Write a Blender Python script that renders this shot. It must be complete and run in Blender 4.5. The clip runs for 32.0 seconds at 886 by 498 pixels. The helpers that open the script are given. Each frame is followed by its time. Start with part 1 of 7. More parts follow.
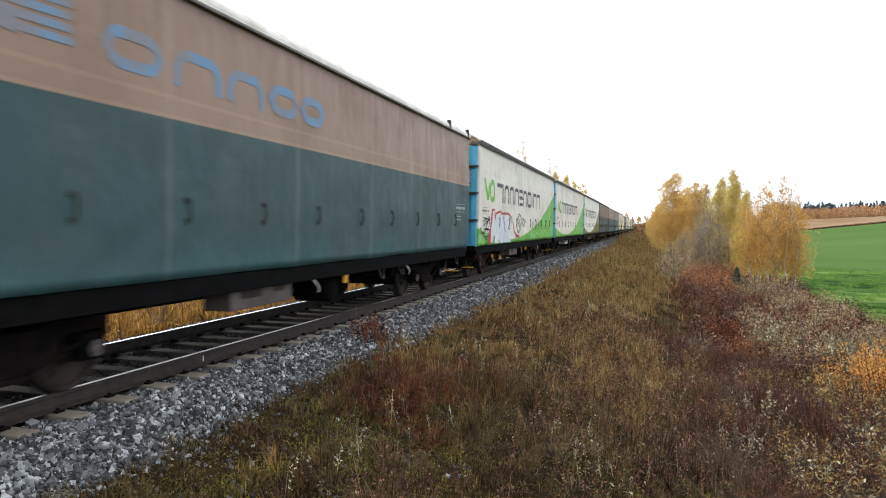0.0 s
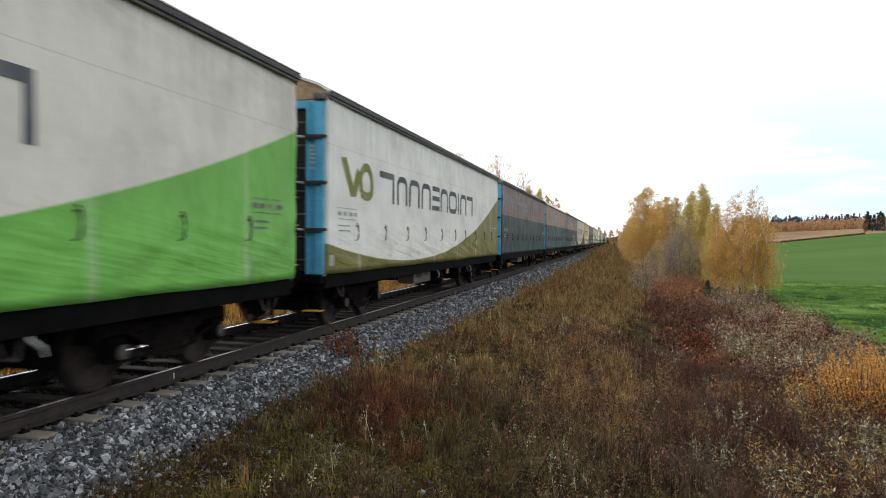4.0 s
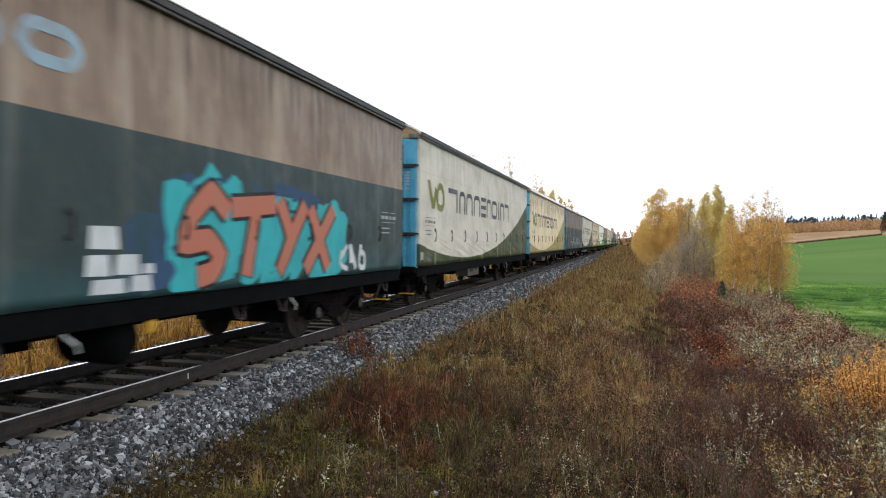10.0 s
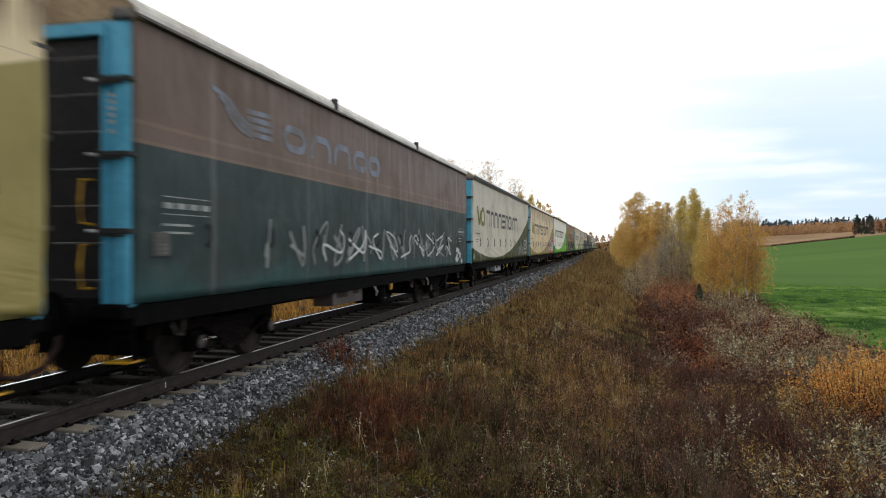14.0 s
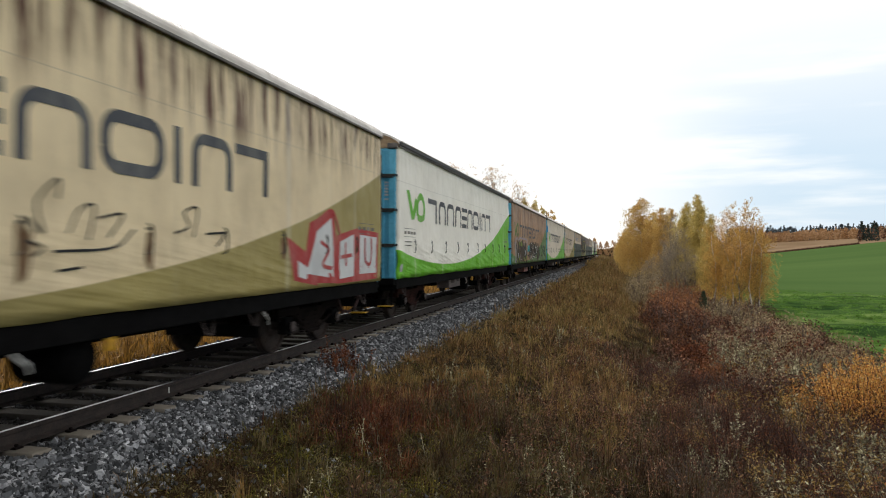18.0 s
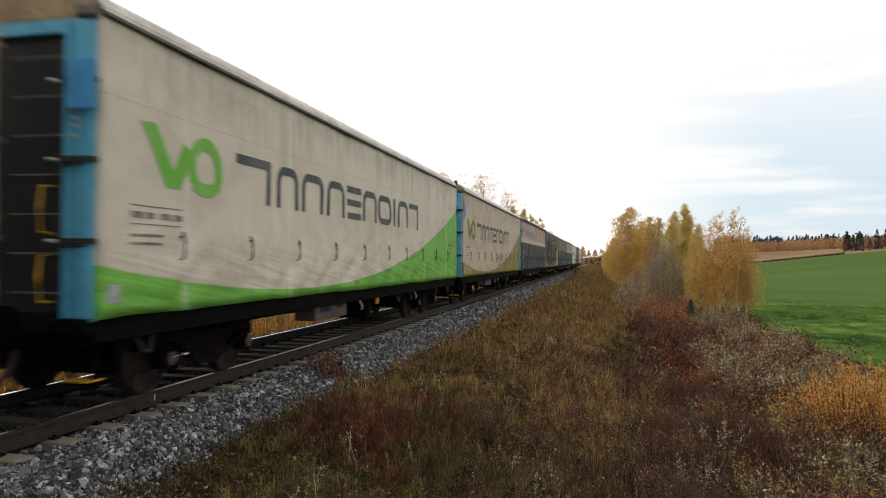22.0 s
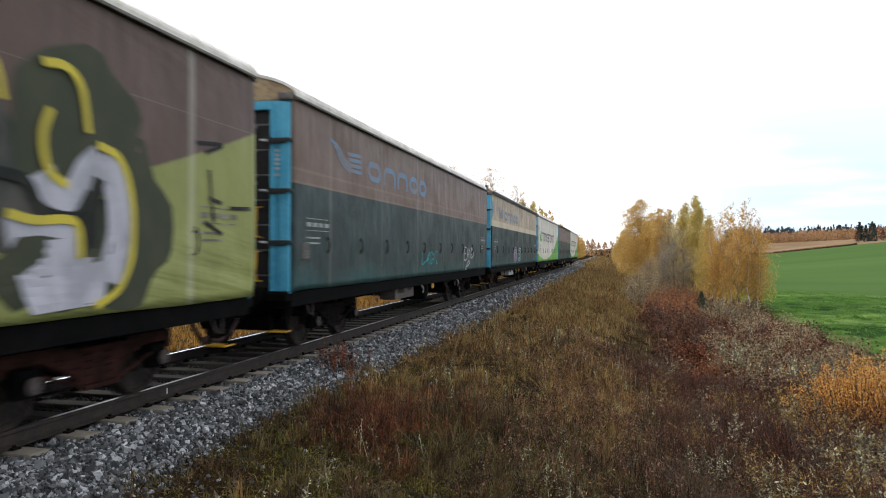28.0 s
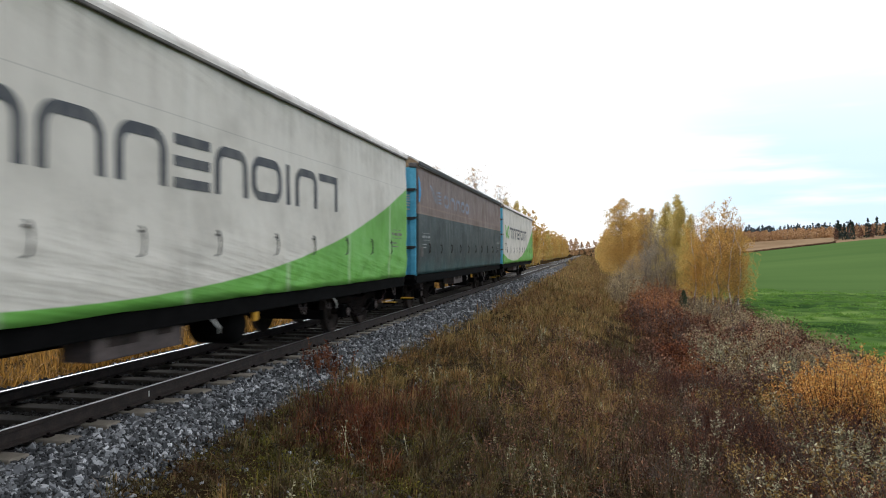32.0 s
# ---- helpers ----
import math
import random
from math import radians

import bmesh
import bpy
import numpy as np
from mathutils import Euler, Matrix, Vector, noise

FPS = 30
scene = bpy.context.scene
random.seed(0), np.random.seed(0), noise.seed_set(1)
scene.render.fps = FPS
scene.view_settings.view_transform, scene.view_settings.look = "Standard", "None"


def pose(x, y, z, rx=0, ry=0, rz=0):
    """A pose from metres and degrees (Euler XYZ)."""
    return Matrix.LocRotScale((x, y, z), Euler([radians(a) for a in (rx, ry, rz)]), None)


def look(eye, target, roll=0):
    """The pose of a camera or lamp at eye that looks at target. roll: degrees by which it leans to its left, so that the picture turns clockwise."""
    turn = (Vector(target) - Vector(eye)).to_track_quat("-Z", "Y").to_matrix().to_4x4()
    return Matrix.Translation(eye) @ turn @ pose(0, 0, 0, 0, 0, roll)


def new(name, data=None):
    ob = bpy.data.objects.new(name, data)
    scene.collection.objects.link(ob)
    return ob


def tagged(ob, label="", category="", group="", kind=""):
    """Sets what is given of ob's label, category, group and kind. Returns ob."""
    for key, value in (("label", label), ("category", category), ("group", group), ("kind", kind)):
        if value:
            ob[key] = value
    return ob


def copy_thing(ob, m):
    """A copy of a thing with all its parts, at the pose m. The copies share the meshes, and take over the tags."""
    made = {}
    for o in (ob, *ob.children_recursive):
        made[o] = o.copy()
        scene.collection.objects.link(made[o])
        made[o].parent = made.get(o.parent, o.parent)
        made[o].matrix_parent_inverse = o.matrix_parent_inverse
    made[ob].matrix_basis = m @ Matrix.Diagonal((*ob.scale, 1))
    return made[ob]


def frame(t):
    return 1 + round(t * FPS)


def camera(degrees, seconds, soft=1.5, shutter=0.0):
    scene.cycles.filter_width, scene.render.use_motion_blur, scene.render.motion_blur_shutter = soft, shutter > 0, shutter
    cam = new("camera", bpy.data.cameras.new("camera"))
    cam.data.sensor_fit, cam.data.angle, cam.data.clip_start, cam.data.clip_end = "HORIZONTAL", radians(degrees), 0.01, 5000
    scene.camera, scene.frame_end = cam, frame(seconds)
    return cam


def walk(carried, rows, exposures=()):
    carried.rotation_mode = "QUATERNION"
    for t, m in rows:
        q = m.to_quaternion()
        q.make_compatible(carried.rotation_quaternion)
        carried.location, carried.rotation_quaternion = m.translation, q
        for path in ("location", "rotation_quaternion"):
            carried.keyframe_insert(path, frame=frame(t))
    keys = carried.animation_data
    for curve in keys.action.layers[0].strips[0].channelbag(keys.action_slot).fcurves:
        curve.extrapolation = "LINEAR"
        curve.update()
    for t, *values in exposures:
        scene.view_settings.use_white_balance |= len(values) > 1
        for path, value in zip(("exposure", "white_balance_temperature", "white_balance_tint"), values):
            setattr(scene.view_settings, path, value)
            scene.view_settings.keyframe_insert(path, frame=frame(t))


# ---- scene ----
# ---- camera and walk ----
EYE = (6.50, 0.0, 1.73)
TURNS = [
    (0, 88.07, -0.70, 15.93),
    (0.5, 88.40, -0.52, 16.20),
    (1, 88.62, -0.57, 17.20),
    (1.5, 88.72, -0.75, 16.33),
    (2, 89.10, -0.72, 15.45),
    (2.5, 89.19, -0.58, 14.82),
    (3, 89.11, -0.48, 14.45),
    (3.5, 89.22, -0.48, 13.84),
    (5.5, 88.94, -1.40, 15.59),
    (6, 89.64, -1.20, 24.16),
    (6.5, 89.98, -0.53, 24.16),
    (7, 88.82, -0.57, 21.40),
    (7.5, 88.69, -1.33, 17.78),
    (8, 89.51, -1.27, 15.86),
    (8.5, 89.78, -0.91, 15.56),
    (9, 90.01, -0.73, 15.49),
    (9.5, 89.77, -1.05, 15.03),
    (10, 89.30, -0.48, 14.87),
    (10.5, 89.72, -0.19, 14.49),
    (11, 89.59, -0.02, 13.64),
    (11.5, 89.64, -0.05, 13.33),
    (12, 89.56, 0.02, 13.11),
    (12.5, 89.52, 0.08, 12.68),
    (13, 89.40, -0.11, 12.71),
    (13.5, 89.59, -0.08, 13.01),
    (15.5, 90.13, -0.19, 13.51),
    (16, 90.52, -0.17, 13.23),
    (16.5, 90.28, -0.17, 12.92),
    (17, 90.27, -0.18, 12.80),
    (17.5, 90.16, -0.37, 13.02),
    (18, 90.20, -0.17, 13.53),
    (18.5, 90.30, -0.28, 13.13),
    (19, 90.68, -0.43, 12.85),
    (19.5, 90.69, -0.51, 12.62),
    (20, 90.55, -0.60, 12.70),
    (20.5, 90.59, -0.49, 13.14),
    (21, 90.82, -0.41, 13.09),
    (21.5, 90.83, -0.54, 12.80),
    (22, 90.81, -0.50, 12.64),
    (22.5, 91.13, -0.31, 12.65),
    (23, 90.96, -0.27, 12.22),
    (23.5, 90.50, -0.14, 12.08),
    (24, 90.25, -0.28, 12.14),
    (24.5, 90.12, -0.08, 12.47),
    (25, 90.31, -0.13, 12.10),
    (25.5, 90.01, -0.09, 12.08),
    (27.5, 89.82, -0.19, 12.75),
    (28, 90.25, -0.17, 13.40),
    (28.5, 90.21, -0.23, 12.78),
    (29, 90.34, -0.31, 12.68),
    (29.5, 90.44, -0.32, 12.56),
    (30, 90.67, -0.16, 12.22),
    (30.5, 90.62, -0.14, 12.29),
    (31, 90.09, -0.07, 12.66),
    (31.5, 90.45, 0.24, 12.48),
    (32, 90.26, 0.12, 12.11),
]
cam = camera(63.2, 32.0, soft=1.0, shutter=0.35)
walk(cam, [(t, pose(*EYE, rx, ry, rz)) for t, rx, ry, rz in TURNS],
     exposures=[(0.0, 0.86, 6240, 9), (1.0, 0.8, 6260, 9), (2.0, 0.4, 6270, 10), (3.5, 0.36, 6280, 10), (5.5, 0.82, 6250, 10), (6.0, 1.22, 6150, 11), (7.0, 1.25, 6100, 8), (8.0, 0.86, 6150, 8), (9.0, 0.92, 6170, 8), (10.0, 0.66, 6180, 9), (11.0, 0.14, 6150, 9), (13.0, 0.12, 6350, 9), (16.0, 0.06, 6500, 9), (19.0, 0.0, 6700, 10), (20.0, -0.03, 6900, 12), (22.0, 0.02, 6900, 11), (24.0, 0.12, 6750, 10), (25.0, 0.22, 6700, 10), (28.0, 0.42, 6200, 9), (30.0, 0.36, 6150, 9), (32.0, 0.27, 6150, 9)])

# ---- sky and sun ----
SUN_AZ, SUN_EL = -35.0, 30.0          # degrees right of the track's direction, above the horizon
world = bpy.data.worlds.new("overcast_sky")
scene.world = world
world.use_nodes = True
wt = world.node_tree
wt.nodes.clear()


def link(nt, sock, value):
    if isinstance(value, bpy.types.NodeSocket):
        nt.links.new(value, sock)
    elif value is not None:
        if isinstance(value, (tuple, list)) and len(value) == 3 and len(sock.default_value) == 4:
            value = (*value, 1.0)
        sock.default_value = value


def n_noise(nt, vec, scale=5.0, detail=4.0, rough=0.55):
    n = nt.nodes.new("ShaderNodeTexNoise")
    link(nt, n.inputs["Vector"], vec)
    n.inputs["Scale"].default_value = scale
    n.inputs["Detail"].default_value = detail
    n.inputs["Roughness"].default_value = rough
    return n.outputs["Fac"]


def n_voronoi(nt, vec, scale=5.0):
    n = nt.nodes.new("ShaderNodeTexVoronoi")
    link(nt, n.inputs["Vector"], vec)
    n.inputs["Scale"].default_value = scale
    return n.outputs["Distance"], n.outputs["Color"]


def n_math(nt, op, a, b=0.0, clamp=False):
    n = nt.nodes.new("ShaderNodeMath")
    n.operation, n.use_clamp = op, clamp
    link(nt, n.inputs[0], a)
    link(nt, n.inputs[1], b)
    return n.outputs[0]


def n_step(nt, value, lo, hi):
    n = nt.nodes.new("ShaderNodeMapRange")
    n.interpolation_type = "SMOOTHSTEP"
    link(nt, n.inputs["Value"], value)
    link(nt, n.inputs["From Min"], lo)
    link(nt, n.inputs["From Max"], hi)
    return n.outputs["Result"]


def n_ramp(nt, fac, stops):
    n = nt.nodes.new("ShaderNodeValToRGB")
    link(nt, n.inputs["Fac"], fac)
    e = n.color_ramp.elements
    while len(e) < len(stops):
        e.new(0.5)
    for item, (at, col) in zip(e, stops):
        item.position, item.color = at, (*col, 1.0)
    return n.outputs["Color"]


def n_mix(nt, fac, a, b, blend="MIX"):
    n = nt.nodes.new("ShaderNodeMix")
    n.data_type, n.blend_type = "RGBA", blend
    link(nt, n.inputs[0], fac)
    link(nt, n.inputs[6], a)
    link(nt, n.inputs[7], b)
    return n.outputs[2]


def n_coord(nt, which="Object", scale=(1, 1, 1), shift=None):
    c = nt.nodes.new("ShaderNodeTexCoord").outputs[which]
    n = nt.nodes.new("ShaderNodeMapping")
    link(nt, n.inputs["Vector"], c)
    n.inputs["Scale"].default_value = scale
    if shift is not None:
        link(nt, n.inputs["Location"], shift)
    return n.outputs["Vector"]


def n_place(nt, scale=(1, 1, 1)):
    n = nt.nodes.new("ShaderNodeMapping")
    link(nt, n.inputs["Vector"], nt.nodes.new("ShaderNodeNewGeometry").outputs["Position"])
    n.inputs["Scale"].default_value = scale
    return n.outputs["Vector"]


def n_xyz(nt, vec):
    n = nt.nodes.new("ShaderNodeSeparateXYZ")
    link(nt, n.inputs[0], vec)
    return n.outputs[0], n.outputs[1], n.outputs[2]


def n_bump(nt, height, strength=0.3, distance=0.02):
    n = nt.nodes.new("ShaderNodeBump")
    n.inputs["Strength"].default_value = strength
    n.inputs["Distance"].default_value = distance
    link(nt, n.inputs["Height"], height)
    return n.outputs["Normal"]


def n_island(nt):
    return nt.nodes.new("ShaderNodeNewGeometry").outputs["Random Per Island"]


def n_object(nt):
    return nt.nodes.new("ShaderNodeObjectInfo").outputs["Random"]


sky = wt.nodes.new("ShaderNodeTexSky")
sky.sky_type, sky.sun_disc = "NISHITA", False
sky.sun_elevation, sky.sun_rotation = radians(SUN_EL), radians(SUN_AZ)
sky_bg = wt.nodes.new("ShaderNodeBackground")
link(wt, sky_bg.inputs["Color"], sky.outputs["Color"])
sky_bg.inputs["Strength"].default_value = 0.10
gen = wt.nodes.new("ShaderNodeTexCoord").outputs["Generated"]
gx, gy, gz = n_xyz(wt, gen)
flat = wt.nodes.new("ShaderNodeMapping")
link(wt, flat.inputs["Vector"], gen)
flat.inputs["Scale"].default_value = (1.6, 1.6, 13.0)
streak = n_noise(wt, flat.outputs["Vector"], 1.7, 5.0, 0.5)
# broken blue-grey streaks low in the sky to the right, closed white cloud elsewhere
low = n_math(wt, "SUBTRACT", 1.0, n_step(wt, gz, 0.05, 0.34), True)
side = n_step(wt, n_math(wt, "DIVIDE", gx, n_math(wt, "MAXIMUM", gy, 0.05)), -0.06, 0.22)
thin = n_math(wt, "MULTIPLY", n_step(wt, streak, 0.28, 0.50), n_math(wt, "MULTIPLY", low, side), True)
cloud = n_mix(wt, thin, (1.0, 1.0, 1.0), (0.54, 0.70, 0.86))
puff = n_noise(wt, flat.outputs["Vector"], 0.8, 3.0, 0.5)
cloud = n_mix(wt, n_math(wt, "MULTIPLY", n_step(wt, puff, 0.45, 0.75), 0.22), cloud, (0.86, 0.90, 0.95))
cloud_bg = wt.nodes.new("ShaderNodeBackground")
link(wt, cloud_bg.inputs["Color"], cloud)
cloud_bg.inputs["Strength"].default_value = 1.12
both = wt.nodes.new("ShaderNodeMixShader")
both.inputs[0].default_value = 0.88
wt.links.new(sky_bg.outputs[0], both.inputs[1])
wt.links.new(cloud_bg.outputs[0], both.inputs[2])
out = wt.nodes.new("ShaderNodeOutputWorld")
wt.links.new(both.outputs[0], out.inputs[0])

sun = new("sun", bpy.data.lights.new("sun", "SUN"))
sun.data.energy, sun.data.angle, sun.data.color = 1.0, radians(18), (1.0, 0.95, 0.88)
sa, se = radians(SUN_AZ), radians(SUN_EL)
sun.matrix_world = look((math.sin(sa) * 50, math.cos(sa) * 50, math.tan(se) * 50), (0, 0, 0))

# ---- materials ----


def material(name, rough=0.7, metal=0.0, spec=0.4):
    m = bpy.data.materials.new(name)
    m.use_nodes = True
    b = m.node_tree.nodes["Principled BSDF"]
    b.inputs["Roughness"].default_value = rough
    b.inputs["Metallic"].default_value = metal
    b.inputs["Specular IOR Level"].default_value = spec
    return m, m.node_tree, b


def plain(name, col, dark=None, rough=0.7, metal=0.0, scale=6.0, bump=0.15, spec=0.4, vary=0.0):
    """A worn one-colour surface: two scales of blotches and a fine relief."""
    m, nt, b = material(name, rough, metal, spec)
    dark = dark or tuple(c * 0.55 for c in col)
    v = n_coord(nt)
    f = n_math(nt, "ADD", n_math(nt, "MULTIPLY", n_noise(nt, v, scale), 0.6), n_math(nt, "MULTIPLY", n_noise(nt, v, scale * 7), 0.4))
    c = n_mix(nt, n_step(nt, f, 0.36, 0.66), dark, col)
    if vary:
        c = n_mix(nt, n_math(nt, "MULTIPLY", n_object(nt), vary), c, dark)
    link(nt, b.inputs["Base Color"], c)
    if bump:
        link(nt, b.inputs["Normal"], n_bump(nt, n_noise(nt, v, scale * 12), bump, 0.01))
    return m


def curtain_material(name, upper, lower, mode, base=1.2, rise=0.0125, stain=(0.10, 0.05, 0.03), amount=0.4, line=None, band=None, grime=0.3, pale=None, fold=0.5, mottle=0.0, mottle_col=(0.2, 0.13, 0.1), clear=0.0):
    """Tarpaulin: an upper and a lower colour that meet in a straight band or a rising sweep, with run-down stains and grime."""
    m, nt, b = material(name, 0.6, 0.0, 0.18)
    oi = nt.nodes.new("ShaderNodeObjectInfo").outputs["Random"]
    cx = nt.nodes.new("ShaderNodeCombineXYZ")
    link(nt, cx.inputs[1], n_math(nt, "MULTIPLY", oi, 60.0))
    v = n_coord(nt)
    vs = n_coord(nt, "Object", (0.0, 1.0, 0.10), cx.outputs[0])
    vb = n_coord(nt, "Object", (0.6, 0.6, 0.9), cx.outputs[0])
    _, y, z = n_xyz(nt, v)
    if mode == "sweep":
        d = n_math(nt, "ADD", y, 3.6)
        edge = n_math(nt, "ADD", n_math(nt, "MULTIPLY", n_math(nt, "MULTIPLY", d, d), rise), base)
    else:
        edge = base
    up = n_step(nt, n_math(nt, "SUBTRACT", z, edge), -0.012, 0.012)
    col = n_mix(nt, up, lower, upper)
    if band:
        inb = n_math(nt, "MULTIPLY", up, n_math(nt, "SUBTRACT", 1.0, n_step(nt, z, base + band[1] - 0.01, base + band[1] + 0.01)))
        col = n_mix(nt, inb, col, band[0])
    if line:
        inl = n_math(nt, "MULTIPLY", n_step(nt, z, base + 0.20, base + 0.215), n_math(nt, "SUBTRACT", 1.0, n_step(nt, z, base + 0.245, base + 0.26)))
        inl2 = n_math(nt, "MULTIPLY", up, n_math(nt, "SUBTRACT", 1.0, n_step(nt, z, base + 0.03, base + 0.05)))
        col = n_mix(nt, n_math(nt, "MULTIPLY", n_math(nt, "ADD", inl, inl2, True), 0.75), col, line)
    # run-down stains from the roof edge and large blotches
    runs = n_step(nt, n_noise(nt, vs, 5.0, 7.0, 0.68), 0.44, 0.64)
    fade = n_step(nt, n_math(nt, "ADD", z, n_math(nt, "MULTIPLY", n_noise(nt, vs, 1.4, 3.0), 1.2)), 3.55, 4.65)
    strong = n_math(nt, "MULTIPLY", n_math(nt, "MULTIPLY", runs, fade), amount * 1.5, True)
    weak = n_math(nt, "MULTIPLY", n_math(nt, "MULTIPLY", n_step(nt, n_noise(nt, vs, 1.3, 5.0, 0.6), 0.42, 0.68), up), amount * 0.32, True)
    col = n_mix(nt, weak, col, n_mix(nt, 0.5, upper, stain))
    col = n_mix(nt, strong, col, stain)
    if mottle:
        cell = n_coord(nt, "Object", (0.0, 1.0, 0.16), cx.outputs[0])
        worn = n_step(nt, n_noise(nt, cell, 0.75, 4.0, 0.62), 0.37, 0.47)
        fine = n_step(nt, n_noise(nt, n_coord(nt, "Object", (1.0, 1.0, 0.45), cx.outputs[0]), 2.6, 6.0, 0.66), 0.40, 0.60)
        col = n_mix(nt, n_math(nt, "MULTIPLY", n_math(nt, "MULTIPLY", worn, n_step(nt, z, base + clear - 0.02, base + clear + 0.02) if clear else up), n_math(nt, "ADD", n_math(nt, "MULTIPLY", fine, 0.5), 0.45 * mottle)), col, mottle_col)
    if pale:
        rain = n_math(nt, "MULTIPLY", n_step(nt, n_noise(nt, vs, 2.3, 5.0, 0.55), 0.57, 0.72), n_math(nt, "ADD", n_math(nt, "MULTIPLY", up, 0.42), 0.10))
        col = n_mix(nt, rain, col, pale)
    if mode == "sweep":
        hem = n_math(nt, "MULTIPLY", n_step(nt, z, 3.372, 3.378), n_math(nt, "SUBTRACT", 1.0, n_step(nt, z, 3.386, 3.392)))
        col = n_mix(nt, n_math(nt, "MULTIPLY", hem, 0.28), col, (0.25, 0.23, 0.20))
    if mode == "band":
        # a teal cast towards the hem and faint rubbed patches over the green
        hemz = n_math(nt, "SUBTRACT", 1.0, n_step(nt, n_math(nt, "ADD", z, n_math(nt, "MULTIPLY", n_noise(nt, vb, 1.6, 5.0), 0.9)), 1.55, 2.05))
        col = n_mix(nt, n_math(nt, "MULTIPLY", hemz, 0.50), col, (0.040, 0.118, 0.124))
        rub = n_math(nt, "MULTIPLY", n_step(nt, n_noise(nt, n_coord(nt, "Object", (0.5, 0.5, 0.9), cx.outputs[0]), 2.1, 7.0, 0.7), 0.50, 0.70), 0.22)
        col = n_mix(nt, rub, col, n_mix(nt, 0.35, col, (0.30, 0.30, 0.28)))
    blot = n_step(nt, n_noise(nt, vb, 1.1, 6.0, 0.6), 0.42, 0.72)
    col = n_mix(nt, n_math(nt, "MULTIPLY", blot, grime), col, n_mix(nt, 0.6, col, (0.10, 0.09, 0.075)))
    # pale welded strips where the cloth panels overlap
    weld = n_math(nt, "SUBTRACT", 1.0, n_step(nt, n_math(nt, "ABSOLUTE", n_math(nt, "SUBTRACT", n_math(nt, "FRACT", n_math(nt, "MULTIPLY", n_math(nt, "ADD", y, 6.0), 0.34)), 0.5)), 0.010, 0.032))
    col = n_mix(nt, n_math(nt, "MULTIPLY", weld, n_math(nt, "MULTIPLY", n_step(nt, n_noise(nt, vs, 0.7, 3.0), 0.30, 0.62), 0.55 if mode == "sweep" else 0.13)), col, n_mix(nt, 0.5, col, (0.84, 0.80, 0.73)))
    seams = n_step(nt, n_math(nt, "ABSOLUTE", n_math(nt, "SUBTRACT", n_math(nt, "FRACT", n_math(nt, "MULTIPLY", n_math(nt, "ADD", y, 6.0), 0.34)), 0.5)), 0.0, 0.004)
    col = n_mix(nt, seams, n_mix(nt, 0.25, col, (0.30, 0.27, 0.22)), col)
    link(nt, b.inputs["Base Color"], col)
    link(nt, b.inputs["Roughness"], n_math(nt, "ADD", n_math(nt, "MULTIPLY", blot, 0.2), 0.48))
    relief = n_noise(nt, n_coord(nt, "Object", (1, 1, 0.6)), 2.2, 5.0)
    if mode == "sweep":
        # slanting creases above the hem and below the roof edge
        sl = nt.nodes.new("ShaderNodeCombineXYZ")
        link(nt, sl.inputs[0], n_math(nt, "ADD", n_math(nt, "MULTIPLY", z, 2.6), n_math(nt, "MULTIPLY", y, 0.42)))
        link(nt, sl.inputs[1], n_math(nt, "ADD", n_math(nt, "MULTIPLY", y, 0.22), n_math(nt, "MULTIPLY", oi, 40.0)))
        creases = n_noise(nt, sl.outputs[0], 1.5, 3.0, 0.5)
        low = n_math(nt, "ADD", n_math(nt, "SUBTRACT", 1.0, n_step(nt, z, 1.35, 2.3)), n_math(nt, "MULTIPLY", n_step(nt, z, 3.7, 4.15), 0.5))
        relief = n_math(nt, "ADD", relief, n_math(nt, "MULTIPLY", n_math(nt, "MULTIPLY", creases, low), 1.5))
    link(nt, b.inputs["Normal"], n_bump(nt, relief, fold, 0.08))
    return m


def paint_on(name, col, worn, amount=0.35):
    """Paint on the tarpaulin, patchily worn to the colour beneath."""
    m, nt, b = material(name, 0.7, 0.0, 0.15)
    v = n_coord(nt, "Object", (1, 1, 0.6))
    f = n_math(nt, "MULTIPLY", n_step(nt, n_noise(nt, v, 3.0, 6.0, 0.65), 0.42, 0.62), amount)
    link(nt, b.inputs["Base Color"], n_mix(nt, f, col, worn))
    return m


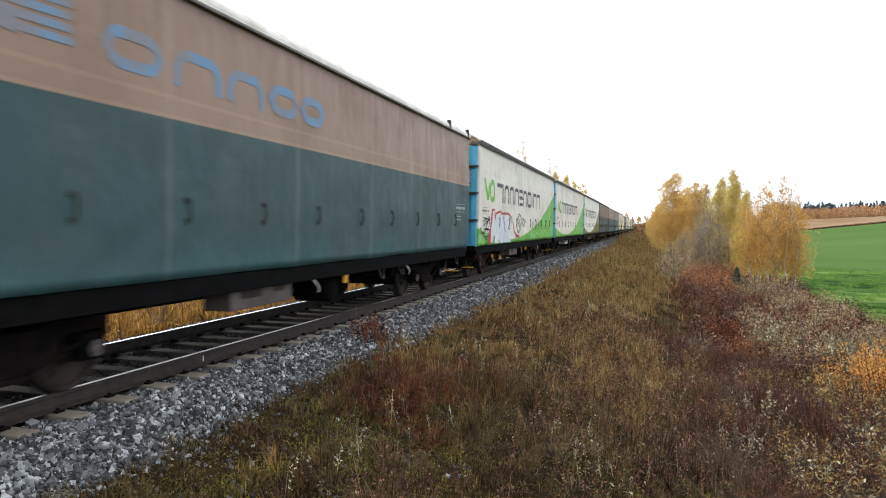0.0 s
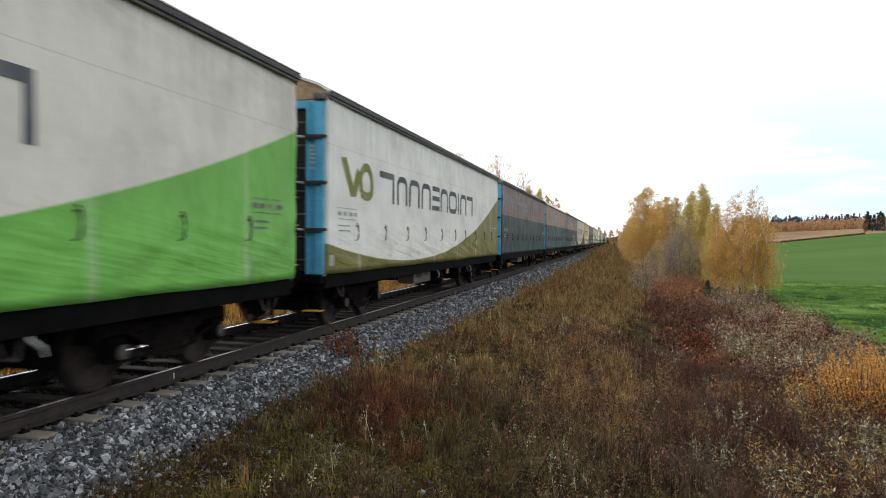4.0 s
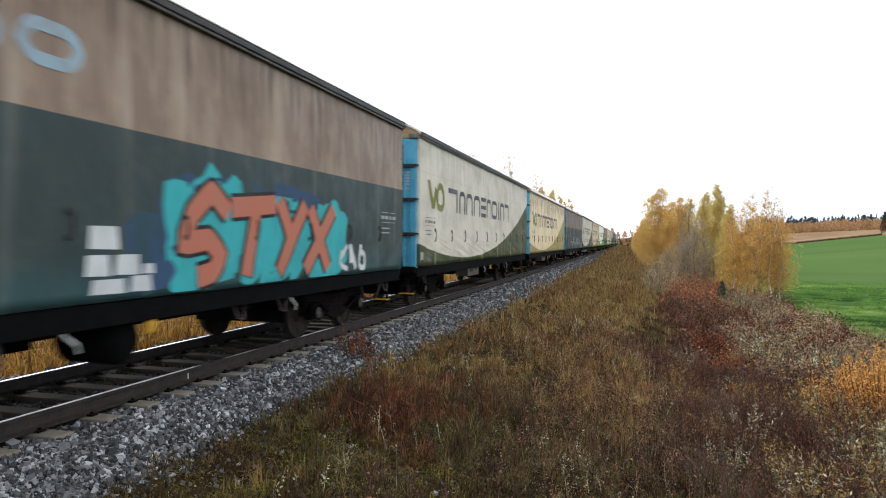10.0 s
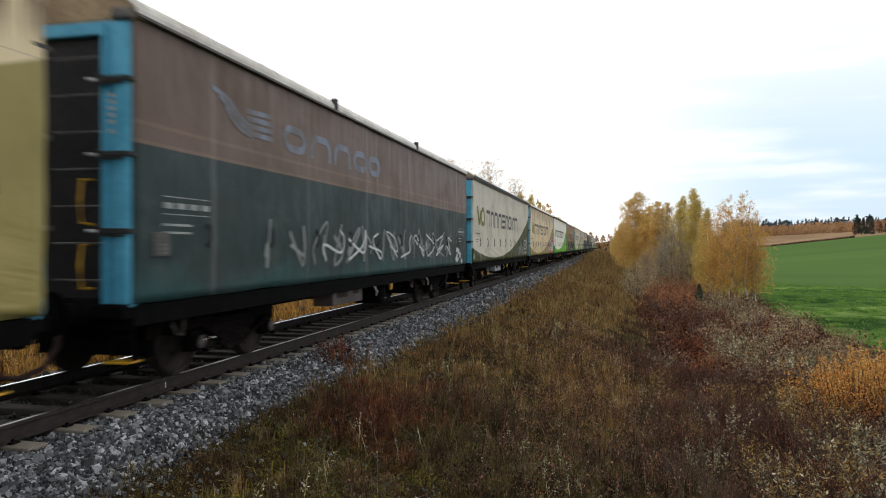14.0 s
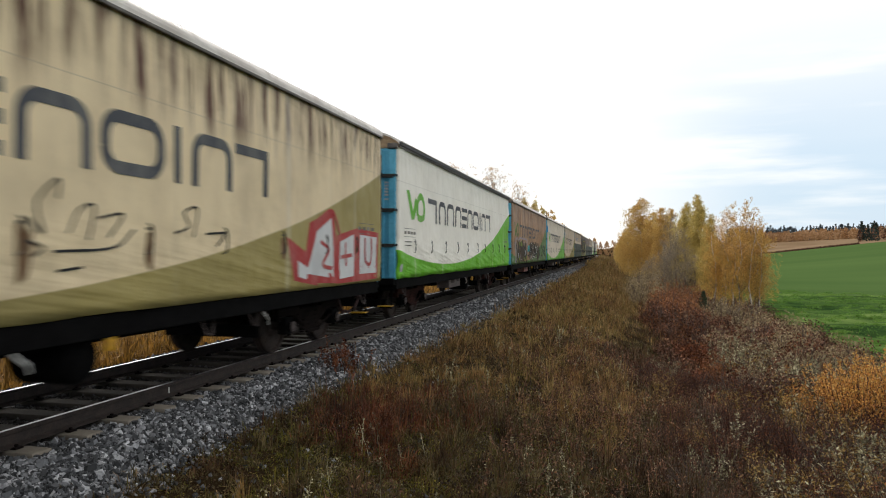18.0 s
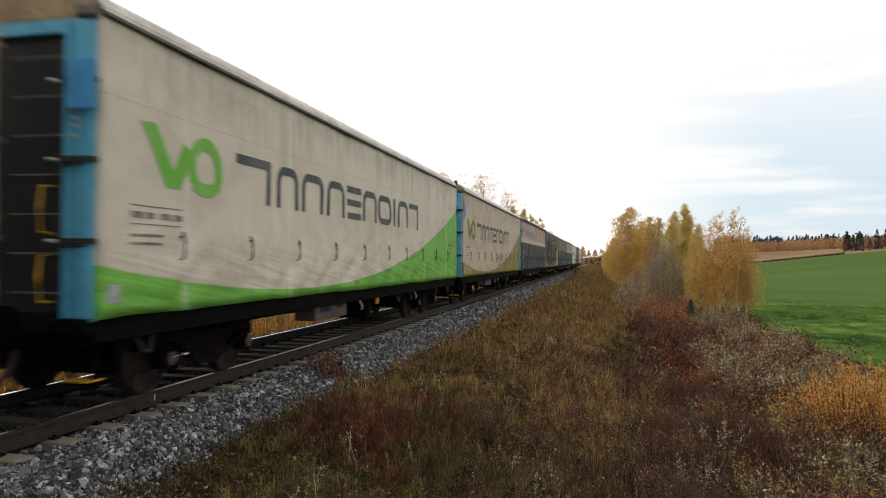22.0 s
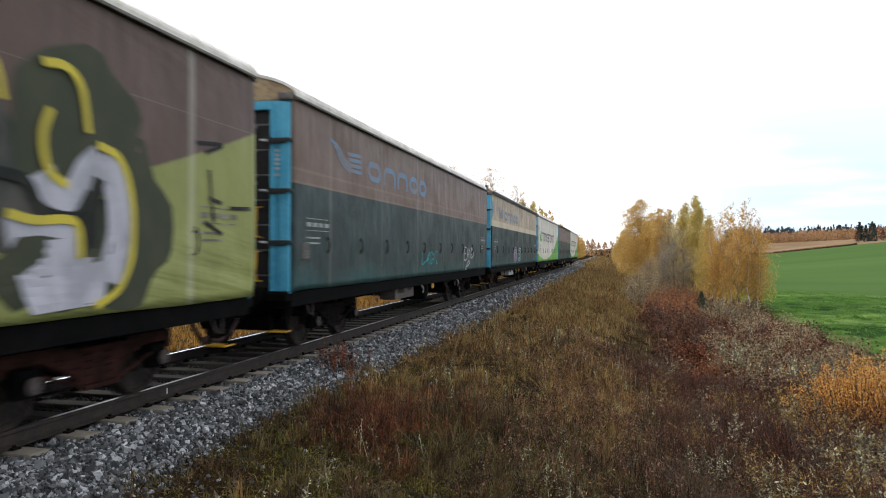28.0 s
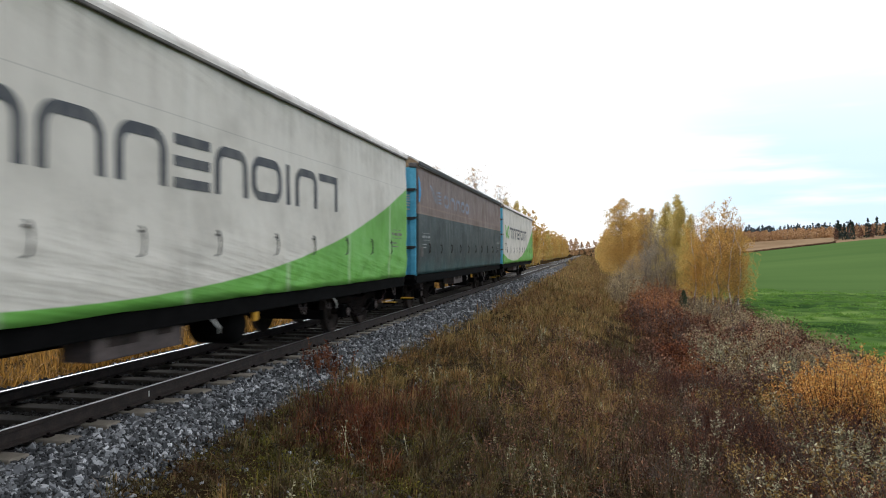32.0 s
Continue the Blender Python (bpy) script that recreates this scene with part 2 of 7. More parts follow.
def foliage(name, stops, place_scale=0.3, island=0.6, rough=0.65, translucent=0.18, gap_shade=False):
    """Leaves and blades: colour by patch and by single leaf, with light coming through."""
    m, nt, b = material(name, rough, 0.0, 0.25)
    patch_f = n_math(nt, "ADD", n_math(nt, "MULTIPLY", n_step(nt, n_noise(nt, n_place(nt), place_scale, 4.0, 0.6), 0.28, 0.72), 0.6),
                     n_math(nt, "MULTIPLY", n_step(nt, n_noise(nt, n_place(nt), place_scale * 7.0, 3.0, 0.6), 0.3, 0.7), 0.4))
    f = n_math(nt, "ADD", n_math(nt, "MULTIPLY", patch_f, 1.0 - island), n_math(nt, "MULTIPLY", n_island(nt), island))
    col = n_ramp(nt, f, stops)
    if gap_shade:
        # shade between tufts, painted as scattered dark and light spots
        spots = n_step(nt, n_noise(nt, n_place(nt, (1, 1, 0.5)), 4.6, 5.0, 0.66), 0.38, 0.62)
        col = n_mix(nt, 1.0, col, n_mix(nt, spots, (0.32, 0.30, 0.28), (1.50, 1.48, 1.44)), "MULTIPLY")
    link(nt, b.inputs["Base Color"], col)
    tr = nt.nodes.new("ShaderNodeBsdfTranslucent")
    link(nt, tr.inputs["Color"], col)
    mx = nt.nodes.new("ShaderNodeMixShader")
    mx.inputs[0].default_value = translucent
    nt.links.new(b.outputs[0], mx.inputs[1])
    nt.links.new(tr.outputs[0], mx.inputs[2])
    nt.links.new(mx.outputs[0], nt.nodes["Material Output"].inputs[0])
    return m


# under-floor shade is put into these two colours, darker than real metal
M_STEEL = plain("shaded_underframe", (0.007, 0.0065, 0.0068), (0.003, 0.003, 0.003), 0.9, 0.0, 4.0, 0.15, 0.05)
M_RUST = plain("shaded_rusty_iron", (0.015, 0.010, 0.009), (0.005, 0.004, 0.004), 0.92, 0.0, 5.0, 0.15, 0.05)
M_WHEEL = plain("wheel_steel", (0.050, 0.036, 0.031), (0.014, 0.011, 0.010), 0.75, 0.0, 4.0, 0.15, 0.15)
M_RAILSIDE = plain("rail_rust", (0.042, 0.028, 0.023), (0.018, 0.013, 0.011), 0.8, 0.0, 7.0)
M_RAILTOP = plain("polished_rail", (0.62, 0.62, 0.63), (0.40, 0.40, 0.41), 0.30, 1.0, 3.0, 0.03)
M_SLEEPER = plain("sleeper_concrete", (0.24, 0.215, 0.18), (0.11, 0.095, 0.08), 0.9, 0.0, 5.0, 0.3, 0.2, 0.4)
nt, b = M_SLEEPER.node_tree, M_SLEEPER.node_tree.nodes["Principled BSDF"]
was = b.inputs["Base Color"].links[0].from_socket
# dust plus painted shade under the train darkens the sleepers between the rails
dust_shade = n_math(nt, "SUBTRACT", 1.0, n_step(nt, n_math(nt, "ABSOLUTE", n_xyz(nt, n_place(nt))[0]), 0.80, 0.98))
link(nt, b.inputs["Base Color"], n_mix(nt, n_math(nt, "MULTIPLY", dust_shade, 0.80), n_mix(nt, 0.35, was, (0.42, 0.36, 0.28)), (0.020, 0.017, 0.016)))
M_BLUE = plain("blue_frame_paint", (0.15, 0.51, 0.70), (0.08, 0.34, 0.50), 0.5, 0.0, 2.0, 0.08, 0.4, 0.5)
M_ENDWALL = plain("dark_brown_end", (0.035, 0.026, 0.024), (0.015, 0.012, 0.012), 0.7, 0.0, 2.0)
M_TAN = plain("tan_hood", (0.42, 0.30, 0.17), (0.22, 0.14, 0.08), 0.7, 0.0, 2.5)
M_ROOF = plain("roof_grey_white", (0.82, 0.77, 0.71), (0.54, 0.48, 0.43), 0.5, 0.0, 1.2, 0.1)
M_EAVE = plain("eaves_black", (0.045, 0.04, 0.04), (0.02, 0.018, 0.018), 0.6, 0.0, 3.0)
M_EDGE = plain("roof_edge_grey", (0.16, 0.14, 0.125), (0.07, 0.06, 0.055), 0.6, 0.0, 3.0)
M_YELLOW = plain("yellow_rail_paint", (0.75, 0.42, 0.02), (0.45, 0.22, 0.02), 0.5, 0.0, 5.0)
M_WHITE = plain("white_paint", (0.70, 0.69, 0.66), (0.45, 0.43, 0.40), 0.6, 0.0, 6.0)
M_BOX = plain("grey_brown_box", (0.115, 0.088, 0.082), (0.055, 0.042, 0.04), 0.75, 0.0, 2.5)
M_BOXPALE = plain("pale_grey_box", (0.42, 0.44, 0.44), (0.26, 0.27, 0.27), 0.7, 0.0, 2.5)
M_BOXRUST = plain("rust_red_box", (0.24, 0.10, 0.08), (0.12, 0.055, 0.045), 0.8, 0.0, 2.5)
M_BOGIE = plain("red_brown_bogie", (0.055, 0.022, 0.018), (0.014, 0.008, 0.007), 0.9, 0.0, 4.0, 0.15, 0.05)
M_HOSE = plain("maroon_rubber", (0.060, 0.018, 0.016), (0.022, 0.010, 0.010), 0.7, 0.0, 8.0)
M_RUNG = plain("grey_rungs", (0.17, 0.16, 0.15), (0.08, 0.075, 0.07), 0.7, 0.0, 6.0)
M_FLAP = plain("bright_blue_tarp", (0.07, 0.34, 0.66), (0.05, 0.25, 0.48), 0.6, 0.0, 3.0, 0.2)
M_STRAP = plain("dark_buckle", (0.05, 0.045, 0.04), (0.02, 0.02, 0.02), 0.6, 0.0, 8.0)
M_STONE, nt, b = material("crushed_stone", 0.85, 0.0, 0.3)
sc = n_ramp(nt, n_island(nt), [(0.0, (0.026, 0.027, 0.029)), (0.40, (0.078, 0.080, 0.084)), (0.75, (0.185, 0.188, 0.196)), (1.0, (0.50, 0.50, 0.51))])
sc = n_mix(nt, n_step(nt, n_noise(nt, n_place(nt), 38.0), 0.4, 0.7), sc, n_mix(nt, 0.25, sc, (0.05, 0.045, 0.043)))
# stones between the rails hold the train's shade in their colour, with brake dust
dust_shade = n_math(nt, "SUBTRACT", 1.0, n_step(nt, n_math(nt, "ABSOLUTE", n_xyz(nt, n_place(nt))[0]), 0.75, 1.15))
link(nt, b.inputs["Base Color"], n_mix(nt, n_math(nt, "MULTIPLY", dust_shade, 0.75), sc, (0.026, 0.020, 0.017)))
M_GRASS = foliage("golden_grass", [(0, (0.064, 0.035, 0.017)), (0.25, (0.175, 0.098, 0.041)), (0.42, (0.306, 0.172, 0.064)), (0.58, (0.216, 0.169, 0.054)), (0.78, (0.402, 0.254, 0.103)), (1, (0.591, 0.424, 0.230))], 0.45, 0.24, gap_shade=True)
M_GRASSDARK = foliage("brown_grass", [(0, (0.021, 0.011, 0.008)), (0.28, (0.062, 0.035, 0.021)), (0.46, (0.131, 0.073, 0.034)), (0.62, (0.102, 0.090, 0.030)), (0.8, (0.208, 0.142, 0.074)), (1, (0.466, 0.352, 0.296))], 0.55, 0.24, gap_shade=True)
# old thatch, its colour darkened to give the shade between tussocks
M_THATCH = foliage("shaded_thatch", [(0.0, (0.014, 0.009, 0.007)), (0.4, (0.034, 0.020, 0.013)), (0.7, (0.048, 0.036, 0.017)), (1.0, (0.100, 0.070, 0.042))], 0.8, 0.35)
M_STRAW = foliage("dry_straw", [(0.0, (0.149, 0.081, 0.017)), (0.4, (0.345, 0.19, 0.036)), (0.7, (0.46, 0.247, 0.05)), (1.0, (0.667, 0.418, 0.11))], 0.5, 0.45, gap_shade=True)
M_MOSS = foliage("low_green", [(0.0, (0.035, 0.037, 0.010)), (0.45, (0.107, 0.101, 0.017)), (0.75, (0.229, 0.187, 0.028)), (1.0, (0.336, 0.258, 0.043))], 0.7, 0.5, gap_shade=True)
M_RED = foliage("rust_red_leaves", [(0.0, (0.045, 0.020, 0.015)), (0.4, (0.120, 0.046, 0.028)), (0.75, (0.260, 0.114, 0.045)), (1.0, (0.460, 0.274, 0.102))], 0.5, 0.6, gap_shade=True)
M_REDGRASS = foliage("rust_red_grass", [(0.0, (0.037, 0.012, 0.008)), (0.3, (0.112, 0.034, 0.019)), (0.55, (0.178, 0.059, 0.025)), (0.8, (0.206, 0.095, 0.041)), (1.0, (0.317, 0.160, 0.080))], 0.9, 0.30, 0.65, 0.18, gap_shade=True)
M_MAROON = foliage("maroon_leaves", [(0.0, (0.044, 0.018, 0.011)), (0.4, (0.138, 0.047, 0.025)), (0.75, (0.276, 0.101, 0.043)), (1.0, (0.608, 0.311, 0.115))], 0.5, 0.55, gap_shade=True)
M_RUSTBUSH = foliage("rust_orange_leaves", [(0.0, (0.172, 0.062, 0.032)), (0.5, (0.315, 0.128, 0.050)), (1.0, (0.466, 0.223, 0.083))], 0.4, 0.4)
M_ORANGE = foliage("orange_leaves", [(0.0, (0.264, 0.091, 0.030)), (0.35, (0.551, 0.237, 0.057)), (0.75, (0.742, 0.446, 0.113)), (1.0, (0.742, 0.631, 0.229))], 0.5, 0.6)
M_OCHRE = foliage("ochre_leaves", [(0.0, (0.141, 0.079, 0.022)), (0.5, (0.317, 0.197, 0.053)), (1.0, (0.510, 0.363, 0.132))], 0.5, 0.6)
M_SAGE = foliage("grey_green_leaves", [(0.0, (0.128, 0.123, 0.075)), (0.5, (0.319, 0.292, 0.174)), (1.0, (0.614, 0.585, 0.415))], 0.5, 0.6, gap_shade=True)
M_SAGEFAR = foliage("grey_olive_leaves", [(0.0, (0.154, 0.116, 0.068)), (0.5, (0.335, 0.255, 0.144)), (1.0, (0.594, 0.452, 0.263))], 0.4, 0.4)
M_BROWN = foliage("brown_stalks", [(0.0, (0.046, 0.020, 0.016)), (0.5, (0.145, 0.070, 0.044)), (1.0, (0.450, 0.251, 0.148))], 0.5, 0.6, gap_shade=True)
M_BIRCH = foliage("birch_gold_leaves", [(0.0, (0.396, 0.221, 0.074)), (0.35, (0.584, 0.365, 0.107)), (0.7, (0.716, 0.510, 0.174)), (1.0, (0.811, 0.663, 0.320))], 0.25, 0.35, 0.65, 0.45)
M_BIRCHO = foliage("birch_orange_leaves", [(0.0, (0.430, 0.230, 0.072)), (0.4, (0.634, 0.374, 0.104)), (0.75, (0.747, 0.518, 0.160)), (1.0, (0.783, 0.644, 0.280))], 0.25, 0.4, 0.65, 0.45)
M_BIRCHG = foliage("birch_green_gold_leaves", [(0.0, (0.391, 0.280, 0.096)), (0.4, (0.596, 0.449, 0.134)), (0.75, (0.708, 0.580, 0.216)), (1.0, (0.633, 0.589, 0.272))], 0.25, 0.35, 0.65, 0.45)
M_BIRCHP = foliage("birch_pale_leaves", [(0.0, (0.500, 0.299, 0.146)), (0.5, (0.680, 0.448, 0.229)), (1.0, (0.800, 0.618, 0.395))], 0.25, 0.5, 0.65, 0.45)
M_GREYT = foliage("bare_twigs", [(0.0, (0.194, 0.156, 0.111)), (0.6, (0.338, 0.279, 0.202)), (1.0, (0.530, 0.436, 0.305))], 0.4, 0.6)
M_CONIFER = foliage("conifer_needles", [(0.0, (0.016, 0.026, 0.022)), (0.6, (0.032, 0.048, 0.038)), (1.0, (0.06, 0.075, 0.05))], 0.05, 0.5, 0.7, 0.1)
# distance haze is put into these two colours: duller orange, bluer needles
M_HAZEORANGE = foliage("hazed_birch_leaves", [(0.0, (0.321, 0.180, 0.092)), (0.5, (0.464, 0.275, 0.134)), (1.0, (0.536, 0.361, 0.202))], 0.03, 0.35)
M_CONIFERHAZE = foliage("hazed_conifer_needles", [(0.0, (0.042, 0.055, 0.061)), (0.6, (0.065, 0.083, 0.09)), (1.0, (0.099, 0.112, 0.112))], 0.05, 0.4, 0.7, 0.1)
M_SPRUCE = foliage("spruce_needles", [(0.0, (0.025, 0.040, 0.022)), (0.6, (0.060, 0.080, 0.042)), (1.0, (0.11, 0.13, 0.07))], 0.5, 0.5, 0.7, 0.1)
M_TWIGRED = plain("dark_red_stems", (0.095, 0.042, 0.032), (0.035, 0.017, 0.015), 0.8, 0.0, 9.0)
M_BARK, nt, b = material("birch_bark", 0.8)
bands = n_noise(nt, n_coord(nt, "Object", (3, 3, 14)), 2.0, 4.0)
link(nt, b.inputs["Base Color"], n_mix(nt, n_step(nt, bands, 0.52, 0.62), (0.72, 0.67, 0.60), (0.12, 0.10, 0.09)))
M_TWIG = plain("twig_bark", (0.17, 0.125, 0.10), (0.07, 0.05, 0.042), 0.85, 0.0, 9.0)

# ground: gravel, bank soil, crop and bare field, told apart by the plan
M_GROUND, nt, b = material("ground_soil", 1.0, 0.0, 0.0)
pv = n_place(nt)
px_, py_ = n_xyz(nt, pv)[:2]
soil = n_ramp(nt, n_noise(nt, pv, 1.1, 8.0, 0.65), [(0.25, (0.016, 0.010, 0.006)), (0.5, (0.034, 0.022, 0.011)), (0.72, (0.056, 0.040, 0.015))])
weedy = n_ramp(nt, n_noise(nt, n_place(nt, (0.4, 1.0, 1.0)), 0.30, 7.0, 0.62), [(0.36, (0.022, 0.050, 0.015)), (0.47, (0.046, 0.092, 0.024)), (0.56, (0.080, 0.140, 0.036)), (0.66, (0.175, 0.250, 0.072))])
crop = n_ramp(nt, n_noise(nt, n_place(nt, (0.2, 1.0, 1.0)), 0.05, 5.0, 0.5), [(0.3, (0.070, 0.124, 0.038)), (0.7, (0.099, 0.160, 0.050))])
bare = n_ramp(nt, n_noise(nt, pv, 0.04, 5.0), [(0.3, (0.20, 0.13, 0.075)), (0.7, (0.30, 0.21, 0.13))])
wob = n_math(nt, "MULTIPLY", n_math(nt, "SUBTRACT", n_noise(nt, pv, 0.15, 4.0), 0.5), 6.0)
onfield = n_step(nt, n_math(nt, "ADD", px_, wob), 15.0, 18.0)
smooth_field = n_step(nt, n_math(nt, "ADD", py_, wob), 74.0, 84.0)
dx_ = n_math(nt, "SUBTRACT", px_, 6.5)
reach = n_math(nt, "SQRT", n_math(nt, "ADD", n_math(nt, "MULTIPLY", dx_, dx_), n_math(nt, "MULTIPLY", py_, py_)))
farfield = n_step(nt, n_math(nt, "ADD", reach, wob), 264.0, 268.0)
fieldcol = n_mix(nt, farfield, n_mix(nt, smooth_field, weedy, crop), bare)
link(nt, b.inputs["Base Color"], n_mix(nt, onfield, soil, fieldcol))
link(nt, b.inputs["Normal"], n_bump(nt, n_noise(nt, pv, 3.0, 8.0, 0.7), 0.6, 0.12))
M_GRAVEL, nt, b = material("gravel_bed", 0.95, 0.0, 0.2)
gd, gc = n_voronoi(nt, n_place(nt), 19.0)
gg = n_ramp(nt, n_xyz(nt, gc)[0], [(0.0, (0.056, 0.054, 0.054)), (0.6, (0.136, 0.134, 0.138)), (1.0, (0.264, 0.264, 0.276))])
gcol = n_mix(nt, n_step(nt, gd, 0.2, 0.62), gg, (0.03, 0.028, 0.028))
# brake dust, oil and painted train shade brown the bed between the rails
dust_shade = n_math(nt, "SUBTRACT", 1.0, n_step(nt, n_math(nt, "ABSOLUTE", n_xyz(nt, n_place(nt))[0]), 0.75, 1.15))
link(nt, b.inputs["Base Color"], n_mix(nt, n_math(nt, "MULTIPLY", dust_shade, 0.8), gcol, (0.018, 0.014, 0.012)))
link(nt, b.inputs["Normal"], n_bump(nt, n_math(nt, "SUBTRACT", 1.0, gd), 0.8, 0.05))

# ---- mesh helpers ----
BEND = 1.69e-5        # the line bears very slightly to the left


def track_x(y):
    return -BEND * y * abs(y) if y > 0 else 0.0


def part(name, bm, mat, parent=None, label="", smooth=False):
    """Links a bmesh as one mesh object under a thing or a part."""
    me = bpy.data.meshes.new(name)
    bm.normal_update()
    if smooth:
        for f in bm.faces:
            f.smooth = True
    bm.to_mesh(me)
    bm.free()
    me.materials.append(mat)
    ob = new(name, me)
    ob.parent = parent
    if label:
        ob["label"] = label
    return ob


def thing(name, label, category, group="", kind="", m=None):
    ob = new(name)
    ob.empty_display_size = 0.2
    if m is not None:
        ob.matrix_basis = m
    return tagged(ob, label, category, group, kind)


def box(bm, c, s, bevel=0.0):
    r = bmesh.ops.create_cube(bm, size=1.0, matrix=Matrix.LocRotScale(c, None, s))
    if bevel:
        es = list({e for v in r["verts"] for e in v.link_edges})
        bmesh.ops.bevel(bm, geom=es, offset=bevel, segments=2, affect="EDGES", profile=0.6)
    return bm


def boxes(*items, bevel=0.0):
    bm = bmesh.new()
    for c, s in items:
        box(bm, c, s, bevel)
    return bm


def rod(bm, a, b, r, seg=8, r2=None):
    a, b = Vector(a), Vector(b)
    d = b - a
    m = Matrix.Translation((a + b) / 2) @ d.to_track_quat("Z", "Y").to_matrix().to_4x4()
    bmesh.ops.create_cone(bm, cap_ends=True, segments=seg, radius1=r, radius2=r if r2 is None else r2, depth=d.length, matrix=m)
    return bm


def tube(bm, pts, radii, seg=6):
    """A tapered tube along points."""
    rings = []
    for i, (p, r) in enumerate(zip(pts, radii)):
        p = Vector(p)
        d = (Vector(pts[min(i + 1, len(pts) - 1)]) - Vector(pts[max(i - 1, 0)])).normalized()
        q = d.to_track_quat("Z", "Y")
        rings.append([bm.verts.new(p + q @ Vector((r * math.cos(a), r * math.sin(a), 0))) for a in (2 * math.pi * k / seg for k in range(seg))])
    for u, w in zip(rings, rings[1:]):
        for k in range(seg):
            bm.faces.new((u[k], u[(k + 1) % seg], w[(k + 1) % seg], w[k]))
    bm.faces.new(rings[-1])
    bm.faces.new(rings[0][::-1])
    return bm


def lathe(bm, profile, centre, seg=20):
    """Turns (x, radius) pairs about the x axis."""
    cx, cy, cz = centre
    rings = [[bm.verts.new((cx + x, cy + r * math.cos(a), cz + r * math.sin(a))) for a in (2 * math.pi * k / seg for k in range(seg))] for x, r in profile]
    for u, w in zip(rings, rings[1:]):
        for k in range(seg):
            bm.faces.new((u[k], u[(k + 1) % seg], w[(k + 1) % seg], w[k]))
    bm.faces.new(rings[0][::-1])
    bm.faces.new(rings[-1])
    return bm


def raw_mesh(name, verts, faces, mat):
    """A mesh from numpy arrays: verts (n, 3), faces (m, k)."""
    me = bpy.data.meshes.new(name)
    n, k = faces.shape
    me.vertices.add(len(verts))
    me.vertices.foreach_set("co", np.asarray(verts, dtype=np.float32).ravel())
    me.loops.add(n * k)
    me.loops.foreach_set("vertex_index", np.asarray(faces, dtype=np.int32).ravel())
    me.polygons.add(n)
    me.polygons.foreach_set("loop_start", np.arange(0, n * k, k, dtype=np.int32))
    me.polygons.foreach_set("loop_total", np.full(n, k, dtype=np.int32))
    me.polygons.foreach_set("use_smooth", np.zeros(n, dtype=bool))
    me.update(calc_edges=True)
    me.materials.append(mat)
    return me


# ---- ground ----
PROFILE = [(-400, -0.6), (-40, -0.8), (-9, -0.9), (-5.5, -1.0), (-3.2, -0.62), (-2.35, -0.48), (-1.75, -0.235), (1.75, -0.235), (2.35, -0.48), (3.0, -0.58), (4.2, -0.78),
           (6.0, -1.30), (8.0, -2.05), (9.5, -2.45), (11.0, -2.40), (14.0, -2.25), (18.0, -2.35), (30.0, -2.5), (60.0, -2.6), (400.0, -2.6)]


def ease(v, a, b):
    s = np.clip((v - a) / (b - a), 0, 1)
    return s * s * (3 - 2 * s)


def ground_z(x, y):
    """Height of the ground under a place (arrays)."""
    x, y = np.asarray(x, dtype=float), np.asarray(y, dtype=float)
    lx = x + BEND * np.where(y > 0, y * y, 0)
    z = np.interp(lx, [p[0] for p in PROFILE], [p[1] for p in PROFILE])
    r = np.hypot(x - 6.5, y)
    az = np.degrees(np.arctan2(x - 6.5, np.maximum(y, 1e-3)))
    crest = 1.73 + 262 * np.tan(np.radians(np.interp(az, [4, 11, 19, 32], [-0.35, -0.05, 0.92, 1.3])))
    back = 1.73 + 430 * np.tan(np.radians(np.interp(az, [4, 11, 19, 32], [0.3, 0.72, 1.1, 1.4])))
    hill = -2.6 + ease(r, 95, 275) * (crest + 2.6) + ease(r, 275, 440) * (back - crest) + ease(r, 440, 680) * (10.5 - back)
    w = ease(lx, 14, 40) * ease(r, 60, 130)
    z = z * (1 - w) + hill * w
    z = z + ease(lx, 2.4, 4) * 0.10 * np.sin(x * 1.9 + 0.7 * np.sin(y * 0.9)) * np.sin(y * 1.3 + 0.5) * (1 - ease(r, 60, 120))
    mound = ease(-y, -4.5, -1.0) * ease(lx, 3.0, 5.5) * (1 - ease(lx, 9, 13))     # the crossing's approach, where the camera stands
    return z * (1 - mound) + 0.1 * mound


def axis(*spans):
    out = []
    for a, b, step in spans:
        out += list(np.arange(a, b, step))
    return np.array(out + [spans[-1][1]])


gxs = axis((-1500, -400, 220), (-400, -60, 40), (-60, -10, 5), (-10, -3.4, 0.8), (-3.4, 4.4, 0.2), (4.4, 20, 0.4), (20, 60, 2), (60, 400, 12), (400, 1800, 140))
gys = axis((-300, -20, 40), (-20, 0, 2), (0, 40, 0.5), (40, 120, 2), (120, 460, 8), (460, 2600, 140))
GX, GY = np.meshgrid(gxs, gys)
gv = np.stack([GX.ravel(), GY.ravel(), ground_z(GX, GY).ravel()], 1)
nx = len(gxs)
ii = (np.arange(len(gys) - 1)[:, None] * nx + np.arange(nx - 1)[None]).ravel()
gf = np.stack([ii, ii + 1, ii + 1 + nx, ii + nx], 1)
gme = raw_mesh("ground", gv, gf, M_GROUND)
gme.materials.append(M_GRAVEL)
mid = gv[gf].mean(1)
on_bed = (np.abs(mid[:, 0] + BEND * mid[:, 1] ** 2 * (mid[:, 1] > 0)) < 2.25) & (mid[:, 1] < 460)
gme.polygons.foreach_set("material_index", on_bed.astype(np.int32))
gme.polygons.foreach_set("use_smooth", np.ones(len(gf), dtype=bool))
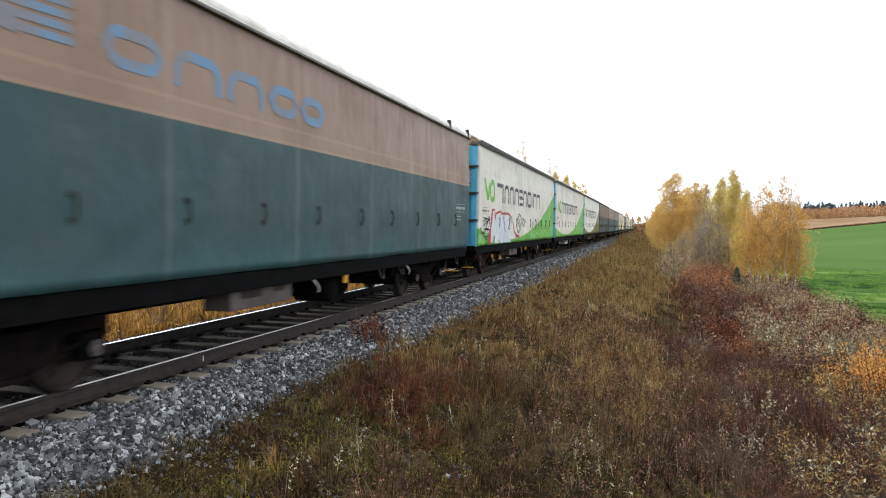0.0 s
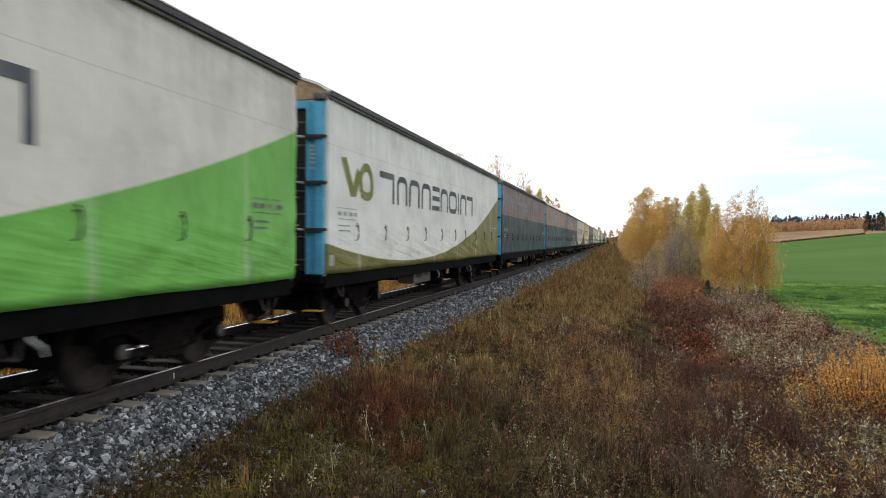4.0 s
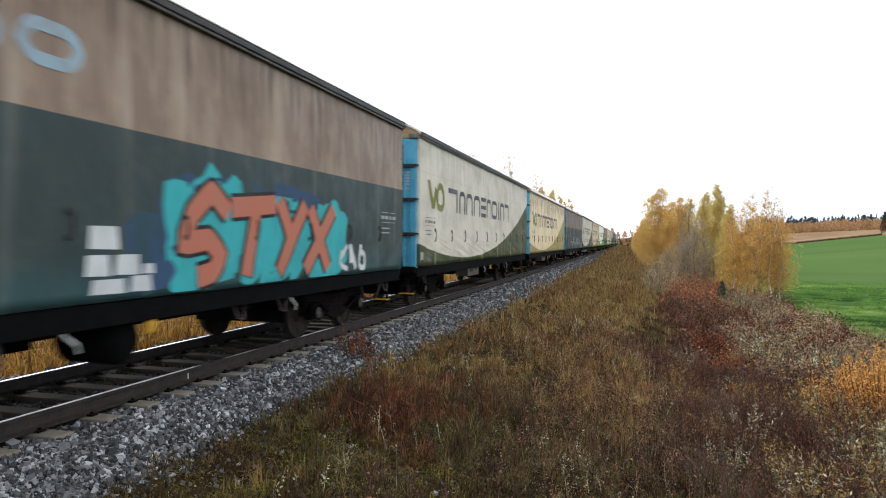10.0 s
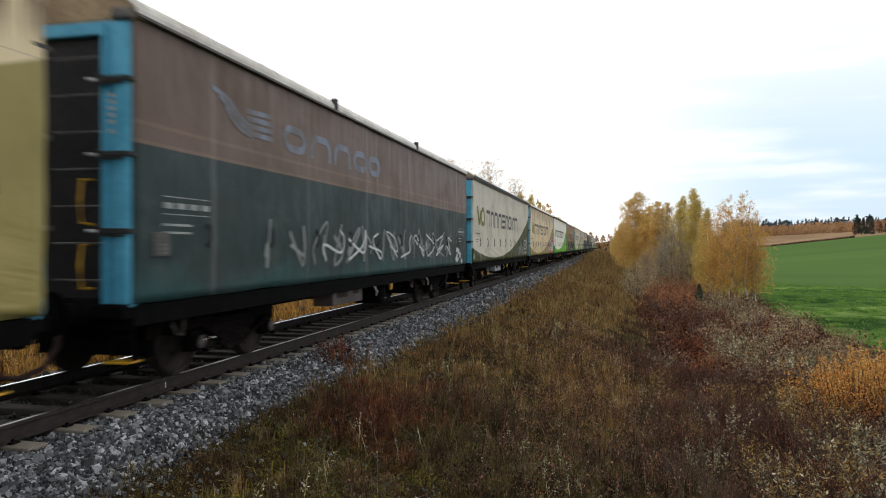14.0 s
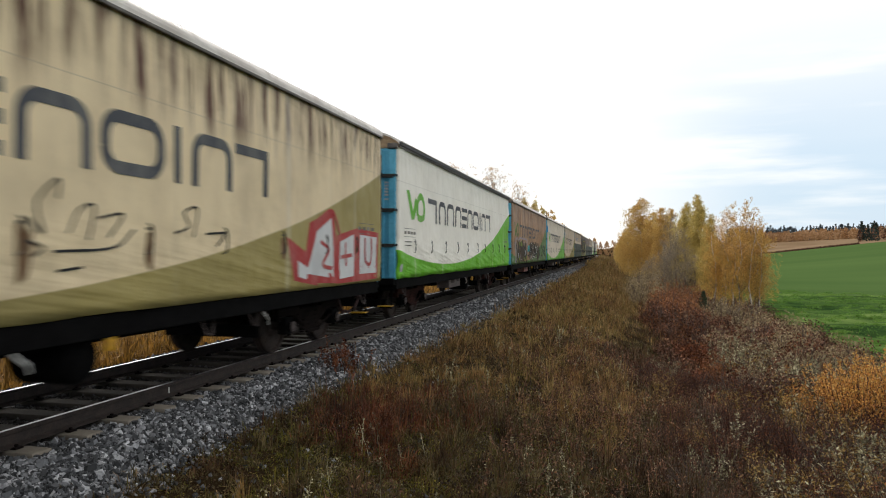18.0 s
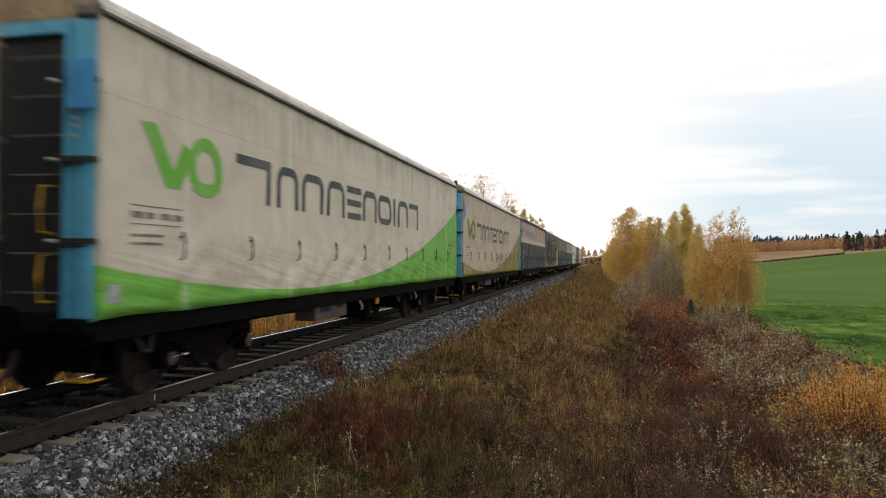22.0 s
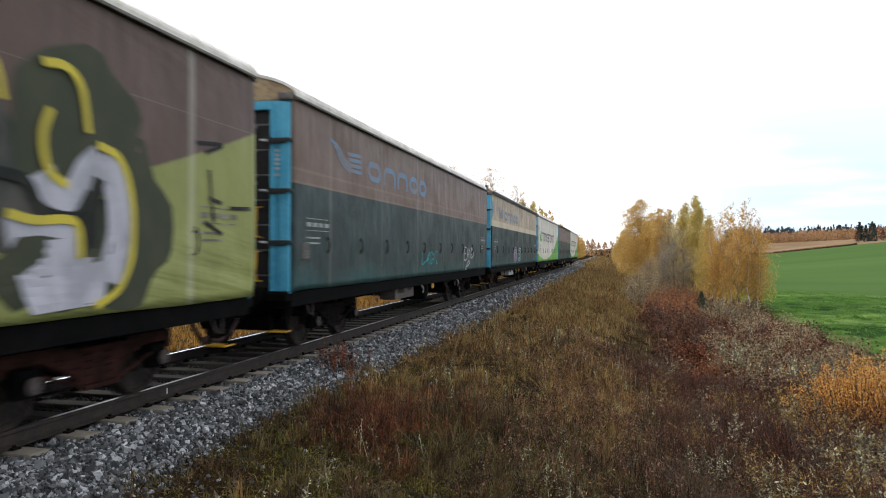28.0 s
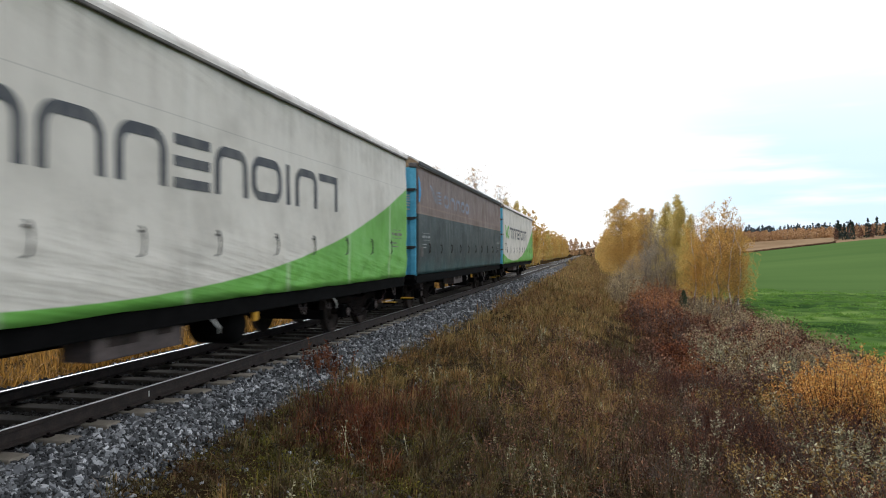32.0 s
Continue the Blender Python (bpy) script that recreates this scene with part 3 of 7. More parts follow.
ground = tagged(new("ground", gme), "grassy railway bank, gravel bed and green field", "ground", kind="structure")

# ---- track ----
track = thing("track", "single railway track of rusty rails on sleepers", "railway track", kind="structure")
RAIL = [(-0.075, -0.172), (0.075, -0.172), (0.075, -0.160), (0.012, -0.140), (0.010, -0.050), (0.036, -0.038), (0.036, -0.012), (0.028, -0.002), (-0.028, -0.002),
        (-0.036, -0.012), (-0.036, -0.038), (-0.010, -0.050), (-0.012, -0.140), (-0.075, -0.160)]
ry = axis((-40, 60, 5), (60, 430, 10))
for side, nm in ((1, "rail"), (-1, "rail")):
    bm = bmesh.new()
    rings = [[bm.verts.new((side * 0.80 + u + track_x(y), y, w)) for u, w in RAIL] for y in ry]
    for a, b2 in zip(rings, rings[1:]):
        for k in range(len(RAIL)):
            bm.faces.new((a[k], a[(k + 1) % len(RAIL)], b2[(k + 1) % len(RAIL)], b2[k]))
    bmesh.ops.recalc_face_normals(bm, faces=bm.faces)
    rail = part(nm, bm, M_RAILSIDE, track, "rust-brown rail with a worn bright running head")
    bm = bmesh.new()
    rings = [[bm.verts.new((side * 0.80 + u + track_x(y), y, w)) for u, w in ((-0.020, 0.0), (0.020, 0.0), (0.028, -0.003))] for y in ry]
    for a, b2 in zip(rings, rings[1:]):
        for k in range(2):
            bm.faces.new((a[k], b2[k], b2[k + 1], a[k + 1]))
    bmesh.ops.recalc_face_normals(bm, faces=bm.faces)
    part("running_head", bm, M_RAILTOP, rail, "polished steel running surface")
mark = part("rail_mark", boxes(((0.8125, 8.33, -0.095), (0.004, 0.022, 0.075))), M_WHITE, track, "short white paint mark on the rail web")

# ---- wagons ----
HALF, ZB, ZT, MID = 8.90, 1.10, 4.17, -0.12      # body half-length, curtain's foot and top, body's middle
PITCH, FIRST, SPEED, GAIN = 19.058, 11.14, 11.897, 0.00386


def skin_x(y, z, seed, slack):
    """How far the tarpaulin bellies out of the wagon's side at a place."""
    u = (z - ZB) / (ZT - ZB)
    p = Vector((y * 0.55 + seed * 7.3, z * 0.5, seed))
    q = Vector((y * 1.7 + z * 0.9 + seed * 3.1, z * 0.8, seed * 2.0))
    w = Vector((y * 0.9 - z * 1.6, z * 0.25 + y * 0.2, seed * 5.0))
    low = max(0.0, 1.0 - u * 2.4)
    ends = max(0.0, (abs(y) - 6.2) / 2.6) ** 2
    d = Vector((y * 2.1 - z * 2.6, (y + z) * 0.35, seed * 9.0))
    return (1.545 + 0.020 * math.sin(math.pi * min(max(u, 0), 1)) + slack * (0.020 * noise.noise(p) + 0.012 * noise.noise(q))
            + slack * (0.060 * low + 0.022 * ends) * abs(noise.noise(w)) + slack * (0.035 * low + 0.014 * ends) * (0.5 - abs(noise.noise(d)))
            - 0.012 * low * low)


def curtain_part(wagon, mat, seed, slack, label):
    bm = bmesh.new()
    ys = np.linspace(MID - HALF, MID + HALF, 190)
    zs = np.linspace(ZB, ZT, 30)
    grid = []
    for y in ys:
        row = []
        for z in zs:
            zz = z + (0.012 * noise.noise(Vector((y * 0.9, seed, 0))) - 0.03 * slack * abs(noise.noise(Vector((y * 0.35, seed, 4)))) if z == zs[0] else 0)
            row.append(bm.verts.new((skin_x(y, z, seed, slack), y, zz)))
        grid.append(row)
    for a, b2 in zip(grid, grid[1:]):
        for k in range(len(zs) - 1):
            bm.faces.new((a[k], b2[k], b2[k + 1], a[k + 1]))
    # turned-in edges give the sheet its thickness
    for row, dy in ((grid[0], 0.04), (grid[-1], -0.04)):
        inner = [bm.verts.new((v.co.x - 0.07, v.co.y + dy * 0.2, v.co.z)) for v in row]
        for k in range(len(zs) - 1):
            bm.faces.new((row[k], row[k + 1], inner[k + 1], inner[k]))
    inner = [bm.verts.new((r[0].co.x - 0.06, r[0].co.y, r[0].co.z + 0.015)) for r in grid]
    for k in range(len(grid) - 1):
        bm.faces.new((grid[k][0], grid[k + 1][0], inner[k + 1], inner[k]))
    bmesh.ops.recalc_face_normals(bm, faces=bm.faces)
    return part("curtain", bm, mat, wagon, label, True)


def patch(bm, corners, seed, slack, lift=0.006, nu=6, nv=3):
    """A four-cornered patch of paint that lies on the tarpaulin; corners are (y, z)."""
    (a, b2, c, d) = corners
    g = []
    for i in range(nu + 1):
        s = i / nu
        row = []
        for j in range(nv + 1):
            t = j / nv
            y = (a[0] * (1 - s) + b2[0] * s) * (1 - t) + (d[0] * (1 - s) + c[0] * s) * t
            z = (a[1] * (1 - s) + b2[1] * s) * (1 - t) + (d[1] * (1 - s) + c[1] * s) * t
            row.append(bm.verts.new((skin_x(y, z, seed, slack) + lift, y, z)))
        g.append(row)
    for p, q in zip(g, g[1:]):
        for j in range(nv):
            bm.faces.new((p[j], q[j], q[j + 1], p[j + 1]))


def ribbon(bm, pts, width, seed, slack, lift=0.008):
    """A painted stroke through (y, z) points."""
    n = len(pts)
    rows = []
    for i in range(n):
        a, b2 = pts[max(i - 1, 0)], pts[min(i + 1, n - 1)]
        d = Vector((b2[0] - a[0], b2[1] - a[1]))
        d = d.normalized() if d.length > 1e-6 else Vector((1, 0))
        o = Vector((-d.y, d.x)) * width / 2
        rows.append([bm.verts.new((skin_x(pts[i][0] + s * o.x, pts[i][1] + s * o.y, seed, slack) + lift, pts[i][0] + s * o.x, pts[i][1] + s * o.y)) for s in (-1, 1)])
    for p, q in zip(rows, rows[1:]):
        bm.faces.new((p[0], q[0], q[1], p[1]))


def blob(bm, cy, cz, ry_, rz_, seed, slack, lift=0.005, lumps=0.15, n=28, turn=0.0):
    """A filled round patch with an uneven edge."""
    mid_v = bm.verts.new((skin_x(cy, cz, seed, slack) + lift, cy, cz))
    rim = [[], []]
    for k in range(n):
        a = 2 * math.pi * k / n
        f = 1 + lumps * noise.noise(Vector((math.cos(a) * 1.7, math.sin(a) * 1.7, seed + cy)))
        u, w = ry_ * f * math.cos(a), rz_ * f * math.sin(a)
        u, w = u * math.cos(turn) - w * math.sin(turn), u * math.sin(turn) + w * math.cos(turn)
        for q, s in ((0, 0.55), (1, 1.0)):
            y, z = cy + u * s, max(cz + w * s, ZB + 0.02)
            rim[q].append(bm.verts.new((skin_x(y, z, seed, slack) + lift, y, z)))
    for k in range(n):
        k2 = (k + 1) % n
        bm.faces.new((mid_v, rim[0][k], rim[0][k2]))
        bm.faces.new((rim[0][k], rim[1][k], rim[1][k2], rim[0][k2]))


def smooth_path(pts, n=40):
    """Points along a Catmull-Rom curve."""
    p = [Vector(q) for q in pts]
    p = [p[0] * 2 - p[1]] + p + [p[-1] * 2 - p[-2]]
    out = []
    for i in range(n + 1):
        f = i / n * (len(p) - 3)
        k = min(int(f), len(p) - 4)
        t = f - k
        a, b2, c, d = p[k:k + 4]
        v = 0.5 * ((2 * b2) + (c - a) * t + (2 * a - 5 * b2 + 4 * c - d) * t * t + (3 * b2 - a - 3 * c + d) * t ** 3)
        out.append((v.x, v.y))
    return out


def build_bogie(wagon, yc):
    """A two-axle bogie: side frames, bolster, springs, axle boxes and wheelsets."""
    bm = boxes(((0, yc, 0.62), (2.05, 0.36, 0.22)), bevel=0.02)
    rod(bm, (0, yc, 0.70), (0, yc, 0.98), 0.22, 12)
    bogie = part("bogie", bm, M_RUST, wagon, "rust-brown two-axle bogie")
    # unseen plates and beams, added to close the gaps so the bogie stays dark
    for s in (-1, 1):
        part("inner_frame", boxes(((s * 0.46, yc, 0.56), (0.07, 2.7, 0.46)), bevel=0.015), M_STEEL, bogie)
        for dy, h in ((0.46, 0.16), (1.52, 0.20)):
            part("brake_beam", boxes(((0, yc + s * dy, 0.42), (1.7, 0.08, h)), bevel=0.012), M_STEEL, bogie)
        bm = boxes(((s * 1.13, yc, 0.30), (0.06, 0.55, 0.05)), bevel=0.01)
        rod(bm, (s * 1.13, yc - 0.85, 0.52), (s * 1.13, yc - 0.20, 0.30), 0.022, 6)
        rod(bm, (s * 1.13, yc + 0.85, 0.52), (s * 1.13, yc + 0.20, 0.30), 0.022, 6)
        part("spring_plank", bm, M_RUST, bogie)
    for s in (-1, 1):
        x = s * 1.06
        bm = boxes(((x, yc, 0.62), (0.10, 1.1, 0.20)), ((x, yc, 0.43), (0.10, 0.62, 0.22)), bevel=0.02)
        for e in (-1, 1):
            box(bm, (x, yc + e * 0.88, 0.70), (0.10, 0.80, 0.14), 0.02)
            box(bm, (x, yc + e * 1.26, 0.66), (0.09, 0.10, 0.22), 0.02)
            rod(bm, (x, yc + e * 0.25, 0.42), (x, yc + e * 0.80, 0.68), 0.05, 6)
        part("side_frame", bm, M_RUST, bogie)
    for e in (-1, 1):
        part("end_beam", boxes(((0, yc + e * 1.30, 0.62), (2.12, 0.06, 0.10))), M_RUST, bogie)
    for s in (-1, 1):
        for e in (-0.16, 0.16):
            bm = bmesh.new()
            pts = [(s * 1.06 + 0.055 * math.cos(a), yc + e + 0.055 * math.sin(a), 0.42 + 0.012 * a) for a in np.linspace(0, 6 * math.pi, 40)]
            tube(bm, pts, [0.013] * len(pts), 4)
            part("spring", bm, M_STEEL, bogie)
        for e in (-1, 1):
            bm = boxes(((s * 1.08, yc + e * 1.0, 0.47), (0.16, 0.26, 0.28)), bevel=0.03)
            rod(bm, (s * 1.15, yc + e * 1.0, 0.46), (s * 1.21, yc + e * 1.0, 0.46), 0.095, 14)
            part("axle_box", bm, M_STEEL, bogie)
            bm = bmesh.new()
            rod(bm, (s * 1.209, yc + e * 1.0, 0.46), (s * 1.230, yc + e * 1.0, 0.46), 0.085, 16)
            for q in range(4):
                rod(bm, (s * 1.228, yc + e * 1.0 + 0.055 * math.cos(q * 1.571 + 0.8), 0.46 + 0.055 * math.sin(q * 1.571 + 0.8)), (s * 1.240, yc + e * 1.0 + 0.055 * math.cos(q * 1.571 + 0.8), 0.46 + 0.055 * math.sin(q * 1.571 + 0.8)), 0.014, 6)
            part("axle_cap", bm, M_BOX, bogie)
    for e in (-1, 1):
        for s in (-1, 1):
            part("brake_shoe", boxes(((s * 0.80, yc + e * 0.50, 0.46), (0.08, 0.07, 0.34)), bevel=0.012), M_STEEL, bogie)
    for e in (-1, 1):
        bm = bmesh.new()
        for s in (-1, 1):
            lathe(bm, [(s * d, r) for d, r in ((-0.065, 0.10), (-0.065, 0.485), (-0.030, 0.478), (-0.028, 0.458), (0.062, 0.450), (0.066, 0.40), (0.03, 0.385), (0.012, 0.20), (0.06, 0.15), (0.06, 0.09))],
                  (s * 0.80, 0, 0), 28)
        rod(bm, (-1.08, 0, 0), (1.08, 0, 0), 0.075, 10)
        for s in (-1, 1):
            for k in range(3):
                a = 2.1 * k
                box(bm, (s * 0.835, 0.30 * math.cos(a), 0.30 * math.sin(a)), (0.012, 0.05, 0.05))
        bmesh.ops.recalc_face_normals(bm, faces=bm.faces)
        ws = part("wheelset", bm, M_WHEEL, bogie, "worn steel wheelset")
        ws.location = (0, yc + e * 1.0, 0.458)
    return bogie


def arch(x):
    """Height of the roof's underside across the wagon."""
    u = min(abs(x) / 1.60, 1.0)
    return ZT + 0.03 + 0.13 * (1 - u ** 9) ** 0.5 + 0.30 * (1 - u * u)


def build_wagon_base():
    """Everything that all the curtain-sided wagons share."""
    wagon = thing("freight_wagon", "curtain-sided four-axle freight wagon", "freight wagon", "wagons of the train")
    # underframe
    bm = boxes(((1.47, 0, 0.970), (0.10, 17.7, 0.24)), ((-1.47, 0, 0.970), (0.10, 17.7, 0.24)), ((0, 0, 1.06), (2.85, 17.6, 0.08)),
               ((0.42, 0, 0.86), (0.12, 17.6, 0.38)), ((-0.42, 0, 0.86), (0.12, 17.6, 0.38)), bevel=0.012)
    for y in (-7.6, -5.0, -3.3, -1.6, 0, 1.7, 3.4, 5.1, 7.6):
        box(bm, (0, y, 0.98), (2.8, 0.08, 0.14))
    part("underframe", bm, M_STEEL, wagon, "dirty steel underframe, its under-floor shade painted in")
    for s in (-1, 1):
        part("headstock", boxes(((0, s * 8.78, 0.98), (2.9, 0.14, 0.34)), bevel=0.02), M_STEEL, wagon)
    for y in (-6.2, 6.2):
        build_bogie(wagon, y)
    # roof
    bm = bmesh.new()
    xs = np.array([1.60 * math.sin(math.pi / 2 * q) for q in np.linspace(-1, 1, 29)])
    for y0, y1 in ((-HALF - 0.02, HALF + 0.02),):
        top, bot = [], []
        for y in (y0, y1):
            top.append([bm.verts.new((x, y, arch(x) + 0.05)) for x in xs])
            bot.append([bm.verts.new((x, y, arch(x))) for x in xs])
        for k in range(28):
            bm.faces.new((top[0][k], top[0][k + 1], top[1][k + 1], top[1][k]))
            bm.faces.new((bot[0][k + 1], bot[0][k], bot[1][k], bot[1][k + 1]))
            bm.faces.new((bot[0][k], bot[0][k + 1], top[0][k + 1], top[0][k]))
            bm.faces.new((bot[1][k + 1], bot[1][k], top[1][k], top[1][k + 1]))
        for g in (0, 28):
            bm.faces.new((top[0][g], top[1][g], bot[1][g], bot[0][g]))
    bmesh.ops.recalc_face_normals(bm, faces=bm.faces)
    for f in bm.faces:
        f.smooth = abs(f.normal.z) > 0.3
    roof = part("roof", bm, M_ROOF, wagon, "arched pale grey roof with dirt streaks")
    for y in np.linspace(-7.4, 7.4, 9):
        bm = bmesh.new()
        for a, b2 in zip(xs, xs[1:]):
            bmesh.ops.contextual_create(bm, geom=[bm.verts.new(p) for p in ((a, y - 0.03, arch(a) + 0.066), (b2, y - 0.03, arch(b2) + 0.066), (b2, y + 0.03, arch(b2) + 0.066), (a, y + 0.03, arch(a) + 0.066))])
        part("roof_seam", bm, M_ROOF, roof)
    for s in (-1, 1):
        part("eaves_rail", boxes(((s * 1.590, 0, ZT + 0.010), (0.045, 17.80, 0.040)), bevel=0.010), M_EDGE, wagon, "black rail along the roof edge")
        # ends: dark wall behind a blue frame under a tan hood
        yw = s * (HALF - 0.10)
        part("end_wall", boxes(((0, yw, 2.62), (2.55, 0.05, 3.05)), bevel=0.008), M_ENDWALL, wagon, "dark brown end wall")
        bm = bmesh.new()
        hx_ = np.array([1.585 * math.sin(math.pi / 2 * q) for q in np.linspace(-1, 1, 27)])
        ring0 = [bm.verts.new((x, s * (HALF - 0.005), arch(x))) for x in hx_] + [bm.verts.new((x, s * (HALF - 0.005), ZT - 0.02)) for x in hx_[::-1]]
        face = bm.faces.new(ring0)
        ext = bmesh.ops.extrude_face_region(bm, geom=[face])
        for v in [g for g in ext["geom"] if isinstance(g, bmesh.types.BMVert)]:
            v.co.y -= s * 0.14
        bmesh.ops.recalc_face_normals(bm, faces=bm.faces)
        part("hood_end", bm, M_TAN, wagon, "tan rust-stained arched roof end")
        part("end_header", boxes(((0, s * (HALF - 0.05), ZT - 0.10), (2.34, 0.10, 0.14)), bevel=0.012), M_BLUE, wagon, "sky-blue end frame header")
        for x in (-1, 1):
            post = part("corner_post", boxes(((x * 1.345, s * (HALF - 0.045), 2.60), (0.35, 0.11, 3.08)), bevel=0.03), M_BLUE, wagon, "sky-blue corner post")
            part("post_rib", boxes(((x * 1.20, s * (HALF + 0.022), 2.60), (0.05, 0.045, 3.0)), bevel=0.01), M_BLUE, post)
            part("post_rib", boxes(((x * 1.43, s * (HALF + 0.030), 2.60), (0.16, 0.060, 3.0)), bevel=0.02), M_BLUE, post)
            for z in (1.88, 2.70, 3.50):
                bm = boxes(((x * 1.34, s * (HALF + 0.075), z), (0.36, 0.04, 0.06)), ((x * 1.545, s * (HALF - 0.02), z), (0.03, 0.20, 0.05)), ((x * 1.34, s * (HALF + 0.075), z - 0.045), (0.26, 0.03, 0.025)), bevel=0.008)
                rod(bm, (x * 1.18, s * (HALF + 0.08), z - 0.06), (x * 1.18, s * (HALF + 0.08), z + 0.06), 0.028, 8)
                latch = part("latch", bm, M_STRAP, post, "black clamp latch")
                bm = bmesh.new()
                rod(bm, (x * 1.02, s * (HALF + 0.06), z + 0.005), (x * 1.18, s * (HALF + 0.085), z - 0.01), 0.020, 7)
                part("latch_lever", bm, M_WHITE, latch, "pale worn lever of the latch")
            for q in range(7):
                if x > 0 and s < 0 and q != 6:
                    bar_z = 3.34 - 0.072 * q - (0.03 if q > 4 else 0)
                    part("number_bar", boxes(((x * 1.287, s * (HALF + 0.0122), bar_z), (0.09, 0.004, 0.042))), M_WHITE, post)
            bm = boxes(((x * 1.44, s * (HALF + 0.02), ZT + 0.02), (0.24, 0.14, 0.13)), bevel=0.035)
            part("corner_cap", bm, M_EDGE, wagon, "dark worn cap on the roof corner")
            bm = boxes(((x * 1.30, s * (HALF + 0.03), 1.02), (0.40, 0.16, 0.16)), bevel=0.03)
            part("post_foot", bm, M_STEEL, wagon)
            for z0, z1 in ((1.25, 1.75), (1.95, 2.45)):
                bm = bmesh.new()
                pts = [(x * 0.98, s * (HALF - 0.10), z0), (x * 0.98, s * (HALF + 0.10), z0 + 0.02), (x * 0.98, s * (HALF + 0.13), (z0 + z1) / 2), (x * 0.98, s * (HALF + 0.10), z1 - 0.02), (x * 0.98, s * (HALF - 0.10), z1)]
                tube(bm, pts, [0.018] * 5, 6)
                if s < 0:
                    part("grab_rail", bm, M_YELLOW, wagon, "yellow grab rail")
                else:
                    bm.free()
        for k in range(7):
            bm = bmesh.new()
            rod(bm, (0.55, s * (HALF + 0.02), 1.35 + 0.40 * k), (1.17, s * (HALF + 0.02), 1.35 + 0.40 * k), 0.013, 6)
            part("ladder_rung", bm, M_RUNG, wagon)
        for x in (-0.98, 0.98):
            bm = bmesh.new()
            lathe(bm, [(-0.02, 0.13), (0.28, 0.13), (0.285, 0.095), (0.52, 0.09), (0.53, 0.22), (0.565, 0.23), (0.575, 0.18)], (0, 0, 0), 18)
            bmesh.ops.rotate(bm, verts=bm.verts, cent=(0, 0, 0), matrix=Matrix.Rotation(radians(90 * s), 3, "Z"))
            bmesh.ops.translate(bm, verts=bm.verts, vec=(x, s * 8.86, 1.03))
            bmesh.ops.recalc_face_normals(bm, faces=bm.faces)
            part("buffer", bm, M_STEEL, wagon, "greasy dark buffer")
        bm = boxes(((0, s * 9.05, 1.0), (0.10, 0.46, 0.12)), ((0, s * 9.34, 1.0), (0.08, 0.16, 0.22)), bevel=0.02)
        rod(bm, (0, s * 9.30, 0.98), (0, s * 9.52, 0.80), 0.03, 8)
        part("coupling_hook", bm, M_STEEL, wagon)
        bm = bmesh.new()
        hp = [(0.55, s * 8.80, 0.90), (0.60, s * 8.92, 0.62), (0.60, s * 9.12, 0.42), (0.52, s * 9.35, 0.34), (0.40, s * 9.60, 0.40)]
        tube(bm, hp, [0.034] * 5, 8)
        part("air_hose", bm, M_HOSE, wagon, "maroon air hose hanging in a loop")
        step = part("corner_step", boxes(((1.04, s * 8.62, 0.64), (0.035, 0.05, 0.54)), ((1.32, s * 8.62, 0.64), (0.035, 0.05, 0.54)), ((1.18, s * 8.62, 0.40), (0.30, 0.05, 0.04)), bevel=0.006),
                    M_STEEL, wagon, "shunter's step hanging below the end")
        part("tread", boxes(((1.18, s * 8.62, 0.432), (0.34, 0.22, 0.022)), bevel=0.005), M_YELLOW, step, "yellow step tread")
    # equipment under the floor
    bm = boxes(((1.24, -2.33, 0.775), (0.40, 1.62, 0.37)), bevel=0.018)
    eq = part("equipment_box", bm, M_BOX, wagon, "grey-brown equipment box under the floor")
    part("plate", boxes(((1.443, -2.66, 0.80), (0.006, 0.52, 0.14))), M_WHEEL, eq)
    part("plate", boxes(((1.443, -1.90, 0.82), (0.006, 0.30, 0.11))), M_WHEEL, eq)
    bm = bmesh.new()
    lathe(bm, [(-0.55, 0.05), (-0.52, 0.20), (-0.44, 0.27), (0.14, 0.27), (0.21, 0.21), (0.24, 0.05)], (1.14, 0.12, 0.66), 22)
    rod(bm, (1.14, 0.12, 0.86), (1.14, 0.12, 0.96), 0.05, 8)
    bmesh.ops.recalc_face_normals(bm, faces=bm.faces)
    part("air_reservoir", bm, M_STEEL, wagon, "dark round air reservoir", True)
    hub = part("brake_handle", boxes(((1.47, 0.36, 0.80), (0.06, 0.15, 0.20)), bevel=0.03), M_YELLOW, wagon, "yellow brake change-over handle")
    part("handle_grip", boxes(((1.48, 0.24, 0.95), (0.06, 0.20, 0.10)), bevel=0.03), M_WHITE, hub, "white grip of the handle")
    for y in (-0.95, 3.55):
        bm = bmesh.new()
        tube(bm, [(1.46, y, 0.92), (1.50, y + 0.10, 0.80), (1.50, y + 0.22, 0.72), (1.46, y + 0.29, 0.64)], [0.016] * 4, 6)
        part("lever", bm, M_WHITE, wagon)
    bm = bmesh.new()
    rod(bm, (0.2, -4.8, 0.62), (0.2, 4.8, 0.62), 0.03, 6)
    rod(bm, (-0.2, -4.8, 0.66), (-0.2, 4.8, 0.66), 0.03, 6)
    box(bm, (0.1, -0.4, 0.68), (0.5, 0.7, 0.30), 0.03)
    part("brake_rigging", bm, M_STEEL, wagon)
    for y in (-7.9, -4.4, 2.4, 3.6, 8.2):
        bm = bmesh.new()
        pts = [(1.40, y - 0.16, 0.90), (1.44, y - 0.08, 0.68), (1.44, y + 0.06, 0.64), (1.41, y + 0.14, 0.88)]
        tube(bm, pts, [0.014] * 4, 5)
        part("lashing_ring", bm, M_BOX, wagon)
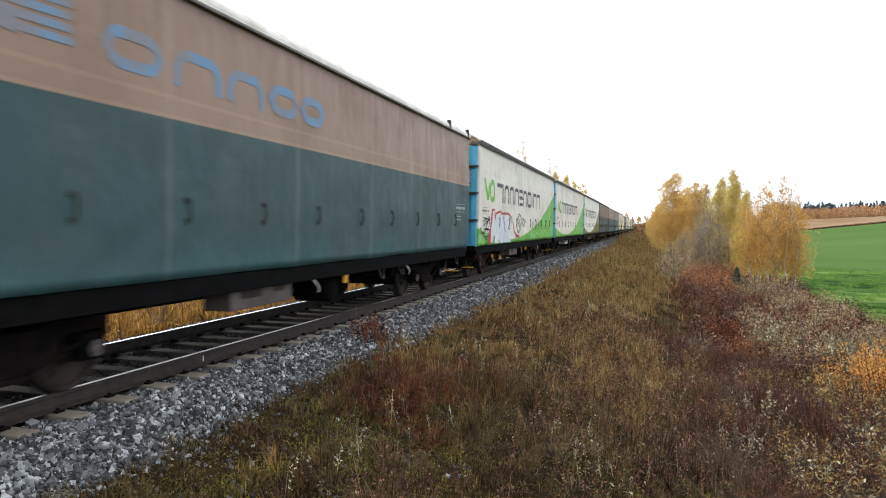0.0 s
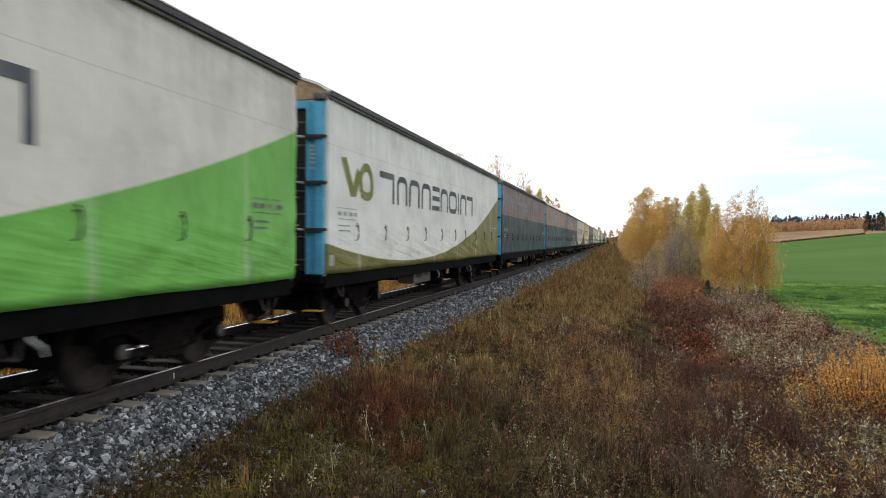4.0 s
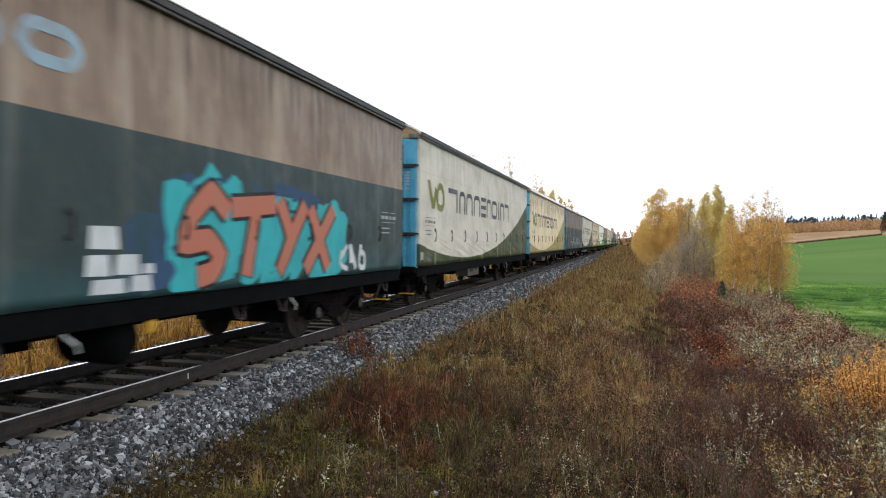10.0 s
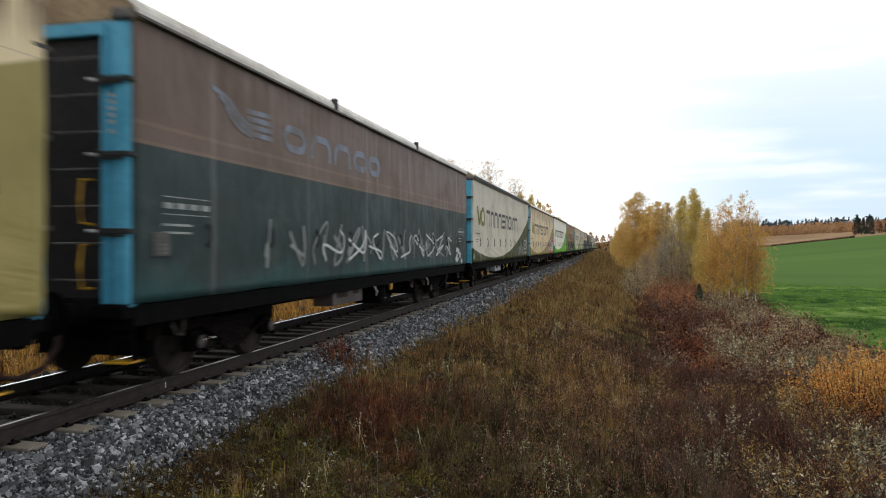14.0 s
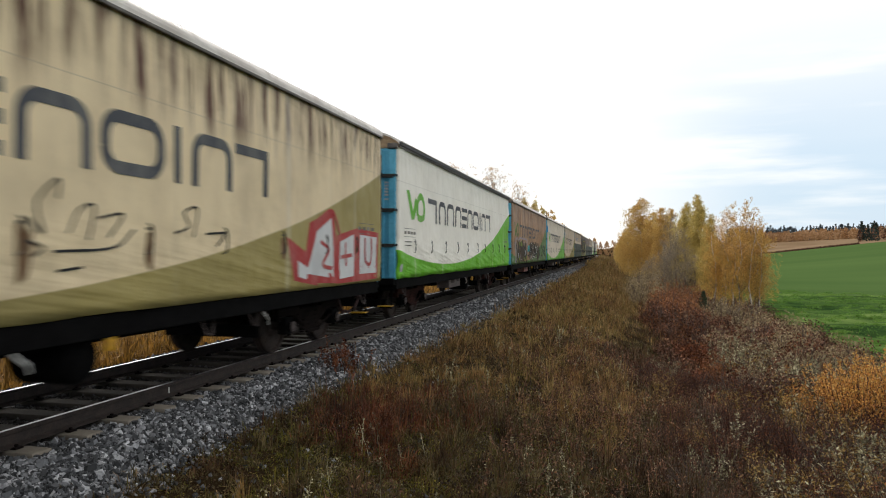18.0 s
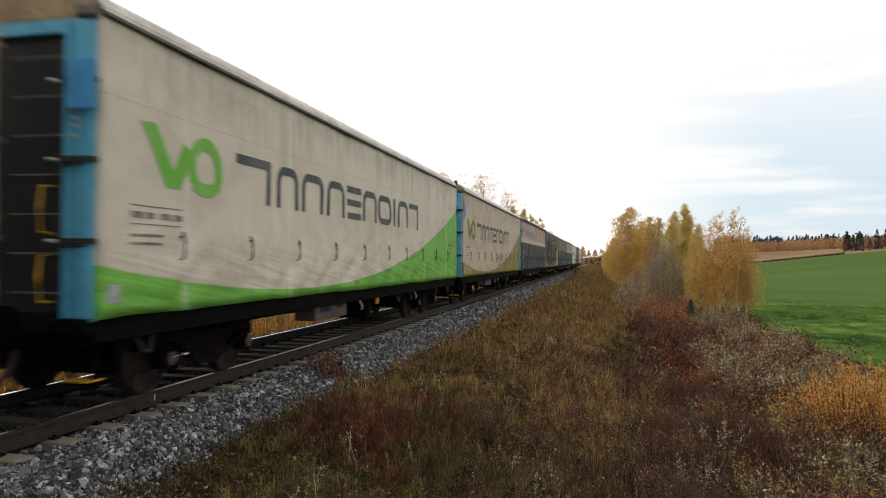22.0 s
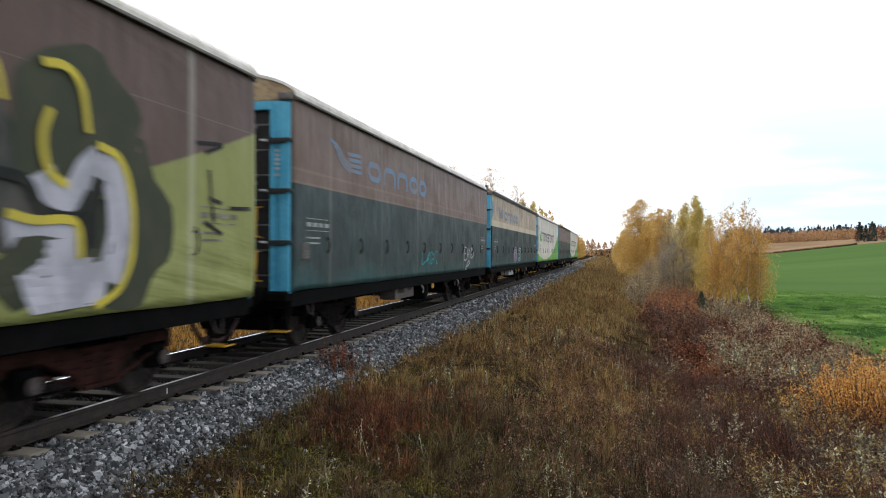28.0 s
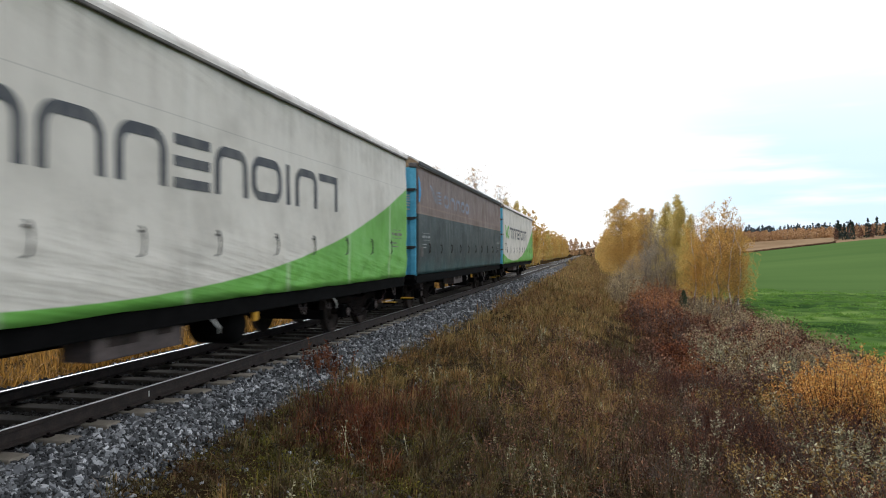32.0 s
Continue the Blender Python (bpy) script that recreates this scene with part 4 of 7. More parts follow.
    # far side of the load space
    bm = bmesh.new()
    g = [[bm.verts.new((-1.545 - 0.02 * math.sin(math.pi * j / 4), y, ZB + (ZT - ZB) * j / 4)) for j in range(5)] for y in np.linspace(-HALF, HALF, 14)]
    for a, b2 in zip(g, g[1:]):
        for j in range(4):
            bm.faces.new((a[j], a[j + 1], b2[j + 1], b2[j]))
    part("far_curtain", bm, M_BOX, wagon)
    for o in wagon.children:
        if o.name.split(".")[0] not in ("bogie", "equipment_box", "air_reservoir", "brake_handle", "lever", "brake_rigging"):
            o.location.y = MID
    return wagon


SLOTS = [(-6.25, -5.22), (-5.00, -4.20), (-4.06, -3.12), (-2.96, -2.05), (-1.90, -1.08), (-0.96, -0.04), (0.08, 1.12), (1.28, 1.46), (1.66, 2.59), (2.68, 3.60)]
SHAPES = ["corner", "arch", "arch", "arch", "bars", "arch", "ring", "bar", "arch", "corner"]
CARGO_SLOTS = [(-5.50, -4.62), (-4.45, -3.55), (-3.40, -2.55), (-2.40, -1.60), (-1.50, -0.72)]
CARGO_SHAPES = ["ring", "arch", "arch", "ring", "ring"]
STRAPS = [-7.60, -5.87, -4.20, -2.55, -0.90, 0.85, 2.42, 4.10, 5.75, 7.30]


def word_shapes(wagon, slots, z0, z1, stroke, mat, mark_mat, seed, slack, kind):
    """The painted emblem and the row of plain framed shapes beside it."""
    for (a, b2), shape in zip(slots, SHAPES if kind == "sweep" else CARGO_SHAPES):
        bm = bmesh.new()
        h = stroke / 2
        y0, y1, lo, hi = a + h, b2 - h, z0 + h, z1 - h
        c = min(0.20, (y1 - y0) * 0.45)
        turn = [(math.cos(q), math.sin(q)) for q in np.linspace(0, math.pi / 2, 7)]
        if shape == "bar":
            ribbon(bm, [((a + b2) / 2, z0), ((a + b2) / 2, (z0 + z1) / 2), ((a + b2) / 2, z1)], stroke, seed, slack, 0.006)
        elif shape == "bars":
            for zz in (z1 - h, (z0 + z1) / 2, z0 + h):
                ribbon(bm, [(a + (b2 - a) * q / 5, zz) for q in range(6)], stroke * 0.95, seed, slack, 0.006)
        elif shape == "corner":
            ribbon(bm, [(a + (b2 - a) * q / 5, z1 - h) for q in range(6)], stroke, seed, slack, 0.006)
            ribbon(bm, [(b2 - h, z0 + (z1 - z0 - stroke) * q / 4) for q in range(5)], stroke, seed, slack, 0.006)
        else:
            path = [(y0, z0 if shape == "arch" else lo + c), (y0, (lo + hi) / 2), (y0, hi - c)] + [(y0 + c - c * u, hi - c + c * w) for u, w in turn]
            path += [((y0 + y1) / 2, hi)] + [(y1 - c + c * w, hi - c + c * u) for u, w in turn] + [(y1, (lo + hi) / 2)]
            if shape == "arch":
                path += [(y1, z0)]
            else:
                path += [(y1 - c + c * u, lo + c - c * w) for u, w in turn] + [((y0 + y1) / 2, lo)] + [(y0 + c - c * w, lo + c - c * u) for u, w in turn]
            ribbon(bm, path, stroke, seed, slack, 0.006)
        part("painted_block", bm, mat, wagon)
    bm = bmesh.new()
    if kind == "sweep":
        # a chevron and a rounded ring, side by side
        patch(bm, ((-8.38, 3.21), (-8.12, 3.24), (-7.62, 2.53), (-7.90, 2.52)), seed, slack, nu=3, nv=6)
        patch(bm, ((-7.90, 2.52), (-7.62, 2.53), (-7.33, 2.98), (-7.55, 3.10)), seed, slack, nu=3, nv=6)
        ribbon(bm, smooth_path([(-7.34, 2.64), (-7.36, 2.95), (-7.16, 3.13), (-6.92, 3.13), (-6.74, 2.95), (-6.74, 2.68), (-6.92, 2.58), (-7.16, 2.58), (-7.34, 2.64)], 36), 0.17, seed, slack, 0.007)
    else:
        # a striped block with two wings trailing from it
        for k in range(4):
            patch(bm, ((-6.62 + 0.05 * k, 3.56 - 0.10 * k), (-5.86, 3.60 - 0.11 * k), (-5.86, 3.67 - 0.11 * k), (-6.66 + 0.05 * k, 3.63 - 0.10 * k)), seed, slack, nu=4, nv=1)
        for k in range(3):
            ribbon(bm, smooth_path([(-7.50 + 0.16 * k, 3.74 - 0.07 * k), (-7.10, 3.66 - 0.09 * k), (-6.80, 3.48 - 0.08 * k), (-6.45, 3.38 - 0.06 * k)], 12), 0.065, seed, slack, 0.007)
    part("emblem", bm, mark_mat, wagon)


def fit_out(wagon, label, mat, seed, slack, kind, word_mat, mark_mat, bars_mat):
    """Gives a wagon its curtain, buckles, inscriptions and painted shapes."""
    wagon["label"] = label
    curtain_part(wagon, mat, seed, slack, "")
    for y in STRAPS:
        bm = bmesh.new()
        x = skin_x(y, 1.85, seed, slack)
        if kind == "sweep":
            tube(bm, [(x + 0.006, y, 2.03), (x + 0.020, y + 0.030, 2.00), (x + 0.026, y + 0.045, 1.90), (x + 0.026, y + 0.045, 1.80), (x + 0.022, y + 0.025, 1.715), (x + 0.012, y - 0.05, 1.69)],
                 [0.008, 0.010, 0.011, 0.011, 0.012, 0.008], 6)
            box(bm, (x + 0.010, y + 0.01, 1.97), (0.016, 0.07, 0.030), 0.005)
        else:
            tube(bm, [(x + 0.006, y - 0.03, 1.70), (x + 0.024, y + 0.02, 1.73), (x + 0.028, y + 0.03, 1.85), (x + 0.024, y + 0.02, 1.97), (x + 0.006, y - 0.03, 2.00)], [0.010, 0.013, 0.014, 0.013, 0.010], 6)
        if kind != "sweep":
            box(bm, (x + 0.012, y, 1.74), (0.02, 0.09, 0.05), 0.006)
            box(bm, (x + 0.012, y, 1.96), (0.02, 0.09, 0.05), 0.006)
        part("buckle", bm, M_STRAP, wagon)
    if kind == "sweep":
        word_shapes(wagon, SLOTS, 2.51, 3.17, 0.135, word_mat, mark_mat, seed, slack, kind)
    else:
        word_shapes(wagon, CARGO_SLOTS, 3.20, 3.62, 0.12, word_mat, mark_mat, seed, slack, kind)
    if kind == "sweep":
        x = skin_x(-8.82, 1.34, seed, slack)
        part("data_plate", boxes(((x + 0.008, -8.82, 1.34), (0.014, 0.20, 0.19)), bevel=0.004), M_BOXPALE, wagon, "small pale data plate low on the tarpaulin")
    else:
        x = skin_x(-8.56, 1.75, seed, slack)
        plate = part("data_plate", boxes(((x + 0.008, -8.57, 1.74), (0.014, 0.30, 0.27)), bevel=0.004), M_EDGE, wagon, "grey data plate in a dark frame")
        for q in range(5):
            part("plate_line", boxes(((x + 0.017, -8.57, 1.835 - 0.048 * q), (0.005, 0.25, 0.032))), M_RUNG, plate)
    r = random.Random(seed)
    for y0, y1 in ((-8.55, -7.50), (7.40, 8.35)):
        z = 2.28
        for w, h, dz in ((0.9, 0.012, 0.0), (0.9, 0.07, -0.13), (0.9, 0.012, -0.20), (0.55, 0.028, -0.33), (0.55, 0.028, -0.42)):
            bm = bmesh.new()
            if h > 0.06:
                for k in range(4):
                    one = bmesh.new()
                    a = y0 + (y1 - y0) * (k / 4)
                    wide = (y1 - y0) * r.uniform(0.15, 0.22)
                    patch(one, ((a, z + dz), (a + wide, z + dz), (a + wide, z + dz + h), (a, z + dz + h)), seed, slack, 0.007, 2, 1)
                    part("inscription_bar", one, bars_mat, wagon)
                bm.free()
                continue
            patch(bm, ((y0, z + dz), (y0 + (y1 - y0) * w, z + dz), (y0 + (y1 - y0) * w, z + dz + h), (y0, z + dz + h)), seed, slack, 0.007, 6, 1)
            part("inscription_bar", bm, bars_mat, wagon)
    return wagon

BROWN, GREEN_D = (0.30, 0.198, 0.150), (0.042, 0.076, 0.080)
P_GREY = paint_on("grey_word_paint", (0.085, 0.088, 0.10), (0.25, 0.24, 0.22))
P_GREEN = paint_on("green_emblem_paint", (0.16, 0.46, 0.06), (0.40, 0.50, 0.28))
P_GREENDULL = paint_on("faded_green_emblem_paint", (0.11, 0.20, 0.06), (0.22, 0.15, 0.07), 0.6)
P_OLIVE = paint_on("olive_emblem_paint", (0.19, 0.195, 0.05), (0.36, 0.33, 0.18))
P_BLUE = paint_on("blue_word_paint", (0.16, 0.27, 0.42), (0.26, 0.20, 0.17), 0.7)
P_FADED = paint_on("faded_blue_word_paint", (0.25, 0.28, 0.35), (0.17, 0.135, 0.12), 0.7)
P_PALEBLUE = paint_on("pale_blue_word_paint", (0.32, 0.42, 0.50), (0.26, 0.20, 0.17), 0.7)
P_WHITE = paint_on("white_inscription_paint", (0.42, 0.43, 0.42), (0.12, 0.14, 0.13), 0.7)
P_DARK = paint_on("dark_inscription_paint", (0.16, 0.15, 0.13), (0.5, 0.46, 0.38), 0.6)
G_RED = paint_on("red_spray", (0.42, 0.06, 0.06), (0.50, 0.25, 0.22))
G_ORANGE = paint_on("salmon_spray", (0.50, 0.17, 0.11), (0.42, 0.20, 0.15))
G_TEAL = paint_on("teal_spray", (0.06, 0.42, 0.44), (0.05, 0.22, 0.24))
G_BLACK = paint_on("black_spray", (0.025, 0.024, 0.026), (0.10, 0.10, 0.10))
G_WHITE = paint_on("white_spray", (0.66, 0.66, 0.66), (0.40, 0.41, 0.41))
G_YELLOW = paint_on("yellow_spray", (0.62, 0.50, 0.07), (0.40, 0.33, 0.08))
G_PINK = paint_on("pale_purple_spray", (0.36, 0.28, 0.38), (0.22, 0.2, 0.25))
G_OCHRE = paint_on("dull_ochre_spray", (0.24, 0.19, 0.05), (0.10, 0.085, 0.04), 0.8)
G_DULL = paint_on("dull_grey_spray", (0.19, 0.18, 0.16), (0.10, 0.085, 0.07), 0.8)
G_RUSTMARK = paint_on("rust_run", (0.15, 0.075, 0.04), (0.36, 0.25, 0.14), 0.9)
G_PALEBLUE = paint_on("bluish_white_spray", (0.62, 0.66, 0.70), (0.48, 0.50, 0.52), 0.5)
G_DEEPBLUE = paint_on("deep_blue_spray", (0.045, 0.085, 0.16), (0.040, 0.075, 0.085), 0.9)
G_DULLDARK = paint_on("dark_grey_green_spray", (0.050, 0.062, 0.055), (0.085, 0.095, 0.085), 0.8)
G_MURK = paint_on("murky_brown_spray", (0.050, 0.042, 0.032), (0.125, 0.085, 0.050), 0.8)
G_LILAC = paint_on("pale_lilac_spray", (0.40, 0.34, 0.36), (0.27, 0.22, 0.24), 0.8)
G_LIME = paint_on("lime_spray", (0.24, 0.30, 0.045), (0.12, 0.14, 0.05), 0.8)
G_DULLGREEN = paint_on("dull_green_spray", (0.050, 0.075, 0.045), (0.10, 0.12, 0.08), 0.7)
G_REDFAINT = paint_on("faint_red_spray", (0.42, 0.17, 0.08), (0.62, 0.45, 0.26), 0.8)
G_GREYHALO = paint_on("grey_halo_spray", (0.055, 0.058, 0.052), (0.11, 0.10, 0.09), 0.8)
G_BLACKISH = paint_on("charcoal_spray", (0.020, 0.021, 0.020), (0.048, 0.045, 0.040), 0.8)
G_TEALDARK = paint_on("dark_teal_spray", (0.05, 0.16, 0.16), (0.04, 0.09, 0.09), 0.8)
G_PALE = paint_on("pale_mauve_spray", (0.50, 0.48, 0.54), (0.30, 0.29, 0.32), 0.7)
G_GREYS = paint_on("grey_spray", (0.30, 0.31, 0.30), (0.15, 0.16, 0.15))
G_OLIVEDARK = paint_on("dark_olive_spray", (0.055, 0.060, 0.04), (0.09, 0.09, 0.06))


def cm(name, kind, **kw):
    if kind == "cargo":
        return curtain_material(name, kw.pop("upper", BROWN), kw.pop("lower", GREEN_D), "band", base=2.83, **kw)
    return curtain_material(name, kw.pop("upper"), kw.pop("lower"), "sweep", **kw)


C_CARGO = cm("tarp_brown_over_green", "cargo", line=(0.36, 0.24, 0.17), amount=0.25, stain=(0.14, 0.085, 0.07), pale=(0.456, 0.353, 0.285))
C_CARGO_DARK = cm("tarp_dark_brown_over_green", "cargo", upper=(0.182, 0.120, 0.097), lower=(0.034, 0.050, 0.051), line=(0.24, 0.16, 0.12), amount=0.35, stain=(0.075, 0.05, 0.045), pale=(0.342, 0.262, 0.217))
C_CARGO_STREAK = cm("tarp_streaked_brown_over_green", "cargo", mottle=0.6, mottle_col=(0.20, 0.13, 0.10), upper=(0.376, 0.274, 0.199), lower=(0.036, 0.054, 0.056), line=(0.40, 0.28, 0.19), amount=0.75, stain=(0.10, 0.065, 0.05), pale=(0.593, 0.479, 0.365))
C_CARGO_PALE = cm("tarp_pale_band_over_green", "cargo", upper=(0.60, 0.50, 0.37), lower=(0.023, 0.040, 0.043), amount=0.45, stain=(0.20, 0.125, 0.08), pale=(0.68, 0.59, 0.46), mottle=0.75, mottle_col=(0.30, 0.205, 0.14), clear=0.26)
C_WGREEN = cm("tarp_white_over_green", "sweep", upper=(0.70, 0.648, 0.575), lower=(0.171, 0.433, 0.080), base=1.22, rise=0.0142, amount=0.12, grime=0.35)
C_BRIGHT = cm("tarp_clean_white_over_bright_green", "sweep", upper=(0.92, 0.875, 0.78), lower=(0.150, 0.455, 0.030), base=1.36, rise=0.0138, fold=0.7, amount=0.04, grime=0.12)
C_WOLIVE = cm("tarp_white_over_olive", "sweep", upper=(0.66, 0.595, 0.49), lower=(0.060, 0.070, 0.024), base=1.22, rise=0.0142, amount=0.15, grime=0.4)
C_YOLIVE = cm("tarp_white_over_yellow_olive", "sweep", upper=(0.76, 0.73, 0.67), lower=(0.19, 0.172, 0.05), base=1.22, rise=0.0142, amount=0.10, grime=0.3)
C_CREAM = cm("tarp_stained_cream_over_olive", "sweep", upper=(0.86, 0.69, 0.44), lower=(0.36, 0.29, 0.105), base=1.22, rise=0.0142, amount=0.95, stain=(0.12, 0.055, 0.035), grime=0.3)
C_BEIGE = cm("tarp_beige_over_olive", "sweep", upper=(0.57, 0.46, 0.34), lower=(0.27, 0.225, 0.055), base=1.22, rise=0.0142, amount=0.2, grime=0.4)
C_BGREEN = cm("tarp_beige_over_green", "sweep", upper=(0.684, 0.604, 0.490), lower=(0.171, 0.456, 0.068), base=1.22, rise=0.0142, amount=0.18, grime=0.35)
C_RUST = cm("tarp_rust_brown_over_dull_green", "sweep", mottle=0.7, mottle_col=(0.20, 0.108, 0.062), pale=(0.62, 0.45, 0.28), upper=(0.50, 0.28, 0.135), lower=(0.10, 0.20, 0.055), base=1.22, rise=0.0142, amount=0.8, stain=(0.15, 0.070, 0.045), grime=0.4)
C_DARKOLIVE = cm("tarp_dark_brown_over_olive", "sweep", upper=(0.131, 0.085, 0.074), lower=(0.285, 0.295, 0.098), base=1.22, rise=0.0142, amount=0.3, stain=(0.05, 0.035, 0.03), grime=0.4)


def scrawl(wagon, name, mat, y0, y1, z0, z1, count, width, seed, wseed, slack, lift=0.010):
    """Abstract spray-painted strokes side by side."""
    r = random.Random(seed)
    step = (y1 - y0) / count
    for k in range(count):
        bm = bmesh.new()
        c = y0 + step * (k + 0.5)
        pts = [(c + step * 0.42 * r.choice((-1, 1)) * r.uniform(0.35, 1.0), z0 + (z1 - z0) * (j / 4) * r.uniform(0.85, 1.0)) for j in range(5)]
        r.shuffle(pts)
        ribbon(bm, smooth_path(pts, 26), width * r.uniform(0.8, 1.2), wseed, slack, lift + 0.0007 * (k % 3))
        part(name, bm, mat, wagon)


base_wagon = build_wagon_base()
TRAIN = [
    ("faded brown and dark green curtain-sided wagon with blue painted shapes", C_CARGO, 0.5, "cargo", P_BLUE, P_BLUE, P_WHITE),
    ("dirty white and green curtain-sided wagon sprayed with red graffiti", C_WGREEN, 1.3, "sweep", P_GREY, P_GREEN, P_DARK),
    ("white and green curtain-sided wagon with grey painted shapes", C_WGREEN, 1.2, "sweep", P_GREY, P_GREEN, P_DARK),
    ("white and yellow-olive curtain-sided wagon with grey painted shapes", C_YOLIVE, 1.0, "sweep", P_GREY, P_OLIVE, P_WHITE),
    ("dark brown and green curtain-sided wagon with faded blue shapes", C_CARGO_DARK, 0.5, "cargo", P_FADED, P_FADED, P_WHITE),
    ("faded brown and green curtain-sided wagon", C_CARGO, 0.5, "cargo", P_PALEBLUE, P_BLUE, P_WHITE),
    ("streaked brown wagon with a salmon and teal graffiti piece", C_CARGO_STREAK, 0.5, "cargo", P_PALEBLUE, P_BLUE, P_WHITE),
    ("greyish white and olive curtain-sided wagon", C_WOLIVE, 1.0, "sweep", P_GREY, P_OLIVE, P_DARK),
    ("rust-stained cream and olive curtain-sided wagon", C_CREAM, 0.7, "sweep", P_GREY, P_OLIVE, P_DARK),
    ("dark brown wagon scrawled with white graffiti", C_CARGO_DARK, 0.5, "cargo", P_FADED, P_FADED, P_WHITE),
    ("greyish white and olive wagon with a white scrawl low down", C_WOLIVE, 1.0, "sweep", P_GREY, P_OLIVE, P_DARK),
    ("rust-stained cream wagon with red and white graffiti", C_CREAM, 0.7, "sweep", P_GREY, P_OLIVE, P_DARK),
    ("clean white and bright green curtain-sided wagon", C_BRIGHT, 1.4, "sweep", P_GREY, P_GREEN, P_DARK),
    ("rust-brown wagon covered in pale graffiti below", C_RUST, 0.8, "sweep", P_GREY, P_GREENDULL, P_DARK),
    ("beige and green curtain-sided wagon with creased hem", C_BGREEN, 1.4, "sweep", P_GREY, P_GREEN, P_DARK),
    ("beige and olive curtain-sided wagon with small scribbles", C_BEIGE, 1.1, "sweep", P_GREY, P_OLIVE, P_DARK),
    ("stained cream-banded and dark green wagon with blue shapes", C_CARGO_PALE, 0.5, "cargo", P_BLUE, P_BLUE, P_WHITE),
    ("dark brown and olive wagon with a large yellow-edged graffiti piece", C_DARKOLIVE, 0.8, "sweep", P_GREY, P_OLIVE, P_DARK),
    ("dark brown and green wagon with a white scrawl", C_CARGO_DARK, 0.5, "cargo", P_BLUE, P_BLUE, P_WHITE),
    ("streaked cream-banded wagon with two round graffiti rings", C_CARGO_PALE, 0.5, "cargo", P_BLUE, P_BLUE, P_WHITE),
    ("greyish white and green curtain-sided wagon", C_WGREEN, 1.2, "sweep", P_GREY, P_GREEN, P_DARK),
    ("dark faded brown and grey-green curtain-sided wagon", C_CARGO_DARK, 0.5, "cargo", P_FADED, P_FADED, P_WHITE),
    ("greyish white and green curtain-sided wagon at the train's end", C_WGREEN, 1.2, "sweep", P_GREY, P_GREEN, P_DARK),
]
wagons = []
for k, (label, mat, slack, kind, wm, em, im) in enumerate(TRAIN):
    w = copy_thing(base_wagon, pose(track_x(FIRST + PITCH * k), FIRST + PITCH * k, 0)) if k else base_wagon
    wagons.append(w)
for k, (label, mat, slack, kind, wm, em, im) in enumerate(TRAIN):
    fit_out(wagons[k], label, mat, k + 1, slack, kind, wm, em, im)

W = wagons
for k in (1, 2, 3, 4, 6, 7, 10, 12, 16, 19, 21):
    for side in (-1, 1):
        part("gutter_rail", boxes(((side * 1.612, MID, ZT + 0.070), (0.050, 17.84, 0.085)), bevel=0.014), M_EAVE, W[k], "black gutter rail under the roof edge")
        part("gutter_lip", boxes(((side * 1.622, MID, ZT + 0.125), (0.046, 17.84, 0.022)), bevel=0.006), M_ROOF, W[k])
for k, y in ((0, 6.6), (0, 8.5), (9, -3.4), (9, 2.2), (13, 8.6), (14, 8.6), (18, 8.6)):
    part("roof_clamp", boxes(((1.575, y, ZT + 0.13), (0.10, 0.14, 0.20)), bevel=0.03), M_EAVE, W[k], "dark clamp on the roof edge")
for k in (4, 6, 15, 19, 20, 21):
    bm = bmesh.new()
    q = 0.05 * math.sin(k * 2.1)
    patch(bm, ((-9.01, 3.14 + q), (-8.84, 3.16), (-8.80 + q, 3.72), (-9.01, 3.92)), k + 1, 0.6, 0.022, 3, 5)
    patch(bm, ((-8.90, 3.24), (-8.74 - q, 3.32 + q), (-8.73, 3.54), (-8.88, 3.68)), k + 1, 0.6, 0.026, 3, 3)
    part("corner_flap", bm, M_FLAP, W[k], "torn blue flap of the corner tarpaulin")
part("corner_flap", boxes(((1.43, MID - HALF - 0.115, 3.44), (0.34, 0.025, 0.50)), bevel=0.011), M_FLAP, W[14], "blue tarpaulin patch wrapped over the corner post")
for k, mat in ((2, M_BOXPALE), (10, M_BOXPALE), (19, M_BOXPALE), (5, M_BOXRUST), (13, M_BOXRUST)):
    for o in W[k].children:
        if o.name.startswith("equipment_box"):
            o.material_slots[0].link = "OBJECT"
            o.material_slots[0].material = mat


def strokes(k, name, mat, width, paths, lift=0.014, n=14):
    """Sprayed strokes on wagon k, each a smooth line of its own."""
    for m_, pts in enumerate(paths):
        bm = bmesh.new()
        ribbon(bm, smooth_path(pts, n * (len(pts) - 1)), width, k + 1, TRAIN[k][2], lift + 0.0004 * (m_ % 4))
        part(name, bm, mat, W[k])


def fields(k, name, mat, corners, lift=0.005):
    """Four-cornered sprayed areas on wagon k."""
    for m_, c in enumerate(corners):
        bm = bmesh.new()
        patch(bm, c, k + 1, TRAIN[k][2], lift + 0.0006 * (m_ % 5), 10, 6)
        part(name, bm, mat, W[k])


def clouds(k, name, mat, spots, lift=0.005, lumps=0.35):
    """Ragged sprayed patches on wagon k: middle and half-sizes."""
    for m_, (y, z, a, c) in enumerate(spots):
        bm = bmesh.new()
        blob(bm, y, z, a, c, k + 1 + 0.37 * m_, TRAIN[k][2], lift + 0.0006 * (m_ % 5), lumps, 26)
        part(name, bm, mat, W[k])


